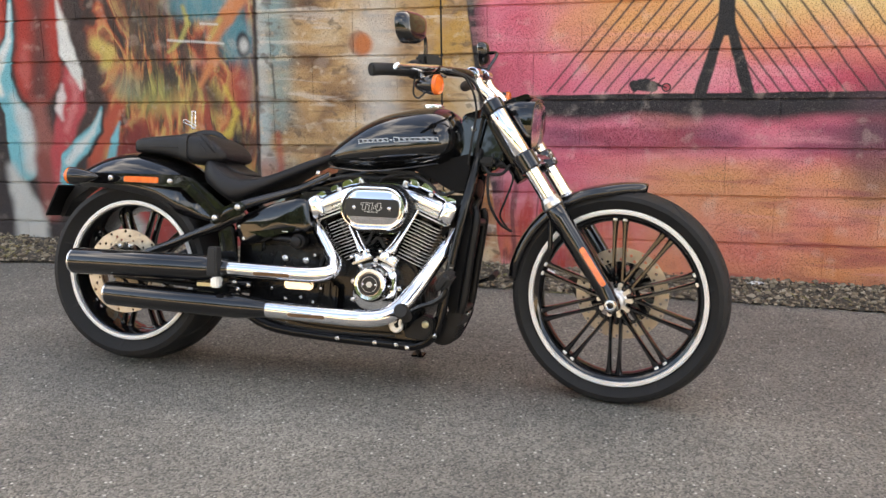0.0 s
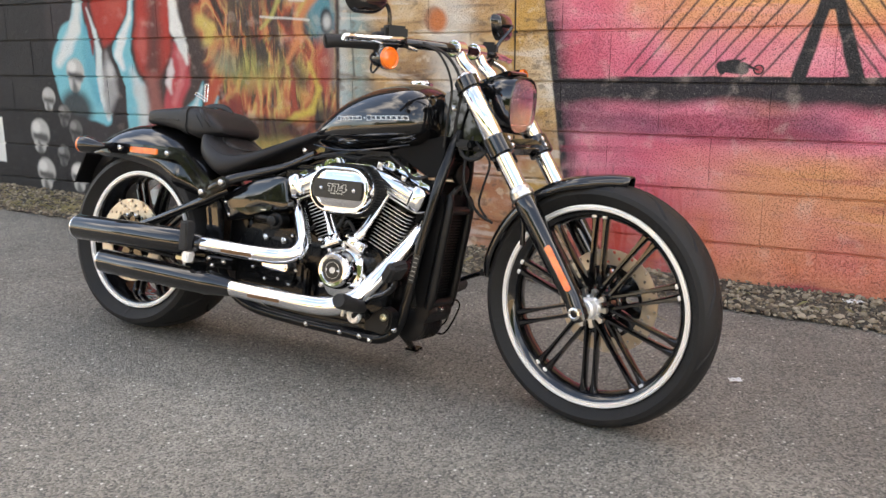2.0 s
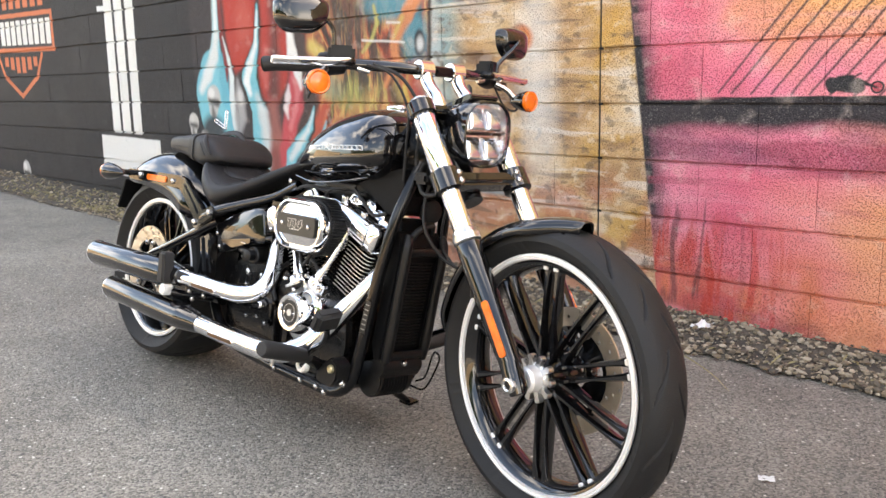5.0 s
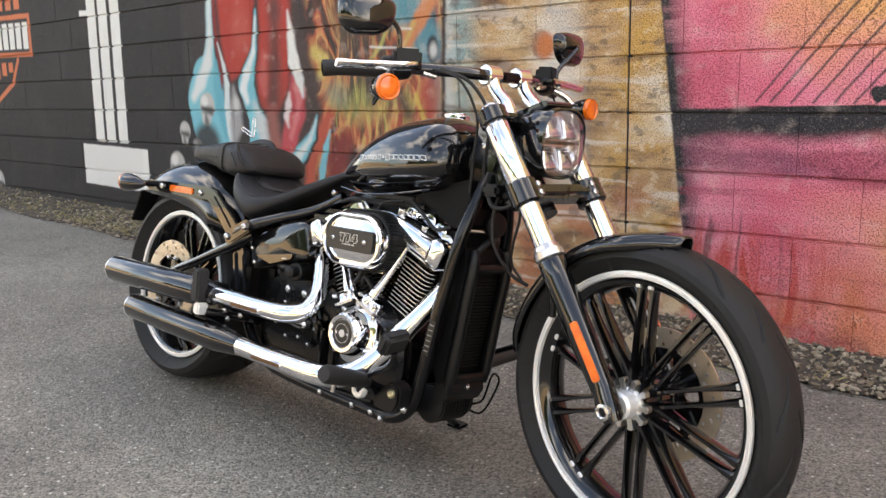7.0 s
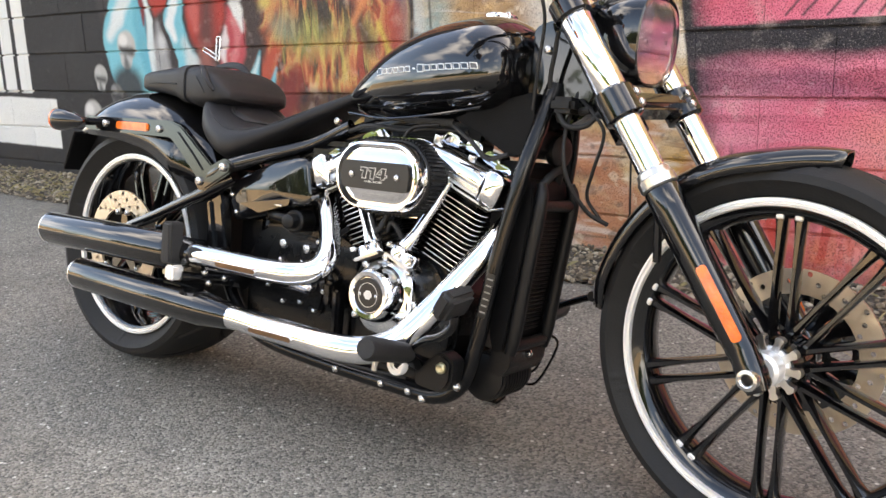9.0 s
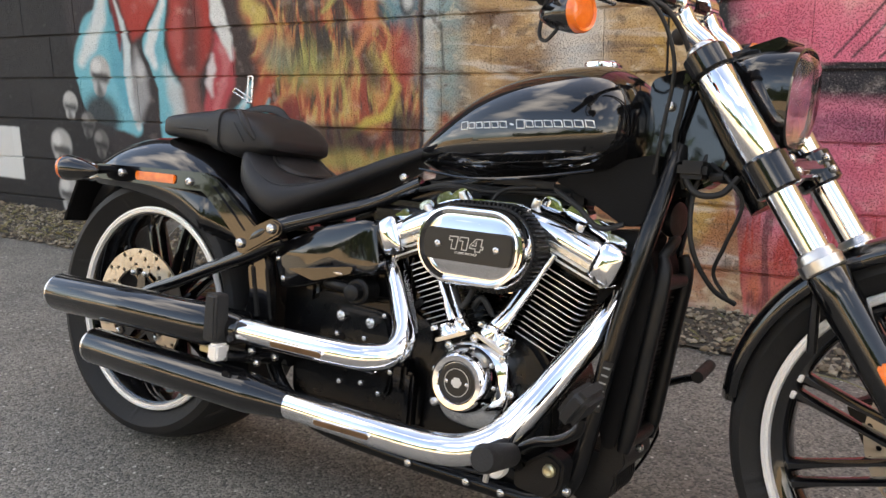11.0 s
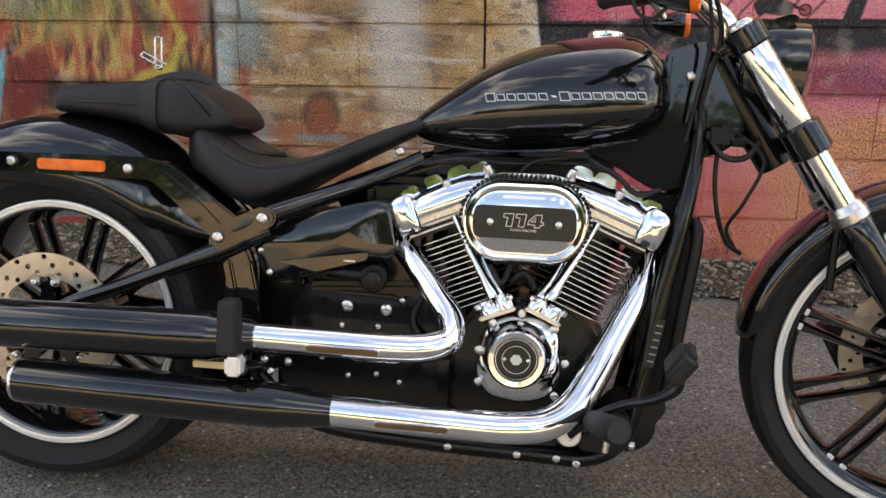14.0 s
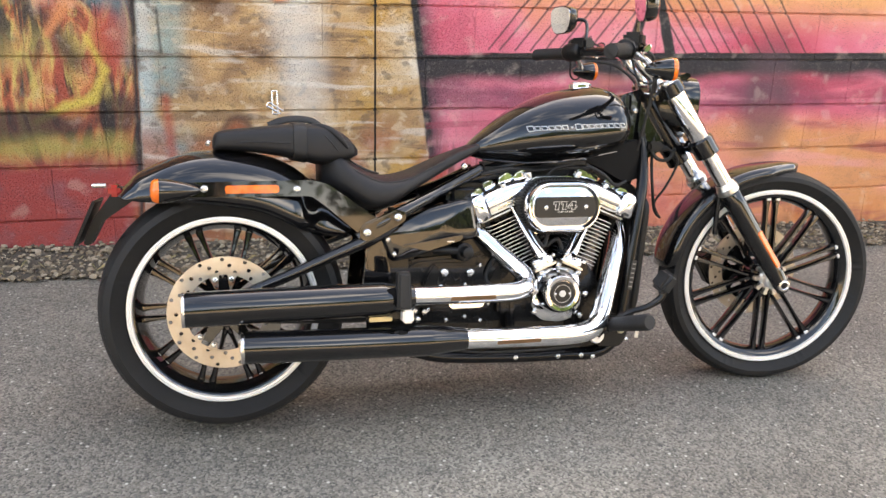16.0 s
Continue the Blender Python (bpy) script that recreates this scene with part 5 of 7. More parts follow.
# bars
bar_line = [(1.016, -0.396, 1.031), (1.062, -0.330, 1.036), (1.121, -0.235, 1.041), (1.180, -0.130, 1.040), (1.203, -0.060, 1.038), (1.203, 0.072, 1.038),
            (1.180, 0.135, 1.040), (1.121, 0.235, 1.041), (1.062, 0.330, 1.036), (1.016, 0.396, 1.031)]
bars = part("handlebar", tube(bar_line, 0.0145, 18, 6), GLOSS, bike, "wide black handlebar with rubber grips", STEER)
for o in (-1, 1):
    def B(x, y, z):
        return (x, o * y, z)
    part("grip", tube([B(1.012, 0.402, 1.030), B(1.014, 0.399, 1.0303), B(1.036, 0.368, 1.0335), B(1.082, 0.298, 1.035), B(1.090, 0.286, 1.037)], [0.017, 0.0195, 0.0185, 0.019, 0.021], 24, 5), GRIP, bars, "black ribbed rubber grip")
    part("switch_box", tube([B(1.088, 0.288, 1.037), B(1.092, 0.280, 1.038), B(1.118, 0.240, 1.043), B(1.124, 0.230, 1.044)], [0.021, 0.029, 0.029, 0.022], 14, 3), PLASTIC, bars, "black switch housing")
    part("reservoir", block(0.052, 0.068, 0.038, 0.008, 2), PLASTIC, bars, "black lever reservoir", Matrix.Translation(B(1.128, 0.245, 1.066)) @ Euler((0, 0, radians(o * 30))).to_matrix().to_4x4())
    part("lever", tube([B(1.150, 0.235, 1.045), B(1.146, 0.275, 1.042), B(1.128, 0.335, 1.040), B(1.112, 0.380, 1.039), B(1.102, 0.416, 1.038), B(1.100, 0.424, 1.038)], [0.014, 0.0135, 0.013, 0.0115, 0.013, 0.010], 14, 6, 0.62), CHROME, bars, "chrome hand lever")
    part("lever_perch", tube([B(1.118, 0.215, 1.046), B(1.150, 0.232, 1.046), B(1.140, 0.262, 1.044)], [0.014, 0.013, 0.009], 12, 5), SATIN, bars)
    part("cable_ferrule", tube([B(1.150, 0.212, 1.030), B(1.160, 0.180, 1.024)], [0.0065, 0.0055], 10, 1), STEEL, bars, "steel cable end")
    stalk = part("mirror_stalk", tube([B(1.125, 0.262, 1.055), B(1.127, 0.266, 1.085), B(1.128, 0.272, 1.125), B(1.127, 0.298, 1.148), B(1.126, 0.322, 1.151)] if o < 0 else [B(1.145, 0.262, 1.050), B(1.146, 0.268, 1.078), B(1.160, 0.310, 1.125), B(1.156, 0.335, 1.146), B(1.118, 0.355, 1.148)], [0.008, 0.0065, 0.006, 0.006, 0.007], 12, 6), GLOSS, bars, "black mirror arm")
    # mirror head: a rounded, drooping shell that looks back
    def rim(x, k):
        pts = [(-0.072, 0.036), (-0.02, 0.048), (0.05, 0.046), (0.073, 0.030), (0.072, -0.02), (0.045, -0.046), (-0.03, -0.044), (-0.064, -0.018)]
        pts = soften([(k * a, k * b) for a, b in pts], 0.02 * k, 3)
        return [(x, o * a, b) for a, b in pts]
    HM = Matrix.Translation(B(1.118, 0.350, 1.151) if o < 0 else B(1.098, 0.362, 1.146)) @ Euler((0, radians(-4), radians(8 if o > 0 else -8) if o < 0 else radians(14))).to_matrix().to_4x4()
    part("mirror", grid([rim(-0.016, 0.96), rim(-0.014, 1.0), rim(0.0, 1.0), rim(0.014, 0.90), rim(0.022, 0.70), rim(0.025, 0.35)]), GLOSS, bars, "black mirror shell", HM)
    part("mirror_glass", grid([rim(-0.0175, 0.92), rim(-0.0165, 0.93)]), MIRROR, bars, "mirror glass", HM)
    # indicator
    HS = toward(B(1.188, 0.349, 0.988 if o < 0 else 0.978), (1, o * 0.12, 0))
    part("indicator", turned([(-0.062, 0.004), (-0.055, 0.012), (-0.035, 0.022), (-0.008, 0.0285), (0.006, 0.0305), (0.009, 0.0300), (0.009, 0.0)], 28), GLOSS, bars, "black front indicator", HS)
    part("indicator_lens", turned([(0.007, 0.0300), (0.014, 0.0302), (0.0185, 0.0290), (0.0205, 0.0270), (0.0190, 0.0245), (0.0175, 0.0235), (0.0200, 0.016), (0.0212, 0.0)], 28), AMBER, bars, "amber indicator lens", HS)
    part("indicator_stem", tube([B(1.150, 0.330, 0.990), B(1.140, 0.315, 1.008), B(1.120, 0.285, 1.026)], [0.011, 0.009, 0.009], 12, 4), STEEL, bars, "steel indicator stem")
    part("indicator_wire", tube([B(1.165, 0.35, 0.968), B(1.14, 0.345, 0.950), B(1.115, 0.325, 0.965), B(1.105, 0.295, 1.015)], 0.003, 8, 6), GRIP, bars)
    # riser
    part("riser", tube([(1.274, 0.012 + o * 0.052, 0.945), (1.262, 0.012 + o * 0.052, 0.968), (1.228, 0.012 + o * 0.052, 0.998), (1.208, 0.012 + o * 0.052, 1.032)], [0.020, 0.0185, 0.0175, 0.018], 20, 6), CHROME, bars, "polished bar riser")
    part("riser_clamp", tube([(1.203, 0.012 + o * 0.030, 1.038), (1.203, 0.012 + o * 0.033, 1.038), (1.203, 0.012 + o * 0.071, 1.038), (1.203, 0.012 + o * 0.074, 1.038)], [0.022, 0.0255, 0.0255, 0.022], 20, 1), CHROME, bars, "polished bar clamp")
    part("riser_foot", tube([(1.278, 0.012 + o * 0.052, 0.932), (1.271, 0.012 + o * 0.052, 0.952)], [0.024, 0.022], 20, 1), STEEL, bars, "silver riser foot")
part("riser_bridge", block(0.03, 0.062, 0.022, 0.006, 2, (1.216, 0.012, 1.036)), SATIN, bars, "black gauge housing between the clamps")
hoses = (([(1.160, -0.180, 1.024), (1.215, -0.130, 0.998), (1.245, -0.085, 0.93), (1.235, -0.065, 0.86), (1.225, -0.055, 0.79), (1.245, -0.04, 0.72)], 0.0045),
         ([(1.150, -0.19, 1.02), (1.20, -0.15, 1.00), (1.225, -0.105, 0.92), (1.212, -0.085, 0.82), (1.20, -0.07, 0.74)], 0.0035),
         ([(1.160, 0.180, 1.024), (1.225, 0.12, 1.00), (1.27, 0.07, 0.93), (1.25, 0.05, 0.85)], 0.0045),
         ([(1.275, -0.03, 0.78), (1.262, -0.045, 0.70), (1.270, -0.04, 0.62), (1.300, 0.0, 0.555), (1.335, 0.03, 0.53)], 0.0045),
         ([(1.285, -0.035, 0.765), (1.325, -0.055, 0.735), (1.345, -0.05, 0.70), (1.320, -0.03, 0.63), (1.300, 0.0, 0.58), (1.322, 0.02, 0.54)], 0.0035),
         ([(1.24, -0.055, 0.755), (1.27, -0.065, 0.715), (1.31, -0.06, 0.715), (1.335, -0.05, 0.745)], 0.0055))
for line, r in hoses:
    part("cable", tube(line, r, 10, 8), GRIP, bike, "black control cable")


# -- tank --
TANK = [  # x, bottom, widest, top, half width
    (0.684, 0.738, 0.742, 0.748, 0.012), (0.700, 0.726, 0.746, 0.766, 0.036), (0.740, 0.714, 0.756, 0.800, 0.066), (0.800, 0.706, 0.770, 0.845, 0.096),
    (0.860, 0.702, 0.780, 0.880, 0.118), (0.930, 0.706, 0.786, 0.907, 0.136), (1.000, 0.714, 0.790, 0.922, 0.149), (1.070, 0.724, 0.796, 0.929, 0.155),
    (1.115, 0.734, 0.800, 0.921, 0.150), (1.145, 0.750, 0.806, 0.902, 0.128), (1.162, 0.770, 0.812, 0.880, 0.095), (1.171, 0.792, 0.816, 0.856, 0.050)]
fine = curve_through(TANK, 5)
tank = part("tank", grid([ring_section(x, 0, mz, hw, t - mz, mz - b, 2.15, 48) for x, b, mz, t, hw in fine]), GLOSS, bike, "gloss black teardrop fuel tank", sharp=60)


def tank_side(x, z):
    """How far out the tank's right side lies at x and z, and the way it faces."""
    def out(x, z):
        s = [np.interp(x, [q[0] for q in fine], [q[k] for q in fine]) for k in range(1, 5)]
        b, mz, t, hw = s
        v = min(abs(z - mz) / ((t - mz) if z > mz else (mz - b)), 0.999)
        return hw * (1 - v ** 2.15) ** (1 / 2.15)
    o = out(x, z)
    n = Vector((-(out(x + 0.004, z) - o) / 0.004, -1, -(out(x, z + 0.004) - o) / 0.004))
    return o, Vector((n.x, -1, n.z)).normalized()


cells = {}
for k in range(15):                                        # the maker's name as plain silver-edged bars
    x = 0.846 + 0.0188 * k
    z = 0.8020 + 0.00075 * k
    wide, tall = (0.0160, 0.0125) if k not in (0, 7) else (0.0185, 0.0165)
    if k == 6:
        wide, tall = 0.008, 0.0035
    o, n = tank_side(x, z)
    side = (Vector((1, 0, 0)) - n * n.x).normalized()
    m = Matrix((side, n, side.cross(n))).transposed().to_4x4()
    m.translation = Vector((x, -o, z))
    for kind, edge, lift, mat in (("badge_bar", 0.0, 0.0007, SILVER), ("badge_core", 0.0016, 0.0011, GLOSS)):
        key = (kind, wide)
        if k == 6 and mat is GLOSS:
            continue
        if key not in cells:
            w2, h2 = wide / 2 - edge, tall / 2 - edge
            cells[key] = part(kind, slab([(-w2 - 0.002, -h2), (w2 - 0.002, -h2), (w2 + 0.002, h2), (-w2 + 0.002, h2)], -0.002, lift, 0.0003, 1), mat, tank, "silver-edged bar on the tank side" if mat is SILVER else "", m).data
        else:
            again(kind, cells[key], tank, m, "silver-edged bar on the tank side" if mat is SILVER else "")
cap = part("fuel_cap", turned([(-0.012, 0.033), (0.001, 0.035), (0.006, 0.035), (0.009, 0.032), (0.010, 0.024), (0.009, 0.015), (0.010, 0.0)], 40), CHROME, tank, "chrome fuel cap", toward((1.053, 0.022, 0.930), (0, 0.04, 1)))
part("cap_lever", block(0.05, 0.012, 0.004, 0.0015, 2), STEEL, tank, "steel cap lever", Matrix.Translation((1.053, 0.022, 0.9415)))
part("tank_seam", tube([(0.72, -0.058, 0.716), (0.86, -0.098, 0.706), (1.0, -0.118, 0.718), (1.11, -0.115, 0.737)], 0.003, 8, 6), GLOSS, tank)
part("tank_trim", block(0.13, 0.008, 0.012, 0.003, 2, (0.965, -0.082, 0.706)), PLASTIC, tank)

# -- seats --
SEAT = [  # x, bottom, top, half width
    (0.262, 0.640, 0.745, 0.070), (0.285, 0.632, 0.752, 0.110), (0.310, 0.622, 0.742, 0.134), (0.350, 0.598, 0.708, 0.150), (0.400, 0.577, 0.683, 0.157), (0.450, 0.592, 0.673, 0.150),
    (0.510, 0.628, 0.683, 0.124), (0.570, 0.661, 0.708, 0.096), (0.630, 0.693, 0.735, 0.074), (0.690, 0.724, 0.756, 0.056), (0.735, 0.745, 0.772, 0.044), (0.752, 0.753, 0.772, 0.026)]
seat = part("rider_seat", grid([ring_section(x, 0, b + (t - b) * 0.45, hw, (t - b) * 0.55, (t - b) * 0.45, 3.0, 44) for x, b, t, hw in curve_through(SEAT, 5)]), VINYL, bike, "black stitched vinyl rider seat", sharp=60)
for y in (-1, 1):
    part("seat_seam", tube([(0.312, y * 0.120, 0.716), (0.355, y * 0.136, 0.684), (0.42, y * 0.140, 0.658), (0.50, y * 0.118, 0.668), (0.58, y * 0.086, 0.702), (0.66, y * 0.056, 0.738)], 0.0022, 8, 8), GRIP, seat)


def seat_top(x, y):
    b, t, hw = [np.interp(x, [q[0] for q in SEAT], [q[k] for q in SEAT]) for k in (1, 2, 3)]
    return b + (t - b) * 0.45 + (t - b) * 0.55 * (1 - min(abs(y) / hw, 0.99) ** 3) ** (1 / 3)


oval = [(0.372 + 0.056 * math.cos(a), 0.082 * math.sin(a)) for a in [2 * math.pi * k / 28 for k in range(29)]]
part("seat_seam", tube([(x, y, seat_top(x, y) + 0.0005) for x, y in oval], 0.0028, 8, 2), GRIP, seat, "oval seam of the inset panel")
inner = [[(0.372 + 0.054 * f * math.cos(a), 0.080 * f * math.sin(a)) for a in [2 * math.pi * k / 28 for k in range(28)]] for f in (1.0, 0.92, 0.7, 0.4, 0.05)]
part("seat_inset", grid([[(x, y, seat_top(x, y) + h) for x, y in ring] for ring, h in zip(inner, (-0.002, 0.004, 0.005, 0.005, 0.005))], caps=False), VINYL, seat, "raised inset panel of the seat")

PILL = [(-0.020, 0.748, 0.772, 0.050), (-0.012, 0.744, 0.788, 0.074), (0.012, 0.744, 0.797, 0.090), (0.080, 0.738, 0.804, 0.104), (0.150, 0.728, 0.811, 0.113), (0.215, 0.714, 0.814, 0.121),
        (0.260, 0.704, 0.813, 0.126), (0.292, 0.706, 0.804, 0.126), (0.320, 0.712, 0.789, 0.122), (0.343, 0.720, 0.768, 0.112), (0.358, 0.728, 0.748, 0.092)]
pill = part("pillion_seat", grid([ring_section(x, 0, b + (t - b) * 0.5, hw, (t - b) * 0.5, (t - b) * 0.5, 4.4, 44) for x, b, t, hw in curve_through(PILL, 4)]), VINYL, bike, "black vinyl pillion pad behind the rider seat", sharp=60)


def strap_ring(x, grow, n=44):
    s = [np.interp(x, [q[0] for q in PILL], [q[k] for q in PILL]) for k in (1, 2, 3)]
    b, t, hw = s
    return ring_section(x, 0, (b + t) / 2, hw + grow, (t - b) / 2 + grow, (t - b) / 2 + grow, 4.4, n)


part("strap", grid([strap_ring(0.186, 0.001), strap_ring(0.187, 0.004), strap_ring(0.219, 0.004), strap_ring(0.220, 0.001)]), GRIP, pill, "black grab strap across the pillion pad")
part("strap_loop", tube([(0.13, 0.03, 0.812), (0.16, 0.032, 0.822), (0.20, 0.034, 0.829), (0.25, 0.032, 0.824), (0.285, 0.03, 0.802)], [0.010, 0.012, 0.012, 0.011, 0.008], 12, 6, 0.5), GRIP, pill, "folded black strap")
part("strap_buckle", joined(*[tube(q, 0.0022, 8, 1) for q in ([(0.144, 0.034, 0.842), (0.142, 0.036, 0.905)], [(0.158, 0.034, 0.842), (0.156, 0.036, 0.905)], [(0.142, 0.036, 0.905), (0.156, 0.036, 0.905)], [(0.144, 0.034, 0.842), (0.158, 0.034, 0.842)])]),
     STEEL, pill, "upright steel strap buckle")
part("strap_clip", joined(tube([(0.165, 0.02, 0.842), (0.125, 0.005, 0.864)], 0.0022, 8, 1), tube([(0.172, 0.02, 0.850), (0.132, 0.005, 0.872)], 0.0022, 8, 1), tube([(0.125, 0.005, 0.864), (0.132, 0.005, 0.872)], 0.0022, 8, 1)), STEEL, pill, "steel strap clip")
def pill_side(x, f):
    """A point on the pad's right flank, f of the way up from its widest line to its top."""
    b, t, hw = [np.interp(x, [q[0] for q in PILL], [q[k] for q in PILL]) for k in (1, 2, 3)]
    return (x, -hw * (1 - abs(f) ** 4.4) ** (1 / 4.4) - 0.0008, (b + t) / 2 + f * (t - b) / 2)


for line in ([(0.236, 0.93), (0.262, 0.86), (0.285, 0.70), (0.306, 0.40), (0.322, 0.0)], [(0.268, 0.45), (0.286, 0.10), (0.300, -0.25)], [(-0.005, -0.25), (0.06, -0.20), (0.12, -0.15), (0.18, -0.1)]):
    part("seat_seam", tube([pill_side(*q) for q in line], 0.0020, 8, 5), GRIP, pill)
part("bolster", tube([pill_side(*q) for q in ((0.238, 0.95), (0.268, 0.88), (0.292, 0.72), (0.312, 0.42), (0.328, 0.02))], [0.004, 0.007, 0.008, 0.007, 0.004], 12, 6), VINYL, pill, "padded ridge along the pillion's front")
bolt((-0.030, 0.0, 0.762), pill, (-1, 0, 0.5))

# -- rear mudguard, struts and tail --
TOP = [(-0.262, 0.632), (-0.235, 0.662), (-0.200, 0.692), (-0.110, 0.731), (-0.014, 0.745), (0.097, 0.734), (0.181, 0.705), (0.266, 0.641), (0.353, 0.555)]
LOW = [(-0.232, 0.618), (-0.205, 0.616), (-0.180, 0.614), (-0.085, 0.612), (-0.002, 0.603), (0.100, 0.584), (0.178, 0.548), (0.250, 0.516), (0.330, 0.512)]
rings = []
for t, l in zip(curve_through(TOP, 5), curve_through(LOW, 5)):
    ring = []
    for k in range(21):
        a = (-1 + k / 10) * math.pi / 2
        side, drop = math.copysign(abs(math.sin(a)) ** 0.72, a), 1 - math.cos(a) ** 0.80
        f = min(max((0.30 - t[0]) / 0.1, 0.4), 1) if t[0] > 0.2 else min(1, 0.62 + (t[0] + 0.262) * 3.2)
        ring.append((t[0] + (l[0] - t[0]) * drop, 0.137 * side * (0.55 + 0.45 * f), t[1] + (l[1] - t[1]) * drop))
    rings.append(ring)
fender = part("rear_mudguard", grid(rings, caps=False, loop=False), GLOSS, bike, "gloss black bobbed rear mudguard", sharp=60)
s = fender.modifiers.new("thickness", "SOLIDIFY")
s.thickness, s.offset = 0.004, -1
for o in (-1, 1):
    def Y(a):
        return o * a
    strut = part("fender_strut", slab(soften([(-0.165, 0.650), (-0.140, 0.664), (0.225, 0.667), (0.268, 0.657), (0.408, 0.556), (0.392, 0.520), (0.362, 0.512), (0.262, 0.598), (0.225, 0.626), (0.186, 0.626), (-0.13, 0.628)], 0.012, 4), Y(0.146), Y(0.166), 0.004), GLOSS, bike, "gloss black fender strut with an orange reflector")
    part("strut_rib", slab(soften([(0.215, 0.640), (0.262, 0.641), (0.330, 0.585), (0.372, 0.545), (0.352, 0.530), (0.290, 0.585)], 0.006, 3), Y(0.160), Y(0.170), 0.003), GLOSS, strut)
    part("side_reflector", slab(soften([(0.008, 0.6355), (0.142, 0.6355), (0.142, 0.6560), (0.008, 0.6560)], 0.008, 5), Y(0.164), Y(0.1715), 0.0025), AMBER, strut, "long orange side reflector")
    for p in ((-0.043, 0.648), (0.187, 0.644)):
        bolt((p[0], Y(0.166), p[1]), strut, (0, o, 0), 1.1)
    # rear indicator on a short stem
    part("tail_stem", tube([(-0.135, Y(0.150), 0.648), (-0.130, Y(0.19), 0.650), (-0.125, Y(0.225), 0.650)], [0.012, 0.010, 0.012], 12, 4), GLOSS, strut)
    HT = toward((-0.135, Y(0.235), 0.648), (-1, o * 0.1, 0))
    part("rear_indicator", turned([(-0.085, 0.003), (-0.075, 0.010), (-0.050, 0.019), (-0.020, 0.0265), (0.0, 0.0295), (0.012, 0.0300), (0.015, 0.029), (0.015, 0.0)], 28), GLOSS, strut, "black bullet indicator", HT)
    part("rear_indicator_lens", turned([(0.013, 0.0300), (0.021, 0.0290), (0.028, 0.0240), (0.032, 0.012), (0.0325, 0.0)], 28), AMBER, strut, "amber rear indicator lens", HT)
tail = part("plate_holder", slab(soften([(-0.225, 0.640), (-0.262, 0.652), (-0.330, 0.560), (-0.352, 0.500), (-0.332, 0.498), (-0.300, 0.560), (-0.215, 0.620)], 0.01, 3), -0.03, 0.03, 0.004), PLASTIC, bike, "black number plate holder under the tail")
part("plate_back", block(0.008, 0.185, 0.125, 0.003, 2), PLASTIC, tail, "black back of the number plate", pose(-0.338, 0, 0.560, 0, 24, 0))
part("tail_lamp", block(0.03, 0.10, 0.03, 0.008, 2, (-0.268, 0, 0.640)), RED, tail, "red tail lamp")
part("tail_bolt", turned([(0, 0.006), (0.03, 0.006), (0.034, 0.004), (0.034, 0)], 10), STEEL, tail, "steel plate stud", toward((-0.285, -0.06, 0.655), (-1, 0, 0)))

# -- frame --
for o in (-1, 1):
    main = [(1.225, o * 0.035, 0.790), (1.222, o * 0.060, 0.735), (1.205, o * 0.092, 0.620), (1.172, o * 0.104, 0.440), (1.145, o * 0.108, 0.270), (1.120, o * 0.110, 0.185), (1.060, o * 0.112, 0.146),
            (0.95, o * 0.114, 0.146), (0.75, o * 0.114, 0.152), (0.56, o * 0.112, 0.168), (0.46, o * 0.110, 0.215), (0.40, o * 0.108, 0.30)]
    rail = part("frame_tube", tube(main, 0.0165, 16, 8), SATIN, bike, "black tubular frame rail")
    for x, z in ((1.003, 0.147), (1.04, 0.14), (0.80, 0.152), (0.93, 0.148)):
        bolt((x, o * 0.131, z), rail, (0, o, 0), 0.9)
    part("seat_rail", tube([(0.350, o * 0.150, 0.512), (0.398, o * 0.160, 0.545), (0.455, o * 0.155, 0.574), (0.53, o * 0.115, 0.604), (0.62, o * 0.060, 0.640), (0.72, o * 0.045, 0.688)], [0.018, 0.019, 0.0175, 0.016, 0.016, 0.015], 16, 6), GLOSS, bike, "black seat rail")
    link_plate = part("strut_link", slab(soften([(0.358, 0.505), (0.382, 0.508), (0.470, 0.556), (0.474, 0.578), (0.446, 0.589), (0.352, 0.546), (0.346, 0.522)], 0.010, 4), o * 0.160, o * 0.178, 0.004), GLOSS, bike, "black frame joint with two bolts")
    bolt((0.366, o * 0.178, 0.528), link_plate, (0, o, 0), 1.25)
    bolt((0.449, o * 0.178, 0.567), link_plate, (0, o, 0), 1.25)
bolt((0.672, -0.040, 0.697), bike, s=1.1)
part("seat_post", turned([(0.0, 0.021), (0.012, 0.021), (0.016, 0.018), (0.016, 0.011), (0.012, 0.010), (0.012, 0.0)], 20), SATIN, bike, "frame boss with a steel bolt", toward((0.625, -0.040, 0.633), RIGHT))
bolt((0.625, -0.054, 0.633), bike, s=1.4)
part("backbone", tube([(1.24, 0, 0.86), (1.10, 0, 0.80), (0.90, 0, 0.72), (0.70, 0, 0.66), (0.55, 0, 0.60)], 0.032, 16, 5), SATIN, bike)
necks = part("neck", tube([AXLE + u_steer * 0.475 - f_steer * 0.060, AXLE + u_steer * 0.70 - f_steer * 0.060], 0.034, 24, 1), SATIN, bike, "black steering head")
part("neck_cover", slab(soften([(1.165, 0.905), (1.232, 0.925), (1.275, 0.850), (1.318, 0.775), (1.285, 0.728), (1.215, 0.700), (1.150, 0.715), (1.160, 0.80)], 0.014, 4), -0.034, 0.034, 0.008), GLOSS, bike, "gloss black neck cover")
bolt((1.205, -0.038, 0.858), necks, s=1.0)
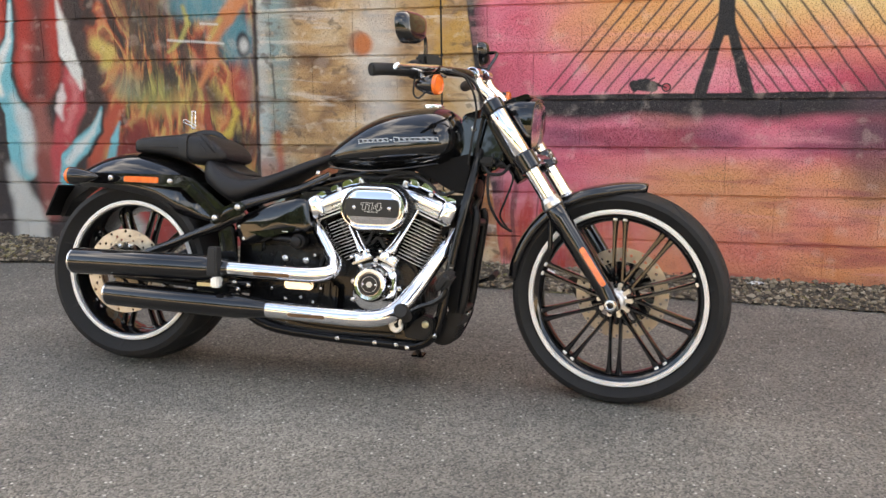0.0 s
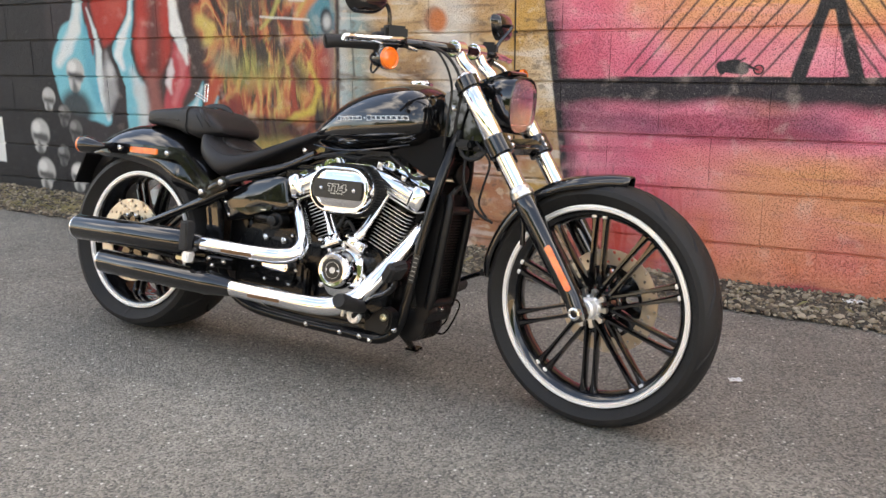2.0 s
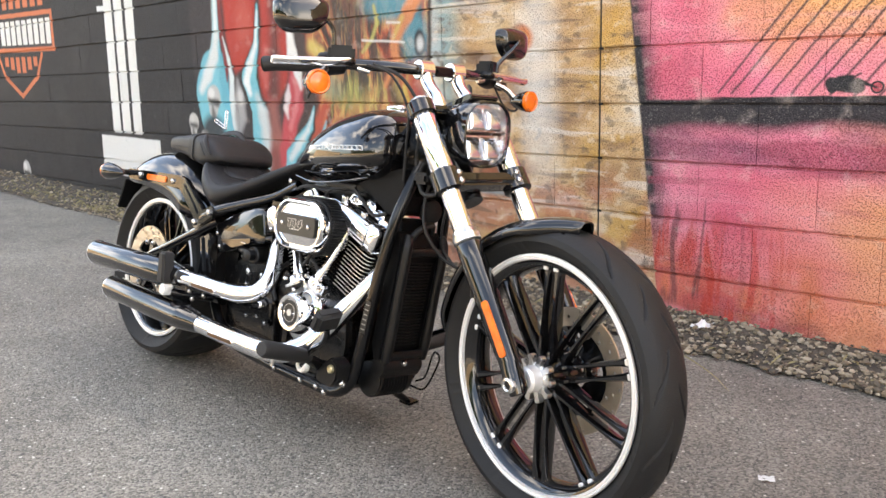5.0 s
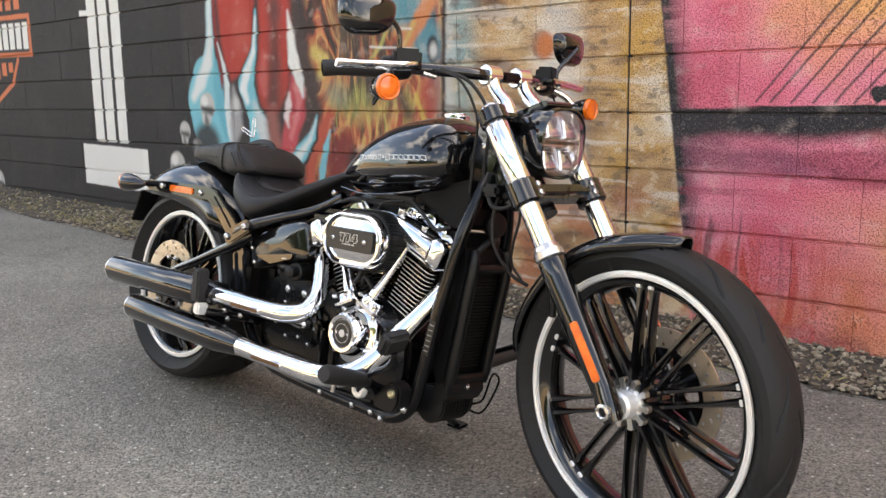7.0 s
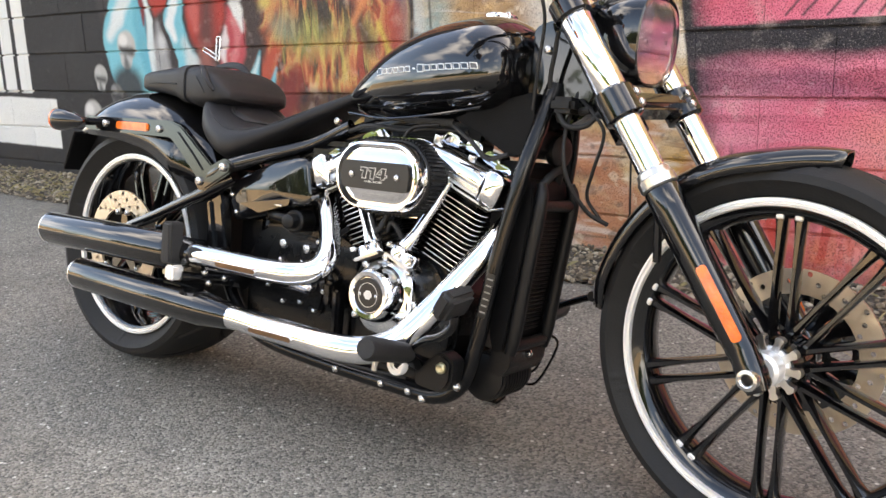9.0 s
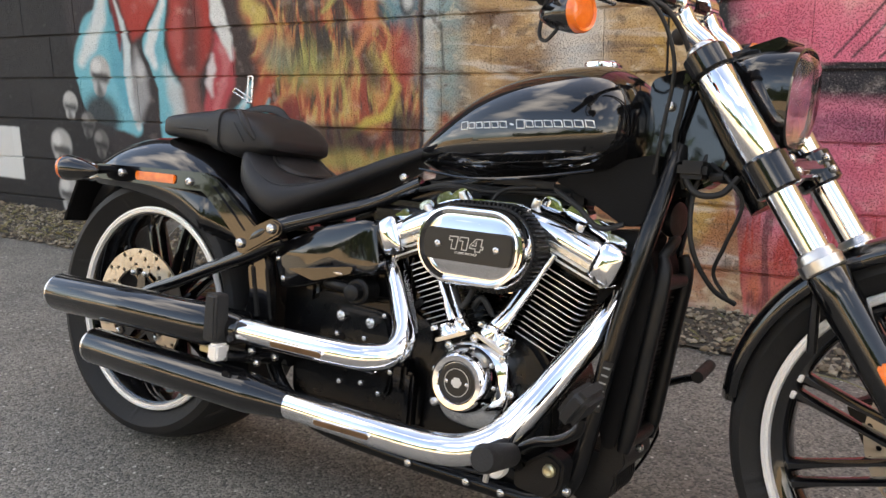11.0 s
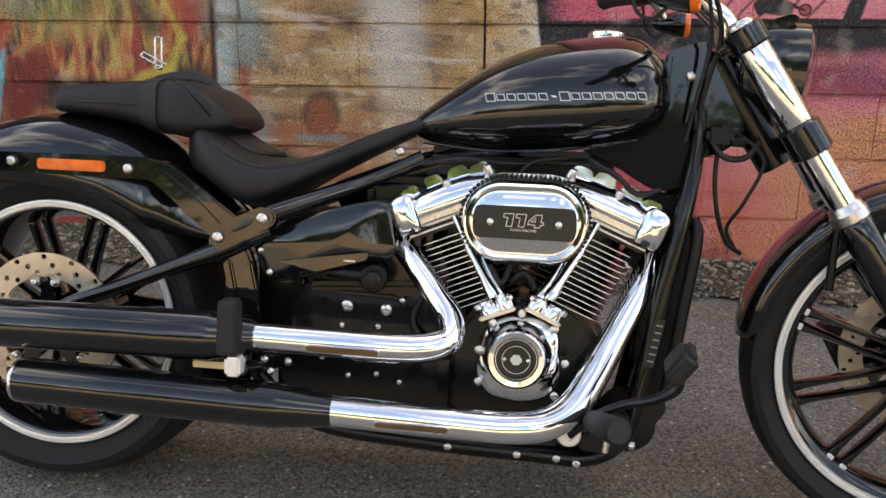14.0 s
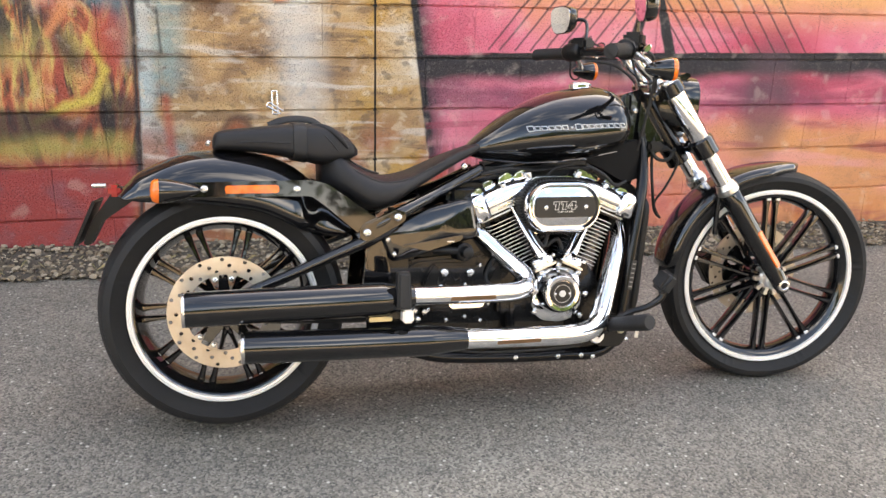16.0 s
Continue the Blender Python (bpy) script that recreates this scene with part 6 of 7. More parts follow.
part("neck_boss", turned([(0, 0.017), (0.006, 0.017), (0.009, 0.014), (0.009, 0.0)], 20), STEEL, necks, "round steel neck plug", toward((1.276, -0.022, 0.787), RIGHT))
part("coil_cover", slab(soften([(1.02, 0.715), (1.090, 0.745), (1.205, 0.775), (1.210, 0.66), (1.16, 0.645), (1.08, 0.690)], 0.01, 3), -0.072, 0.072, 0.008), MATTE, bike, "black panel under the tank")

part("wiring_clamp", block(0.05, 0.05, 0.03, 0.008, 2, (1.262, -0.050, 0.752)), PLASTIC, bike, "black wiring clamp at the steering head")
for q in ((1.225, -0.048, 0.735), (1.300, -0.042, 0.742)):
    part("cable_tie", tube([(q[0] - 0.012, q[1], q[2]), (q[0] + 0.012, q[1] - 0.006, q[2] + 0.004)], 0.008, 8, 1), GRIP, bike)

# -- oil cooler and regulator ahead of the frame --
cooler = part("oil_cooler", slab(soften([(1.162, 0.255), (1.186, 0.258), (1.224, 0.560), (1.210, 0.610), (1.190, 0.605), (1.150, 0.30)], 0.012, 3), -0.076, 0.076, 0.006), MATTE, bike, "black oil cooler shroud between the frame rails")
fin = None
for k in range(27):
    f = k / 26
    z, x = 0.300 + 0.225 * f, 1.190 + 0.029 * f
    if fin is None:
        fin = part("cooler_fin", block(0.012, 0.086, 0.0034, 0.0008, 1), PLASTIC, cooler, m=Matrix.Translation((x, 0.006, z))).data
    else:
        again("cooler_fin", fin, cooler, Matrix.Translation((x, 0.006, z)))
for y in (-0.062, 0.074):
    part("cooler_post", tube([(1.196, y, 0.255), (1.204, y, 0.30), (1.218, y, 0.42), (1.234, y, 0.56), (1.228, y * 0.9, 0.60)], [0.012, 0.015, 0.014, 0.014, 0.010], 12, 4), PLASTIC, cooler, "rounded black shroud side")
for z, x in ((0.272, 1.196), (0.556, 1.228)):
    part("cooler_bar", tube([(x, -0.066, z), (x + 0.004, -0.03, z), (x + 0.004, 0.04, z), (x, 0.078, z)], 0.013, 12, 4), PLASTIC, cooler, "rounded black shroud edge")
part("cooler_hose", tube([(1.205, -0.03, 0.575), (1.222, -0.02, 0.61), (1.222, 0.03, 0.63), (1.205, 0.05, 0.60)], 0.009, 10, 5), GRIP, cooler, "black rubber cooler hose")
part("horn", turned([(0.0, 0.030), (0.012, 0.034), (0.020, 0.032), (0.024, 0.020), (0.022, 0.0)], 24), PLASTIC, cooler, "round black horn", toward((1.205, 0.028, 0.665), (1, -0.2, 0)))
part("cooler_foot", slab(soften([(1.150, 0.215), (1.186, 0.205), (1.205, 0.235), (1.196, 0.272), (1.160, 0.272)], 0.008, 3), -0.070, 0.074, 0.005), PLASTIC, cooler, "black bracket under the cooler")
bolt((1.206, 0.0, 0.250), cooler, (1, 0, 0), 0.9)
# added black filler that hides the wall between the frame rails
part("rail_filler", slab(soften([(1.115, 0.500), (1.185, 0.500), (1.200, 0.640), (1.130, 0.640)], 0.012, 3), -0.055, 0.055, 0.006), MATTE, bike, "black filler panel added behind the frame rails")
reg = part("regulator", tube([(1.138, -0.062, 0.196), (1.138, -0.060, 0.196), (1.138, 0.060, 0.196), (1.138, 0.062, 0.196)], [0.040, 0.046, 0.046, 0.040], 24, 1), PLASTIC, bike, "finned black regulator low at the front")
fin = None
for k in range(10):
    bm_fin = turned([(-0.002, 0.0), (-0.002, 0.051), (0.002, 0.051), (0.002, 0.0)], 28)
    m = Matrix.Translation((1.138, -0.054 + 0.0105 * k, 0.196))
    if fin is None:
        fin = part("regulator_fin", bm_fin, PLASTIC, reg, m=m).data
    else:
        bm_fin.free()
        again("regulator_fin", fin, reg, m)
lab = part("warning_label", slab(soften([(-0.0085, -0.045), (0.0085, -0.045), (0.0085, 0.045), (-0.0085, 0.045)], 0.002, 2), -0.0178, -0.0168, 0.0002, 1), BLACK, bike, "black label with pale print on the frame tube", pose(1.163, -0.1055, 0.375, 0, 10, 0) @ pose(0, 0, 0, 0, 0, 12))
for k in range(6):
    part("print_line", block(0.012, 0.0006, 0.0028, 0), LABEL, lab, m=Matrix.Translation((0, -0.0181, -0.034 + 0.0135 * k)))


# -- engine --
case = part("crankcase", slab(soften([(0.80, 0.175), (1.04, 0.175), (1.085, 0.25), (1.075, 0.36), (1.02, 0.43), (0.86, 0.44), (0.79, 0.36)], 0.03, 4), -0.098, 0.098, 0.012), ENGINE_BLACK, bike, "black engine crankcase")
gear = part("gearbox", slab(soften([(0.455, 0.205), (0.80, 0.185), (0.82, 0.42), (0.74, 0.455), (0.50, 0.44), (0.45, 0.36)], 0.03, 4), -0.092, 0.115, 0.010), ENGINE_BLACK, bike, "black gearbox casing")
part("gearbox_cover", slab(soften([(0.535, 0.260), (0.715, 0.250), (0.735, 0.34), (0.70, 0.425), (0.56, 0.43), (0.53, 0.36)], 0.025, 4), -0.106, -0.09, 0.006), ENGINE_BLACK, gear, "black ribbed gearbox side cover")
for x, z in ((0.595, 0.404), (0.670, 0.401)):
    bolt((x, -0.108, z), gear, s=1.35)
for x, z in ((0.585, 0.365), (0.655, 0.367), (0.70, 0.42), (0.548, 0.30), (0.60, 0.268), (0.70, 0.262), (0.725, 0.31), (0.655, 0.275)):
    bolt((x, -0.108, z), gear, s=0.62)
part("chrome_plug", slab(stadium(0.655, 0.318, 0.105, 0.030, 8), -0.135, -0.105, 0.006), CHROME, gear, "small chrome cover under the exhaust")
part("clutch_rib", block(0.03, 0.05, 0.06, 0.008, 2, (0.76, -0.11, 0.31)), ENGINE_BLACK, gear)
part("clutch_arm", block(0.02, 0.03, 0.11, 0.006, 2, (0.785, -0.12, 0.27)), SATIN, gear)
part("primary_cover", slab(soften([(0.42, 0.235), (0.50, 0.17), (1.02, 0.18), (1.06, 0.28), (1.00, 0.40), (0.55, 0.42)], 0.06, 6), 0.098, 0.165, 0.015), GLOSS, bike, "black primary drive cover")

# cylinders: stacks of thin fins on a slanted barrel
SLANT = 22.5


def cylinder(sign, foot, n_fins, lab):
    """A finned barrel; sign is -1 for the one that slants back."""
    m = Matrix.Translation(foot) @ Euler((0, radians(sign * SLANT), 0)).to_matrix().to_4x4()
    barrel = part("cylinder", turned([(0.0, 0.060), (0.185, 0.060)], 32), ENGINE_BLACK, bike, lab, m)
    barrel.data.transform(Euler((radians(90), 0, 0)).to_matrix().to_4x4())
    fin = None
    for k in range(n_fins):
        z = 0.022 + 0.0112 * k
        grow = 0.004 * k / n_fins
        if fin is None:
            plate = slab(soften([(-0.078, -0.088), (0.078, -0.088), (0.078, 0.088), (-0.016 * sign, 0.088), (-0.078, 0.088)], 0.022, 4), -0.0009, 0.0009, 0.0)
            plate.transform(Euler((radians(90), 0, 0)).to_matrix().to_4x4())
            plate.normal_update()
            for f in plate.faces:                           # bright machined edges on the outer corner
                c = f.calc_center_median()
                if abs(f.normal.z) < 0.5 and c.y < -0.03 and c.x * sign > -0.014:
                    f.material_index = 1
            fin = part("cooling_fin", plate, (ENGINE_BLACK, ALLOY), barrel, "black fin with a bright machined edge", Matrix.Translation((0, 0, z))).data
        else:
            again("cooling_fin", fin, barrel, Matrix.Translation((0, 0, z)) @ Matrix.Diagonal((1 + grow * 4, 1, 1, 1)), "black fin with a bright machined edge")
    return m


FOOT_R, FOOT_F = Vector((0.862, 0.0, 0.408)), Vector((0.986, 0.0, 0.408))
MR = cylinder(-1, FOOT_R, 13, "rear finned black cylinder")
MF = cylinder(1, FOOT_F, 13, "front finned black cylinder")

for sign, M, lab in ((-1, MR, "rear"), (1, MF, "front")):
    # in the cylinder's own axes: x across, z along the bore
    lower = part("cylinder_head", slab(soften([(-0.090, 0.172), (0.090, 0.172), (0.096, 0.205), (-0.096, 0.205)], 0.006, 3), -0.098, 0.085, 0.004), ENGINE_BLACK, bike, "black cylinder head", M)
    for k in range(2):
        part("head_fin", block(0.185, 0.19, 0.004, 0.001, 1, (0, -0.006, 0.180 + 0.012 * k)), ALLOY, lower, "bright head fin")
    rings = []
    for f, low, high in ((-1.0, 0.212, 0.226), (-0.985, 0.208, 0.236), (-0.93, 0.206, 0.246), (-0.80, 0.206, 0.251), (-0.40, 0.206, 0.256), (0.0, 0.206, 0.2575), (0.40, 0.206, 0.256), (0.80, 0.206, 0.250), (0.93, 0.206, 0.244), (0.985, 0.208, 0.234), (1.0, 0.212, 0.226)):
        k = 1 - 0.10 * abs(f) ** 6
        sec = [(-0.104 * k, low), (-0.116 * k, low + 0.004), (-0.118 * k, low + 0.010)]
        for q in range(1, 9):                               # a broad rounded shoulder towards the rider's right
            a = math.pi / 2 * q / 8
            sec.append((-0.118 * k + 0.052 * (1 - math.cos(a)), low + 0.010 + (high - low - 0.010) * math.sin(a)))
        sec += [(0.060, high), (0.085, low + 0.02), (0.088, low)]
        rings.append([(0.103 * f, y, z) for y, z in sec])
    box = part("rocker_cover", grid(rings), CHROME, bike, "chrome rocker cover", M)
    cap_end = pillow(soften([(0.064, 0.186), (0.106, 0.186), (0.110, 0.200), (0.109, 0.244), (0.098, 0.257), (0.070, 0.259), (0.060, 0.248), (0.060, 0.200)], 0.010, 4), -0.062, -0.117, 0.011)
    if sign < 0:
        bmesh.ops.scale(cap_end, vec=(-1, 1, 1), verts=cap_end.verts)
    part("rocker_end", cap_end, CHROME, box, "angular chrome end of the rocker cover")
    part("head_line", block(0.150, 0.004, 0.0030, 0.0008, 1, (-0.02 * sign, -0.1005, 0.190)), ALLOY, box, "bright head edge")
    part("rocker_skirt", slab(soften([(-0.101, 0.196), (0.101, 0.196), (0.103, 0.208), (-0.103, 0.208)], 0.004, 2), -0.108, 0.088, 0.002), STEEL, box)
    for x, y, h in ((-0.068, -0.052, 0.254), (-0.024, -0.030, 0.260), (0.030, -0.040, 0.260), (0.072, -0.055, 0.252)):
        part("rocker_boss", slab(soften([(-0.027, -0.012), (0.027, -0.012), (0.015, 0.013), (0.009, 0.016), (-0.012, 0.015), (-0.019, 0.010)], 0.004, 2), -0.024, 0.022, 0.005, 2), CHROME, box, "angular chrome boss", Matrix.Translation((x, y, h)))
    for x in (-0.088, 0.006, 0.088):
        part("rocker_bolt", turned([(-0.012, 0.0085), (0.005, 0.0085), (0.007, 0.007), (0.007, 0.0)], 12), STEEL, box, "steel rocker bolt", toward((x, -0.094, 0.252), (0, -0.25, 1)))
    part("spark_plug", tube([(sign * 0.075, -0.10, 0.19), (sign * 0.085, -0.12, 0.193)], 0.009, 10, 1), GRIP, box)

# pushrod tubes and tappet blocks
for a, b in (((0.790, -0.110, 0.585), (0.872, -0.130, 0.442)), ((0.815, -0.104, 0.575), (0.884, -0.122, 0.442)), ((1.052, -0.112, 0.585), (0.972, -0.132, 0.445)), ((1.020, -0.104, 0.570), (0.958, -0.122, 0.445))):
    A, Bv = Vector(a), Vector(b)
    pts = [A, A.lerp(Bv, 0.33), A.lerp(Bv, 0.35), A.lerp(Bv, 0.78), A.lerp(Bv, 0.80), A.lerp(Bv, 0.86), A.lerp(Bv, 0.88), Bv]
    part("pushrod_tube", tube([tuple(p) for p in pts], [0.0068, 0.0068, 0.0088, 0.0088, 0.0108, 0.0108, 0.0125, 0.014], 16, 1), CHROME, bike, "chrome pushrod tube")
for cx, tilt in ((0.876, -22), (0.968, 24)):
    tap = part("tappet_block", joined(tube([(-0.017, 0, -0.014), (-0.017, 0, 0.006), (-0.017, 0, 0.012)], [0.0185, 0.0175, 0.013], 20, 1), tube([(0.017, 0, -0.014), (0.017, 0, 0.006), (0.017, 0, 0.012)], [0.0185, 0.0175, 0.013], 20, 1)), CHROME, bike, "chrome tappet block", pose(cx, -0.130, 0.428, 0, tilt, 0))
    part("tappet_flange", block(0.072, 0.054, 0.007, 0.003, 2, (0, 0, -0.014)), STEEL, tap)
    for x in (-0.03, 0.03):
        bolt((x, -0.024, 0.008), tap, (0, 0, 1), 0.85)

# cam cover with its round timer plate
cam_cover = part("cam_cover", pillow(soften([(0.842, 0.30), (0.862, 0.392), (0.905, 0.412), (0.955, 0.410), (0.995, 0.385), (1.002, 0.300), (0.982, 0.262), (0.935, 0.246), (0.868, 0.256)], 0.03, 6), -0.095, -0.136, 0.022), CHROME, bike, "chrome cam cover on the engine side")
part("timer_ring", turned([(0.145, 0.064), (0.158, 0.062), (0.170, 0.057), (0.183, 0.053), (0.187, 0.049), (0.186, 0.040), (0.182, 0.037), (0.182, 0.0)], 56), CHROME, cam_cover, "round chrome timer cover", toward((0.920, 0, 0.341), RIGHT))
part("timer_plate", turned([(0.180, 0.0365), (0.1845, 0.036), (0.1850, 0.030), (0.1842, 0.029), (0.1842, 0.0)], 48), BLACK, cam_cover, "black timer plate", toward((0.920, 0, 0.341), RIGHT))
part("timer_line", turned([(0.1845, 0.0255), (0.1852, 0.0255), (0.1852, 0.0245), (0.1845, 0.0245)], 48, True), SILVER, cam_cover, m=toward((0.920, 0, 0.341), RIGHT))
part("timer_badge", slab(soften([(-0.010, -0.004), (0.010, -0.004), (0.010, 0.004), (-0.010, 0.004)], 0.001, 2), -0.1862, -0.184, 0.0003, 1), SILVER, cam_cover, "plain silver badge shape", Matrix.Translation((0.920, 0, 0.341)))
part("timer_badge", slab(soften([(-0.006, -0.009), (0.006, -0.009), (0.008, 0.0), (0.006, 0.009), (-0.006, 0.009), (-0.008, 0.0)], 0.002, 2), -0.1858, -0.184, 0.0003, 1), SILVER, cam_cover, "plain silver badge shape", Matrix.Translation((0.920, 0, 0.341)))
for s in (-1, 1):
    bolt((0.920 + s * 0.021, -0.1835, 0.341), cam_cover, s=0.45)
for x, z in ((0.852, 0.285), (0.872, 0.397), (0.925, 0.418), (0.985, 0.392), (1.008, 0.33), (0.850, 0.345), (0.992, 0.268)):
    bolt((x, -0.140, z), cam_cover, s=0.95)

# air cleaner
AX, AZ = 0.921, 0.586
air = part("air_filter", slab(stadium(AX, AZ, 0.226, 0.150, 22), -0.158, -0.098, 0.006), GRIP, bike, "oval air cleaner with black pleats and a chrome cover")
part("filter_back", slab(stadium(AX, AZ, 0.242, 0.165, 22), -0.103, -0.096, 0.002), CHROME, air, "thin chrome back ring")
part("filter_rim", slab(stadium(AX, AZ, 0.226, 0.150, 22), -0.163, -0.155, 0.003), GRIP, air)
pleat = None
outline = stadium(AX, AZ, 0.228, 0.152, 22)
walk_len = [0.0]
for a, b in zip(outline, outline[1:] + outline[:1]):
    walk_len.append(walk_len[-1] + math.hypot(b[0] - a[0], b[1] - a[1]))
closed = outline + outline[:1]
for k in range(72):
    s = walk_len[-1] * k / 72
    x, z = np.interp(s, walk_len, [p[0] for p in closed]), np.interp(s, walk_len, [p[1] for p in closed])
    x2, z2 = np.interp(s + 0.001, walk_len, [p[0] for p in closed]), np.interp(s + 0.001, walk_len, [p[1] for p in closed])
    m = Matrix.Translation((x, -0.130, z)) @ Euler((0, -math.atan2(z2 - z, x2 - x), 0)).to_matrix().to_4x4()
    if pleat is None:
        pleat = part("pleat", block(0.0045, 0.046, 0.009, 0.001, 1), PLASTIC, air, m=m).data
    else:
        again("pleat", pleat, air, m)


def dish(w, h, y):
    return [(x, y, z) for x, z in stadium(AX, AZ, w, h, 22)]


part("chrome_cover", grid([dish(0.214, 0.136, -0.150), dish(0.222, 0.144, -0.158), dish(0.224, 0.146, -0.168), dish(0.220, 0.142, -0.182), dish(0.212, 0.134, -0.190), dish(0.204, 0.126, -0.1905), dish(0.198, 0.120, -0.186),
                           dish(0.190, 0.112, -0.1815), *[[(AX + (x - AX) * f, -0.1815 - 0.011 * (1 - ((z - AZ) * f / 0.054) ** 2) * (1 - f ** 8), AZ + (z - AZ) * f) for x, z in stadium(AX, AZ, 0.186, 0.108, 22)]
                           for f in (1.0, 0.96, 0.9, 0.8, 0.65, 0.5, 0.3, 0.1)]]), CHROME, air, "polished oval chrome cover")
part("cover_plate", slab(soften([(AX - 0.086, AZ - 0.0285), (AX + 0.086, AZ - 0.0285), (AX + 0.091, AZ), (AX + 0.086, AZ + 0.0285), (AX - 0.086, AZ + 0.0285), (AX - 0.091, AZ)], 0.011, 4), -0.1945, -0.178, 0.002), BLACK, air, "satin black plate on the cover")
for s in (-1, 1):
    bolt((AX + s * 0.059, -0.194, AZ), air, s=0.75)
FACE = Euler((radians(90), 0, 0)).to_matrix().to_4x4()
ONE_SHAPE = [(0.0, 0.66), (0.0, 1.0), (0.78, 1.0), (0.78, 0.0), (0.30, 0.0), (0.30, 0.66)]
FOUR_SHAPE = [(0.0, 0.20), (0.0, 0.48), (0.44, 1.0), (0.98, 1.0), (0.98, 0.46), (1.18, 0.46), (1.18, 0.20), (0.98, 0.20), (0.98, 0.0), (0.50, 0.0), (0.50, 0.20)]
FOUR_EYE = [(0.26, 0.46), (0.52, 0.46), (0.52, 0.78)]
TALL = 0.0235


def digit(shape, at, lift, mat, edge, label=""):
    """One slanting figure of the engine size, raised from the cover plate."""
    pts = inset([(at + TALL * (x + 0.16 * z), AZ - 0.0075 + TALL * z) for x, z in shape], edge)
    part("numeral", slab(pts, -0.1935, -0.1945 - lift, 0), mat, air, label)


for shape, at in ((ONE_SHAPE, AX - 0.0395), (ONE_SHAPE, AX - 0.0180), (FOUR_SHAPE, AX + 0.0045)):
    digit(shape, at, 0.0005, SILVER, 0.0, "silver outlined figure of the engine size")
    digit(shape, at, 0.0009, BLACK, 0.0014)
digit(FOUR_EYE, AX + 0.0045, 0.0013, SILVER, -0.0010)
digit(FOUR_EYE, AX + 0.0045, 0.0017, BLACK, 0.0003)
lettering("caption", "CUBIC INCHES", 0.0058, SILVER, air, Matrix.Translation((AX - 0.001, -0.1948, AZ - 0.0128)) @ FACE @ Matrix.Diagonal((1.28, 1.0, 1, 1)), 0.0003)


# -- exhaust --
UP = [(0.690, -0.078, 0.522), (0.728, -0.108, 0.482), (0.770, -0.146, 0.438), (0.800, -0.182, 0.404), (0.800, -0.216, 0.376), (0.765, -0.243, 0.366), (0.70, -0.256, 0.365), (0.58, -0.262, 0.367), (0.458, -0.264, 0.369)]
LO = [(1.158, -0.040, 0.520), (1.135, -0.080, 0.462), (1.098, -0.122, 0.392), (1.062, -0.162, 0.325), (1.028, -0.200, 0.275), (0.985, -0.234, 0.247), (0.92, -0.256, 0.240), (0.80, -0.265, 0.243), (0.598, -0.268, 0.249)]
up_pipe = part("exhaust_pipe", tube(UP, [0.0225, 0.0235, 0.024, 0.0245, 0.025, 0.025, 0.0245, 0.0245, 0.0245], 28, 8), CHROME, bike, "upper chrome exhaust pipe")
lo_pipe = part("exhaust_pipe", tube(LO, [0.0235, 0.0255, 0.0265, 0.0275, 0.028, 0.028, 0.0275, 0.0270, 0.0270], 28, 8), CHROME, bike, "lower chrome exhaust pipe")
for pipe, x0, x1, y, z, r in ((up_pipe, 0.565, 0.690, -0.2615, 0.3665, 0.0245), (lo_pipe, 0.690, 0.815, -0.2665, 0.2455, 0.0270)):
    cx, h = (x0 + x1) / 2, (x1 - x0) / 2
    for name, grow, lift, mat, lab in (("slot_edge", 0.0020, 0.0010, CHROME, ""), ("shield_slot", 0.0, 0.0016, BRONZE, "bronze-tinted slot in the heat shield")):
        bm = slab(stadium(0, 0, 2 * h + 2 * grow, 0.011 + 2 * grow, 8), -r - lift, -r + 0.005, 0.0006, 1)
        part(name, bm, mat, pipe, lab, pose(cx, y, z, 14, 0, 0))
up_muf = part("muffler", tube([(0.472, -0.264, 0.368), (0.468, -0.264, 0.368), (0.440, -0.266, 0.367), (0.398, -0.268, 0.366), (0.392, -0.268, 0.366), (0.10, -0.270, 0.364), (-0.088, -0.271, 0.362), (-0.096, -0.271, 0.362)],
                              [0.028, 0.0285, 0.034, 0.0405, 0.0430, 0.0435, 0.0435, 0.0425], 36, 1), GLOSS, bike, "upper gloss black muffler")
lo_muf = part("muffler", tube([(0.612, -0.268, 0.249), (0.606, -0.268, 0.249), (0.520, -0.270, 0.251), (0.512, -0.270, 0.251), (0.25, -0.271, 0.256), (0.048, -0.272, 0.261), (0.040, -0.272, 0.261)],
                              [0.0275, 0.029, 0.0385, 0.0400, 0.0405, 0.0405, 0.0395], 36, 1), GLOSS, bike, "lower gloss black muffler")
for muf, x, y, z, r in ((up_muf, -0.096, -0.271, 0.362, 0.0425), (lo_muf, 0.040, -0.272, 0.261, 0.0395)):
    part("muffler_end", turned([(0.0, r), (0.004, r + 0.0005), (0.007, r - 0.001), (0.0075, r - 0.004), (0.004, r - 0.006), (-0.02, r - 0.007)], 36), STEEL, muf, "bright muffler end ring", toward((x, y, z), (-1, 0, 0)))
    # a near-black disc closes the mouth and paints its inner shade
    part("muffler_bore_shade", turned([(0.0, r - 0.008), (0.0035, r - 0.007), (0.0035, 0.0)], 28), HOLE_SHADE, muf, "near-black disc painted as shade in the muffler mouth", toward((x, y, z), (-1, 0, 0)))
part("muffler_hanger", block(0.09, 0.012, 0.16, 0.004, 2, (0.40, -0.215, 0.315)), SATIN, bike, "black muffler hanger")
part("hanger_plate", block(0.060, 0.006, 0.012, 0.002, 2, (0.385, -0.262, 0.312)), BRASS, bike, "zinc-plated hanger tab")
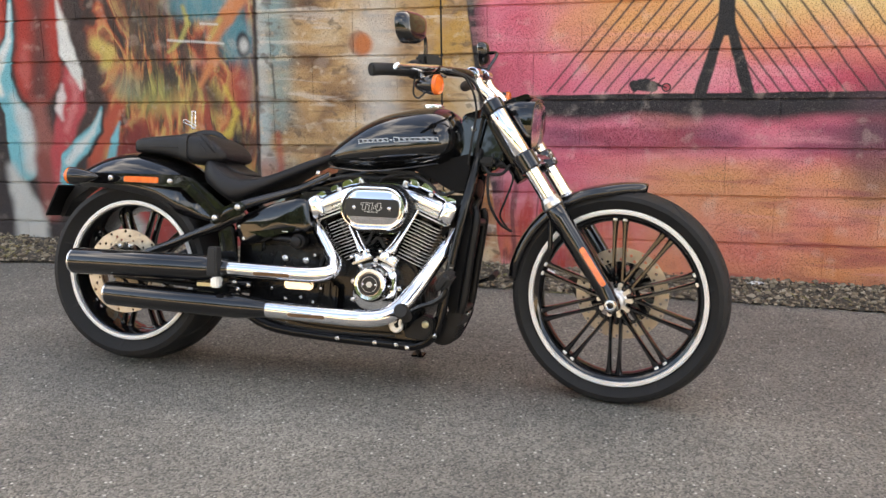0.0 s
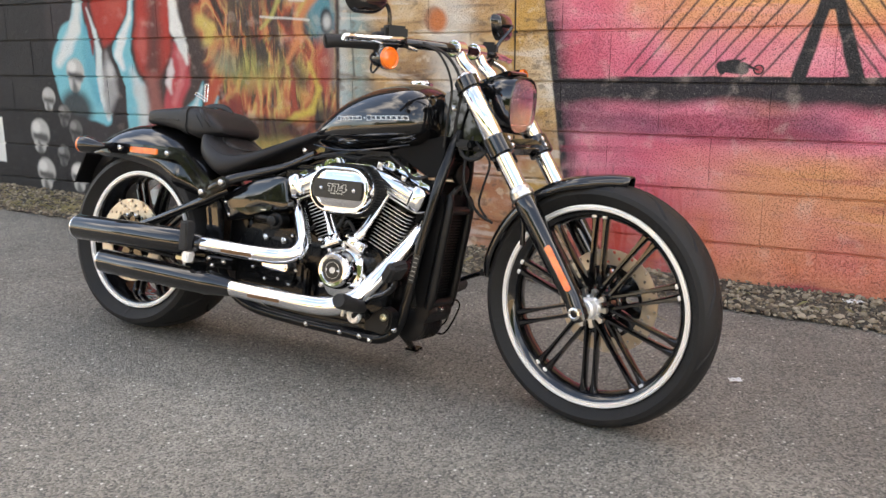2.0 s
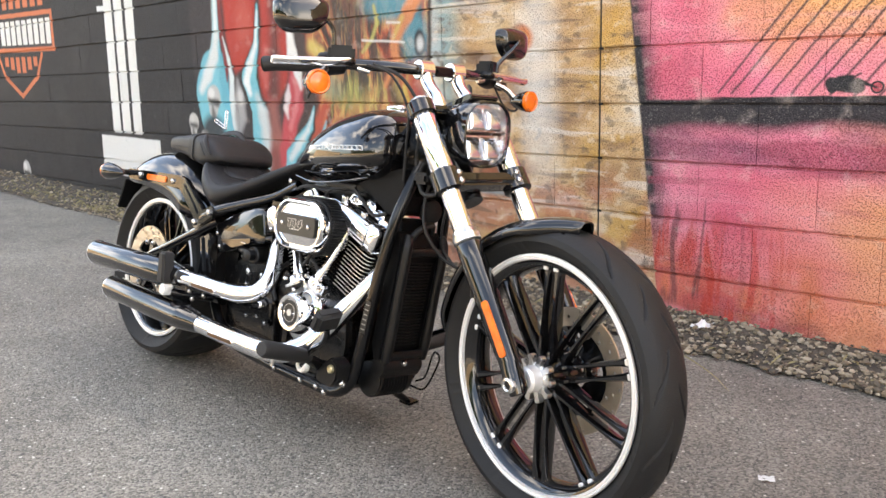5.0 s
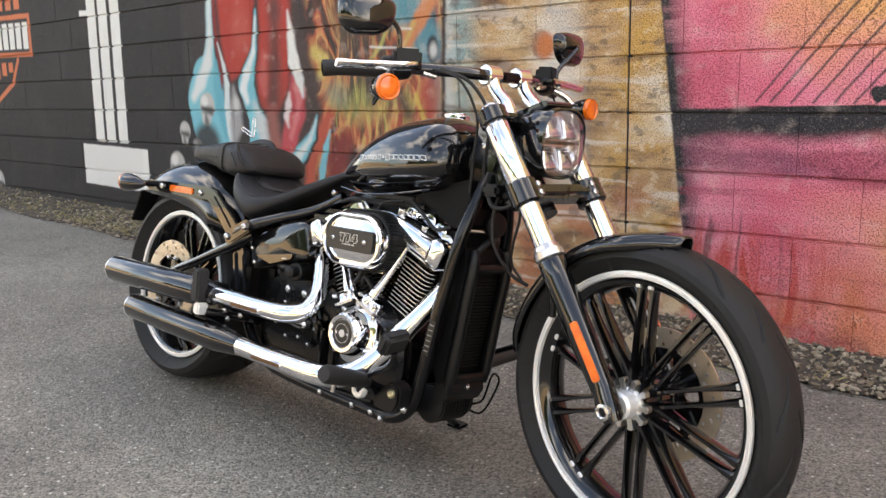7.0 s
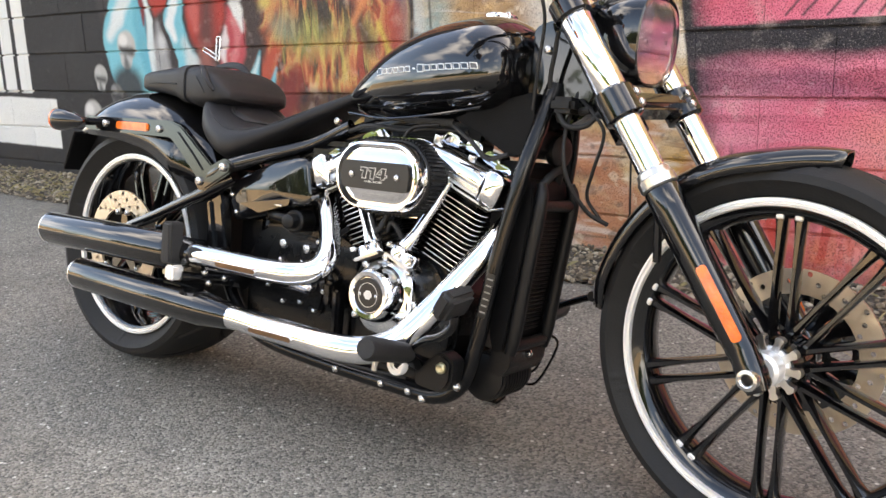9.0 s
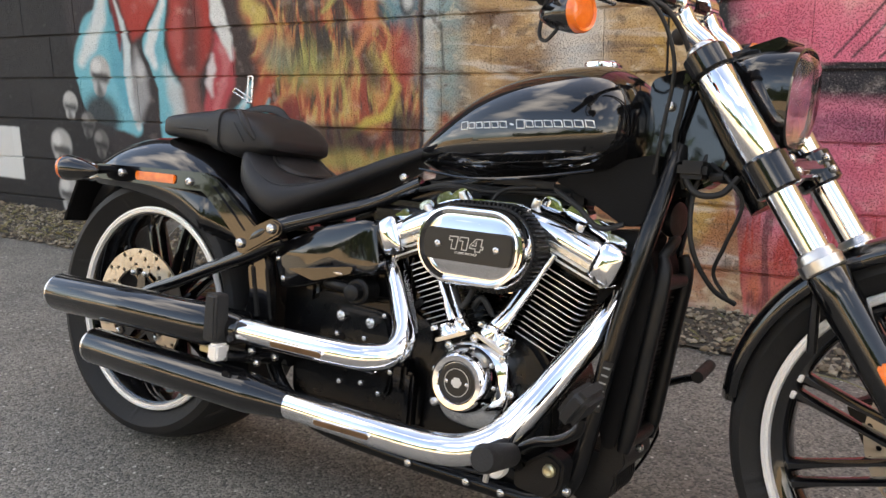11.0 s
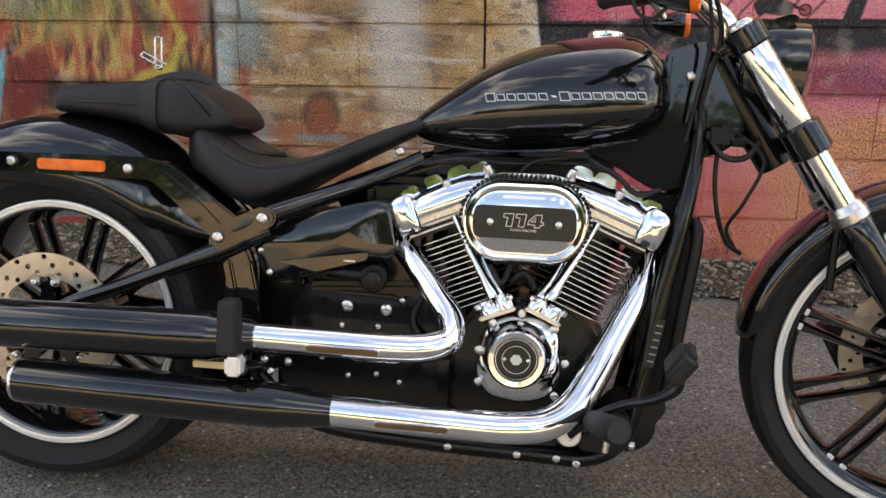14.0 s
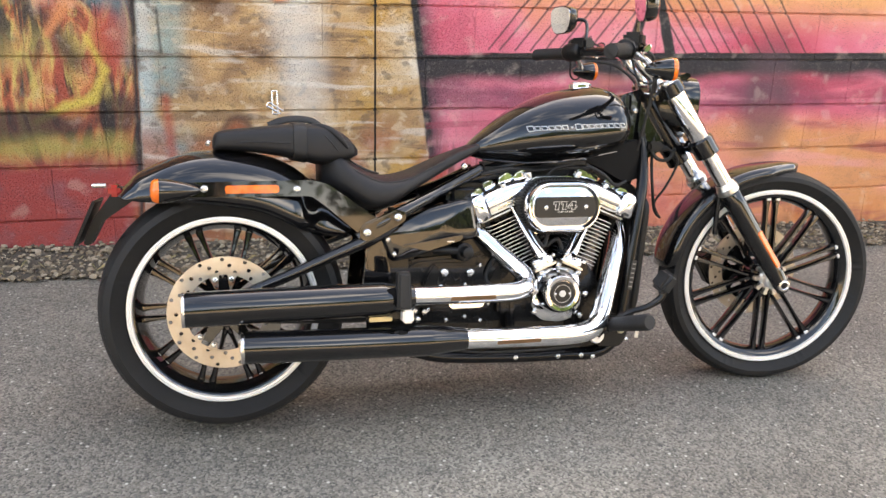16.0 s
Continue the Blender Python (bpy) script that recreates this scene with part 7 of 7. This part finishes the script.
peg = part("passenger_peg", slab(soften([(0.418, 0.345), (0.456, 0.345), (0.452, 0.440), (0.420, 0.440)], 0.008, 4), -0.322, -0.282, 0.007, 3), GRIP, bike, "black rubber passenger peg folded upright")
part("peg_clevis", block(0.028, 0.036, 0.034, 0.005, 2, (0.446, -0.300, 0.326)), ALLOY, peg, "silver peg bracket")
part("peg_arm", tube([(0.455, -0.29, 0.318), (0.47, -0.24, 0.31), (0.48, -0.16, 0.30)], 0.012, 12, 4), SATIN, peg)
for p in ((0.478, -0.24, 0.325), (0.488, -0.235, 0.302), (0.512, -0.21, 0.315)):
    bolt(p, peg, s=0.9)

# -- swingarm and side cover --
for o in (-1, 1):
    part("swingarm", tube([(0.45, o * 0.140, 0.545), (0.41, o * 0.148, 0.526), (0.36, o * 0.152, 0.500), (0.28, o * 0.154, 0.468), (0.16, o * 0.155, 0.418), (0.06, o * 0.156, 0.378), (0.0, o * 0.157, 0.335)], [0.017, 0.020, 0.019, 0.0155, 0.0150, 0.0150, 0.017], 16, 6), GLOSS, bike, "black swingarm tube")
    part("swingarm_lower", tube([(0.48, o * 0.120, 0.30), (0.30, o * 0.150, 0.305), (0.10, o * 0.156, 0.315), (-0.02, o * 0.157, 0.325)], [0.024, 0.021, 0.020, 0.022], 16, 5), SATIN, bike, "black lower swingarm tube")
    part("axle_block", block(0.06, 0.02, 0.05, 0.006, 2, (0.0, o * 0.160, 0.325)), SATIN, bike, "black axle block")
    part("swingarm_gusset", slab(soften([(0.355, 0.335), (0.432, 0.330), (0.424, 0.470), (0.408, 0.512), (0.375, 0.500)], 0.016, 4), o * 0.120, o * 0.148, 0.006), GLOSS, bike, "black swingarm side plate")
for x in (0.372, 0.412):
    part("gusset_rib", block(0.016, 0.010, 0.115, 0.004, 2), GLOSS, bike, m=pose(x + 0.012, -0.150, 0.425, 0, -12, 0))
cover = part("side_cover", pillow(soften([(0.412, 0.518), (0.470, 0.554), (0.550, 0.585), (0.640, 0.606), (0.672, 0.604), (0.688, 0.520), (0.680, 0.500), (0.600, 0.482), (0.500, 0.450), (0.438, 0.440)], 0.016, 4), -0.085, -0.128, 0.013), GLOSS, bike, "gloss black side cover under the seat")
part("cover_crease", slab(soften([(0.470, 0.486), (0.640, 0.512), (0.635, 0.497), (0.540, 0.470)], 0.006, 3), -0.1450, -0.120, 0.003), GLOSS, cover)
for x, z in ((0.430, 0.503), (0.448, 0.462)):
    bolt((x, -0.129, z), cover, s=0.8)
part("purge_valve", turned([(0.0, 0.026), (0.05, 0.026), (0.054, 0.022), (0.054, 0.017), (0.075, 0.016), (0.077, 0.013), (0.077, 0.0)], 24), PLASTIC, bike, "black round plastic valve", toward((0.640, -0.086, 0.462), (0.15, -1, 0)))
part("valve_hose", tube([(0.56, -0.12, 0.468), (0.60, -0.135, 0.468), (0.63, -0.13, 0.465)], 0.011, 12, 4), PLASTIC, bike)
part("valve_tab", block(0.022, 0.002, 0.004, 0.0008, 1, (0.604, -0.146, 0.494)), STEEL, bike, "small steel clip")
part("battery_box", block(0.20, 0.17, 0.13, 0.012, 2, (0.56, 0.0, 0.51)), PLASTIC, bike, "black battery box")
# three added filler blocks keep these gaps black instead of showing the wall
part("pivot_filler", block(0.11, 0.18, 0.19, 0.02, 3, (0.462, 0.0, 0.415)), SATIN, bike, "black filler block added behind the swingarm pivot")
part("engine_filler", block(0.13, 0.15, 0.24, 0.02, 3, (0.680, 0.0, 0.53)), SATIN, bike, "black filler block added behind the engine")
part("under_tank_filler", block(0.36, 0.07, 0.05, 0.015, 2, (0.90, 0.0, 0.685)), PLASTIC, bike, "black filler block added under the tank")
part("induction", block(0.17, 0.10, 0.16, 0.02, 3, (0.922, 0.0, 0.57)), PLASTIC, bike, "black intake between the cylinders")
for line, r in (([(0.72, -0.05, 0.675), (0.80, -0.075, 0.690), (0.88, -0.06, 0.684), (0.96, -0.07, 0.690), (1.05, -0.06, 0.690)], 0.005),
                ([(1.03, -0.085, 0.70), (1.08, -0.095, 0.672), (1.12, -0.09, 0.64), (1.16, -0.08, 0.65)], 0.005),
                ([(0.90, -0.085, 0.66), (0.93, -0.09, 0.69), (0.99, -0.08, 0.70)], 0.004),
                ([(0.86, -0.12, 0.50), (0.885, -0.125, 0.47), (0.905, -0.11, 0.52)], 0.006),
                ([(0.90, -0.11, 0.47), (0.925, -0.125, 0.49), (0.945, -0.115, 0.46)], 0.006),
                ([(0.55, -0.135, 0.20), (0.68, -0.142, 0.178), (0.85, -0.14, 0.172), (1.0, -0.135, 0.175)], 0.0035),
                ([(0.10, -0.165, 0.33), (0.25, -0.175, 0.322), (0.36, -0.20, 0.316)], 0.004),
                ([(0.78, -0.10, 0.46), (0.74, -0.10, 0.43), (0.72, -0.10, 0.38), (0.75, -0.11, 0.34)], 0.006)):
    part("hose", tube(line, r, 10, 6), GRIP, bike, "black rubber hose")

# -- foot controls --
ctrl = part("foot_control", slab(soften([(1.040, 0.178), (1.108, 0.172), (1.128, 0.192), (1.132, 0.240), (1.100, 0.256), (1.062, 0.228), (1.040, 0.21)], 0.012, 4), -0.168, -0.118, 0.006), PLASTIC, bike, "black forward foot control and brake cylinder")
part("control_bolt", turned([(0, 0.012), (0.006, 0.011), (0.008, 0.007), (0.006, 0.0)], 16), BRASS, ctrl, "brass plug", toward((1.108, -0.170, 0.225), RIGHT))
bolt((1.134, -0.150, 0.190), ctrl, (1, 0, 0), 1.0)
part("pivot", turned([(0, 0.022), (0.012, 0.022), (0.016, 0.019), (0.016, 0.010), (0.012, 0.009), (0.012, 0.0)], 28), ALLOY, ctrl, "silver pedal pivot", toward((1.020, -0.190, 0.218), RIGHT))
pedal = part("brake_pedal", tube([(1.020, -0.198, 0.220), (1.060, -0.215, 0.258), (1.105, -0.232, 0.288), (1.150, -0.250, 0.305), (1.185, -0.262, 0.330), (1.192, -0.266, 0.355)], [0.012, 0.009, 0.0085, 0.009, 0.011, 0.010], 14, 6, 0.7), SATIN, bike, "black brake pedal with a rubber pad")
part("pedal_pad", block(0.034, 0.075, 0.062, 0.010, 3), GRIP, pedal, "black rubber pedal pad", pose(1.190, -0.270, 0.378, 10, 34, 0))
rest = part("rider_peg", tube([(1.052, -0.195, 0.240), (1.056, -0.225, 0.252), (1.060, -0.232, 0.255), (1.085, -0.370, 0.288), (1.087, -0.382, 0.290)], [0.012, 0.013, 0.020, 0.023, 0.018], 16, 1), GRIP, bike, "black rubber rider footpeg")
part("peg_mount", tube([(1.035, -0.120, 0.205), (1.045, -0.170, 0.225), (1.053, -0.205, 0.243)], [0.018, 0.016, 0.014], 14, 4), SATIN, rest)
part("peg_stud", tube([(1.075, -0.335, 0.262), (1.072, -0.335, 0.240)], 0.005, 8, 1), STEEL, rest, "steel peg feeler")
part("rider_peg", tube([(1.052, 0.165, 0.240), (1.058, 0.225, 0.252), (1.060, 0.232, 0.255), (1.085, 0.370, 0.288), (1.087, 0.382, 0.290)], [0.012, 0.013, 0.020, 0.023, 0.018], 16, 1), GRIP, bike, "black rubber left footpeg")
part("shift_lever", tube([(1.02, 0.16, 0.22), (1.10, 0.19, 0.29), (1.20, 0.20, 0.34), (1.25, 0.20, 0.36)], 0.008, 10, 5), SATIN, bike, "black shift lever")
part("shift_peg", tube([(1.25, 0.18, 0.36), (1.25, 0.27, 0.372)], 0.012, 14, 1), GRIP, bike, "black rubber shift peg")
# the stand reaches the ground on the far side
stand = part("side_stand", tube([(0.98, 0.120, 0.150), (0.985, 0.190, 0.095), (0.975, 0.262, 0.052)], [0.014, 0.012, 0.011], 12, 4), SATIN, bike, "black side stand under the frame")
part("stand_foot", block(0.05, 0.045, 0.008, 0.003, 2), SATIN, stand, m=pose(0.972, 0.272, 0.0495, 9.8, 0, 0))
part("stand_loop", tube([(1.110, 0.130, 0.150), (1.150, 0.150, 0.150), (1.192, 0.152, 0.238), (1.180, 0.150, 0.262), (1.168, 0.148, 0.250), (1.150, 0.146, 0.185), (1.120, 0.140, 0.165)], 0.0030, 8, 6), SATIN, stand, "thin black stand loop")
part("drain_plug", turned([(0, 0.014), (0.01, 0.013), (0.012, 0.0)], 6), STEEL, bike, "steel drain plug", toward((0.60, -0.09, 0.185), (0, -0.3, -1)))
part("belly_pan", slab(soften([(0.48, 0.165), (0.62, 0.150), (1.05, 0.140), (1.10, 0.165), (1.08, 0.21), (0.50, 0.22)], 0.02, 3), -0.10, 0.10, 0.006), SATIN, bike, "black lower frame plate")


# ---- the wall's blocks ----
def course_block(length, height=COURSE - JOINT, deep=0.03):
    """A block's outer part; only its face and edges are made."""
    b, e = 0.003, 0.0012
    x, z = length / 2, height / 2
    bm = bmesh.new()
    face = [bm.verts.new(p) for p in ((-x + e, 0, -z + b), (x - e, 0, -z + b), (x - e, 0, z - b), (-x + e, 0, z - b))]
    rim = [bm.verts.new(p) for p in ((-x, b, -z), (x, b, -z), (x, b, z), (-x, b, z))]
    back = [bm.verts.new(p) for p in ((-x, deep, -z), (x, deep, -z), (x, deep, z), (-x, deep, z))]
    bm.faces.new(face)
    for a, c in ((face, rim), (rim, back)):
        for i in range(4):
            bm.faces.new((a[i], c[i], c[(i + 1) % 4], a[(i + 1) % 4]))
    return bm


shared, loose = {}, {MURAL_WEST: [], MURAL_EAST: []}
rng = random.Random(11)
CRACK = -1.066 - TILT_X
for row in range(17):
    z = -0.051 - COURSE + COURSE * row + COURSE / 2
    spans = []
    u = CRACK + 0.004
    first = row % 2 == 0
    while u < 9.9:                                         # to the east of the movement joint
        l = LONG / 2 if first else LONG
        first = False
        spans.append((u, l))
        u += l
    u, first = CRACK - 0.004, row % 2 == 1
    while u > -9.9:
        l = LONG / 2 if first else LONG
        first = False
        spans.append((u - l, l))
        u -= l
    for u, l in spans:
        c, out = u + l / 2, rng.uniform(-0.0012, 0.0012)
        m = pose(c, out, z, rng.uniform(-0.12, 0.12), 0, rng.uniform(-0.12, 0.12))
        paint = MURAL_WEST if u + l + TILT_X < -2.12 else MURAL_EAST
        if row < 8 and -7.2 < c < 2.9:
            key = (l < LONG, paint)
            if key in shared:
                again("block", shared[key], wall, m)
            else:
                shared[key] = part("block", course_block(l - 0.0006), paint, wall, m=m).data
        else:
            b = course_block(l - 0.0006)
            b.transform(m)
            loose[paint].append(b)
for paint, rest in loose.items():
    tagged(part("blockwork", joined(*rest), paint, wall), kind="stuff")
# a near-black strip paints the shade inside the open movement joint
part("movement_joint_shade", block(0.017, 0.01, 3.6, 0, 1, (CRACK, 0.009, 1.8)), HOLE_SHADE, wall, "near-black strip painted as shade in the open vertical joint")
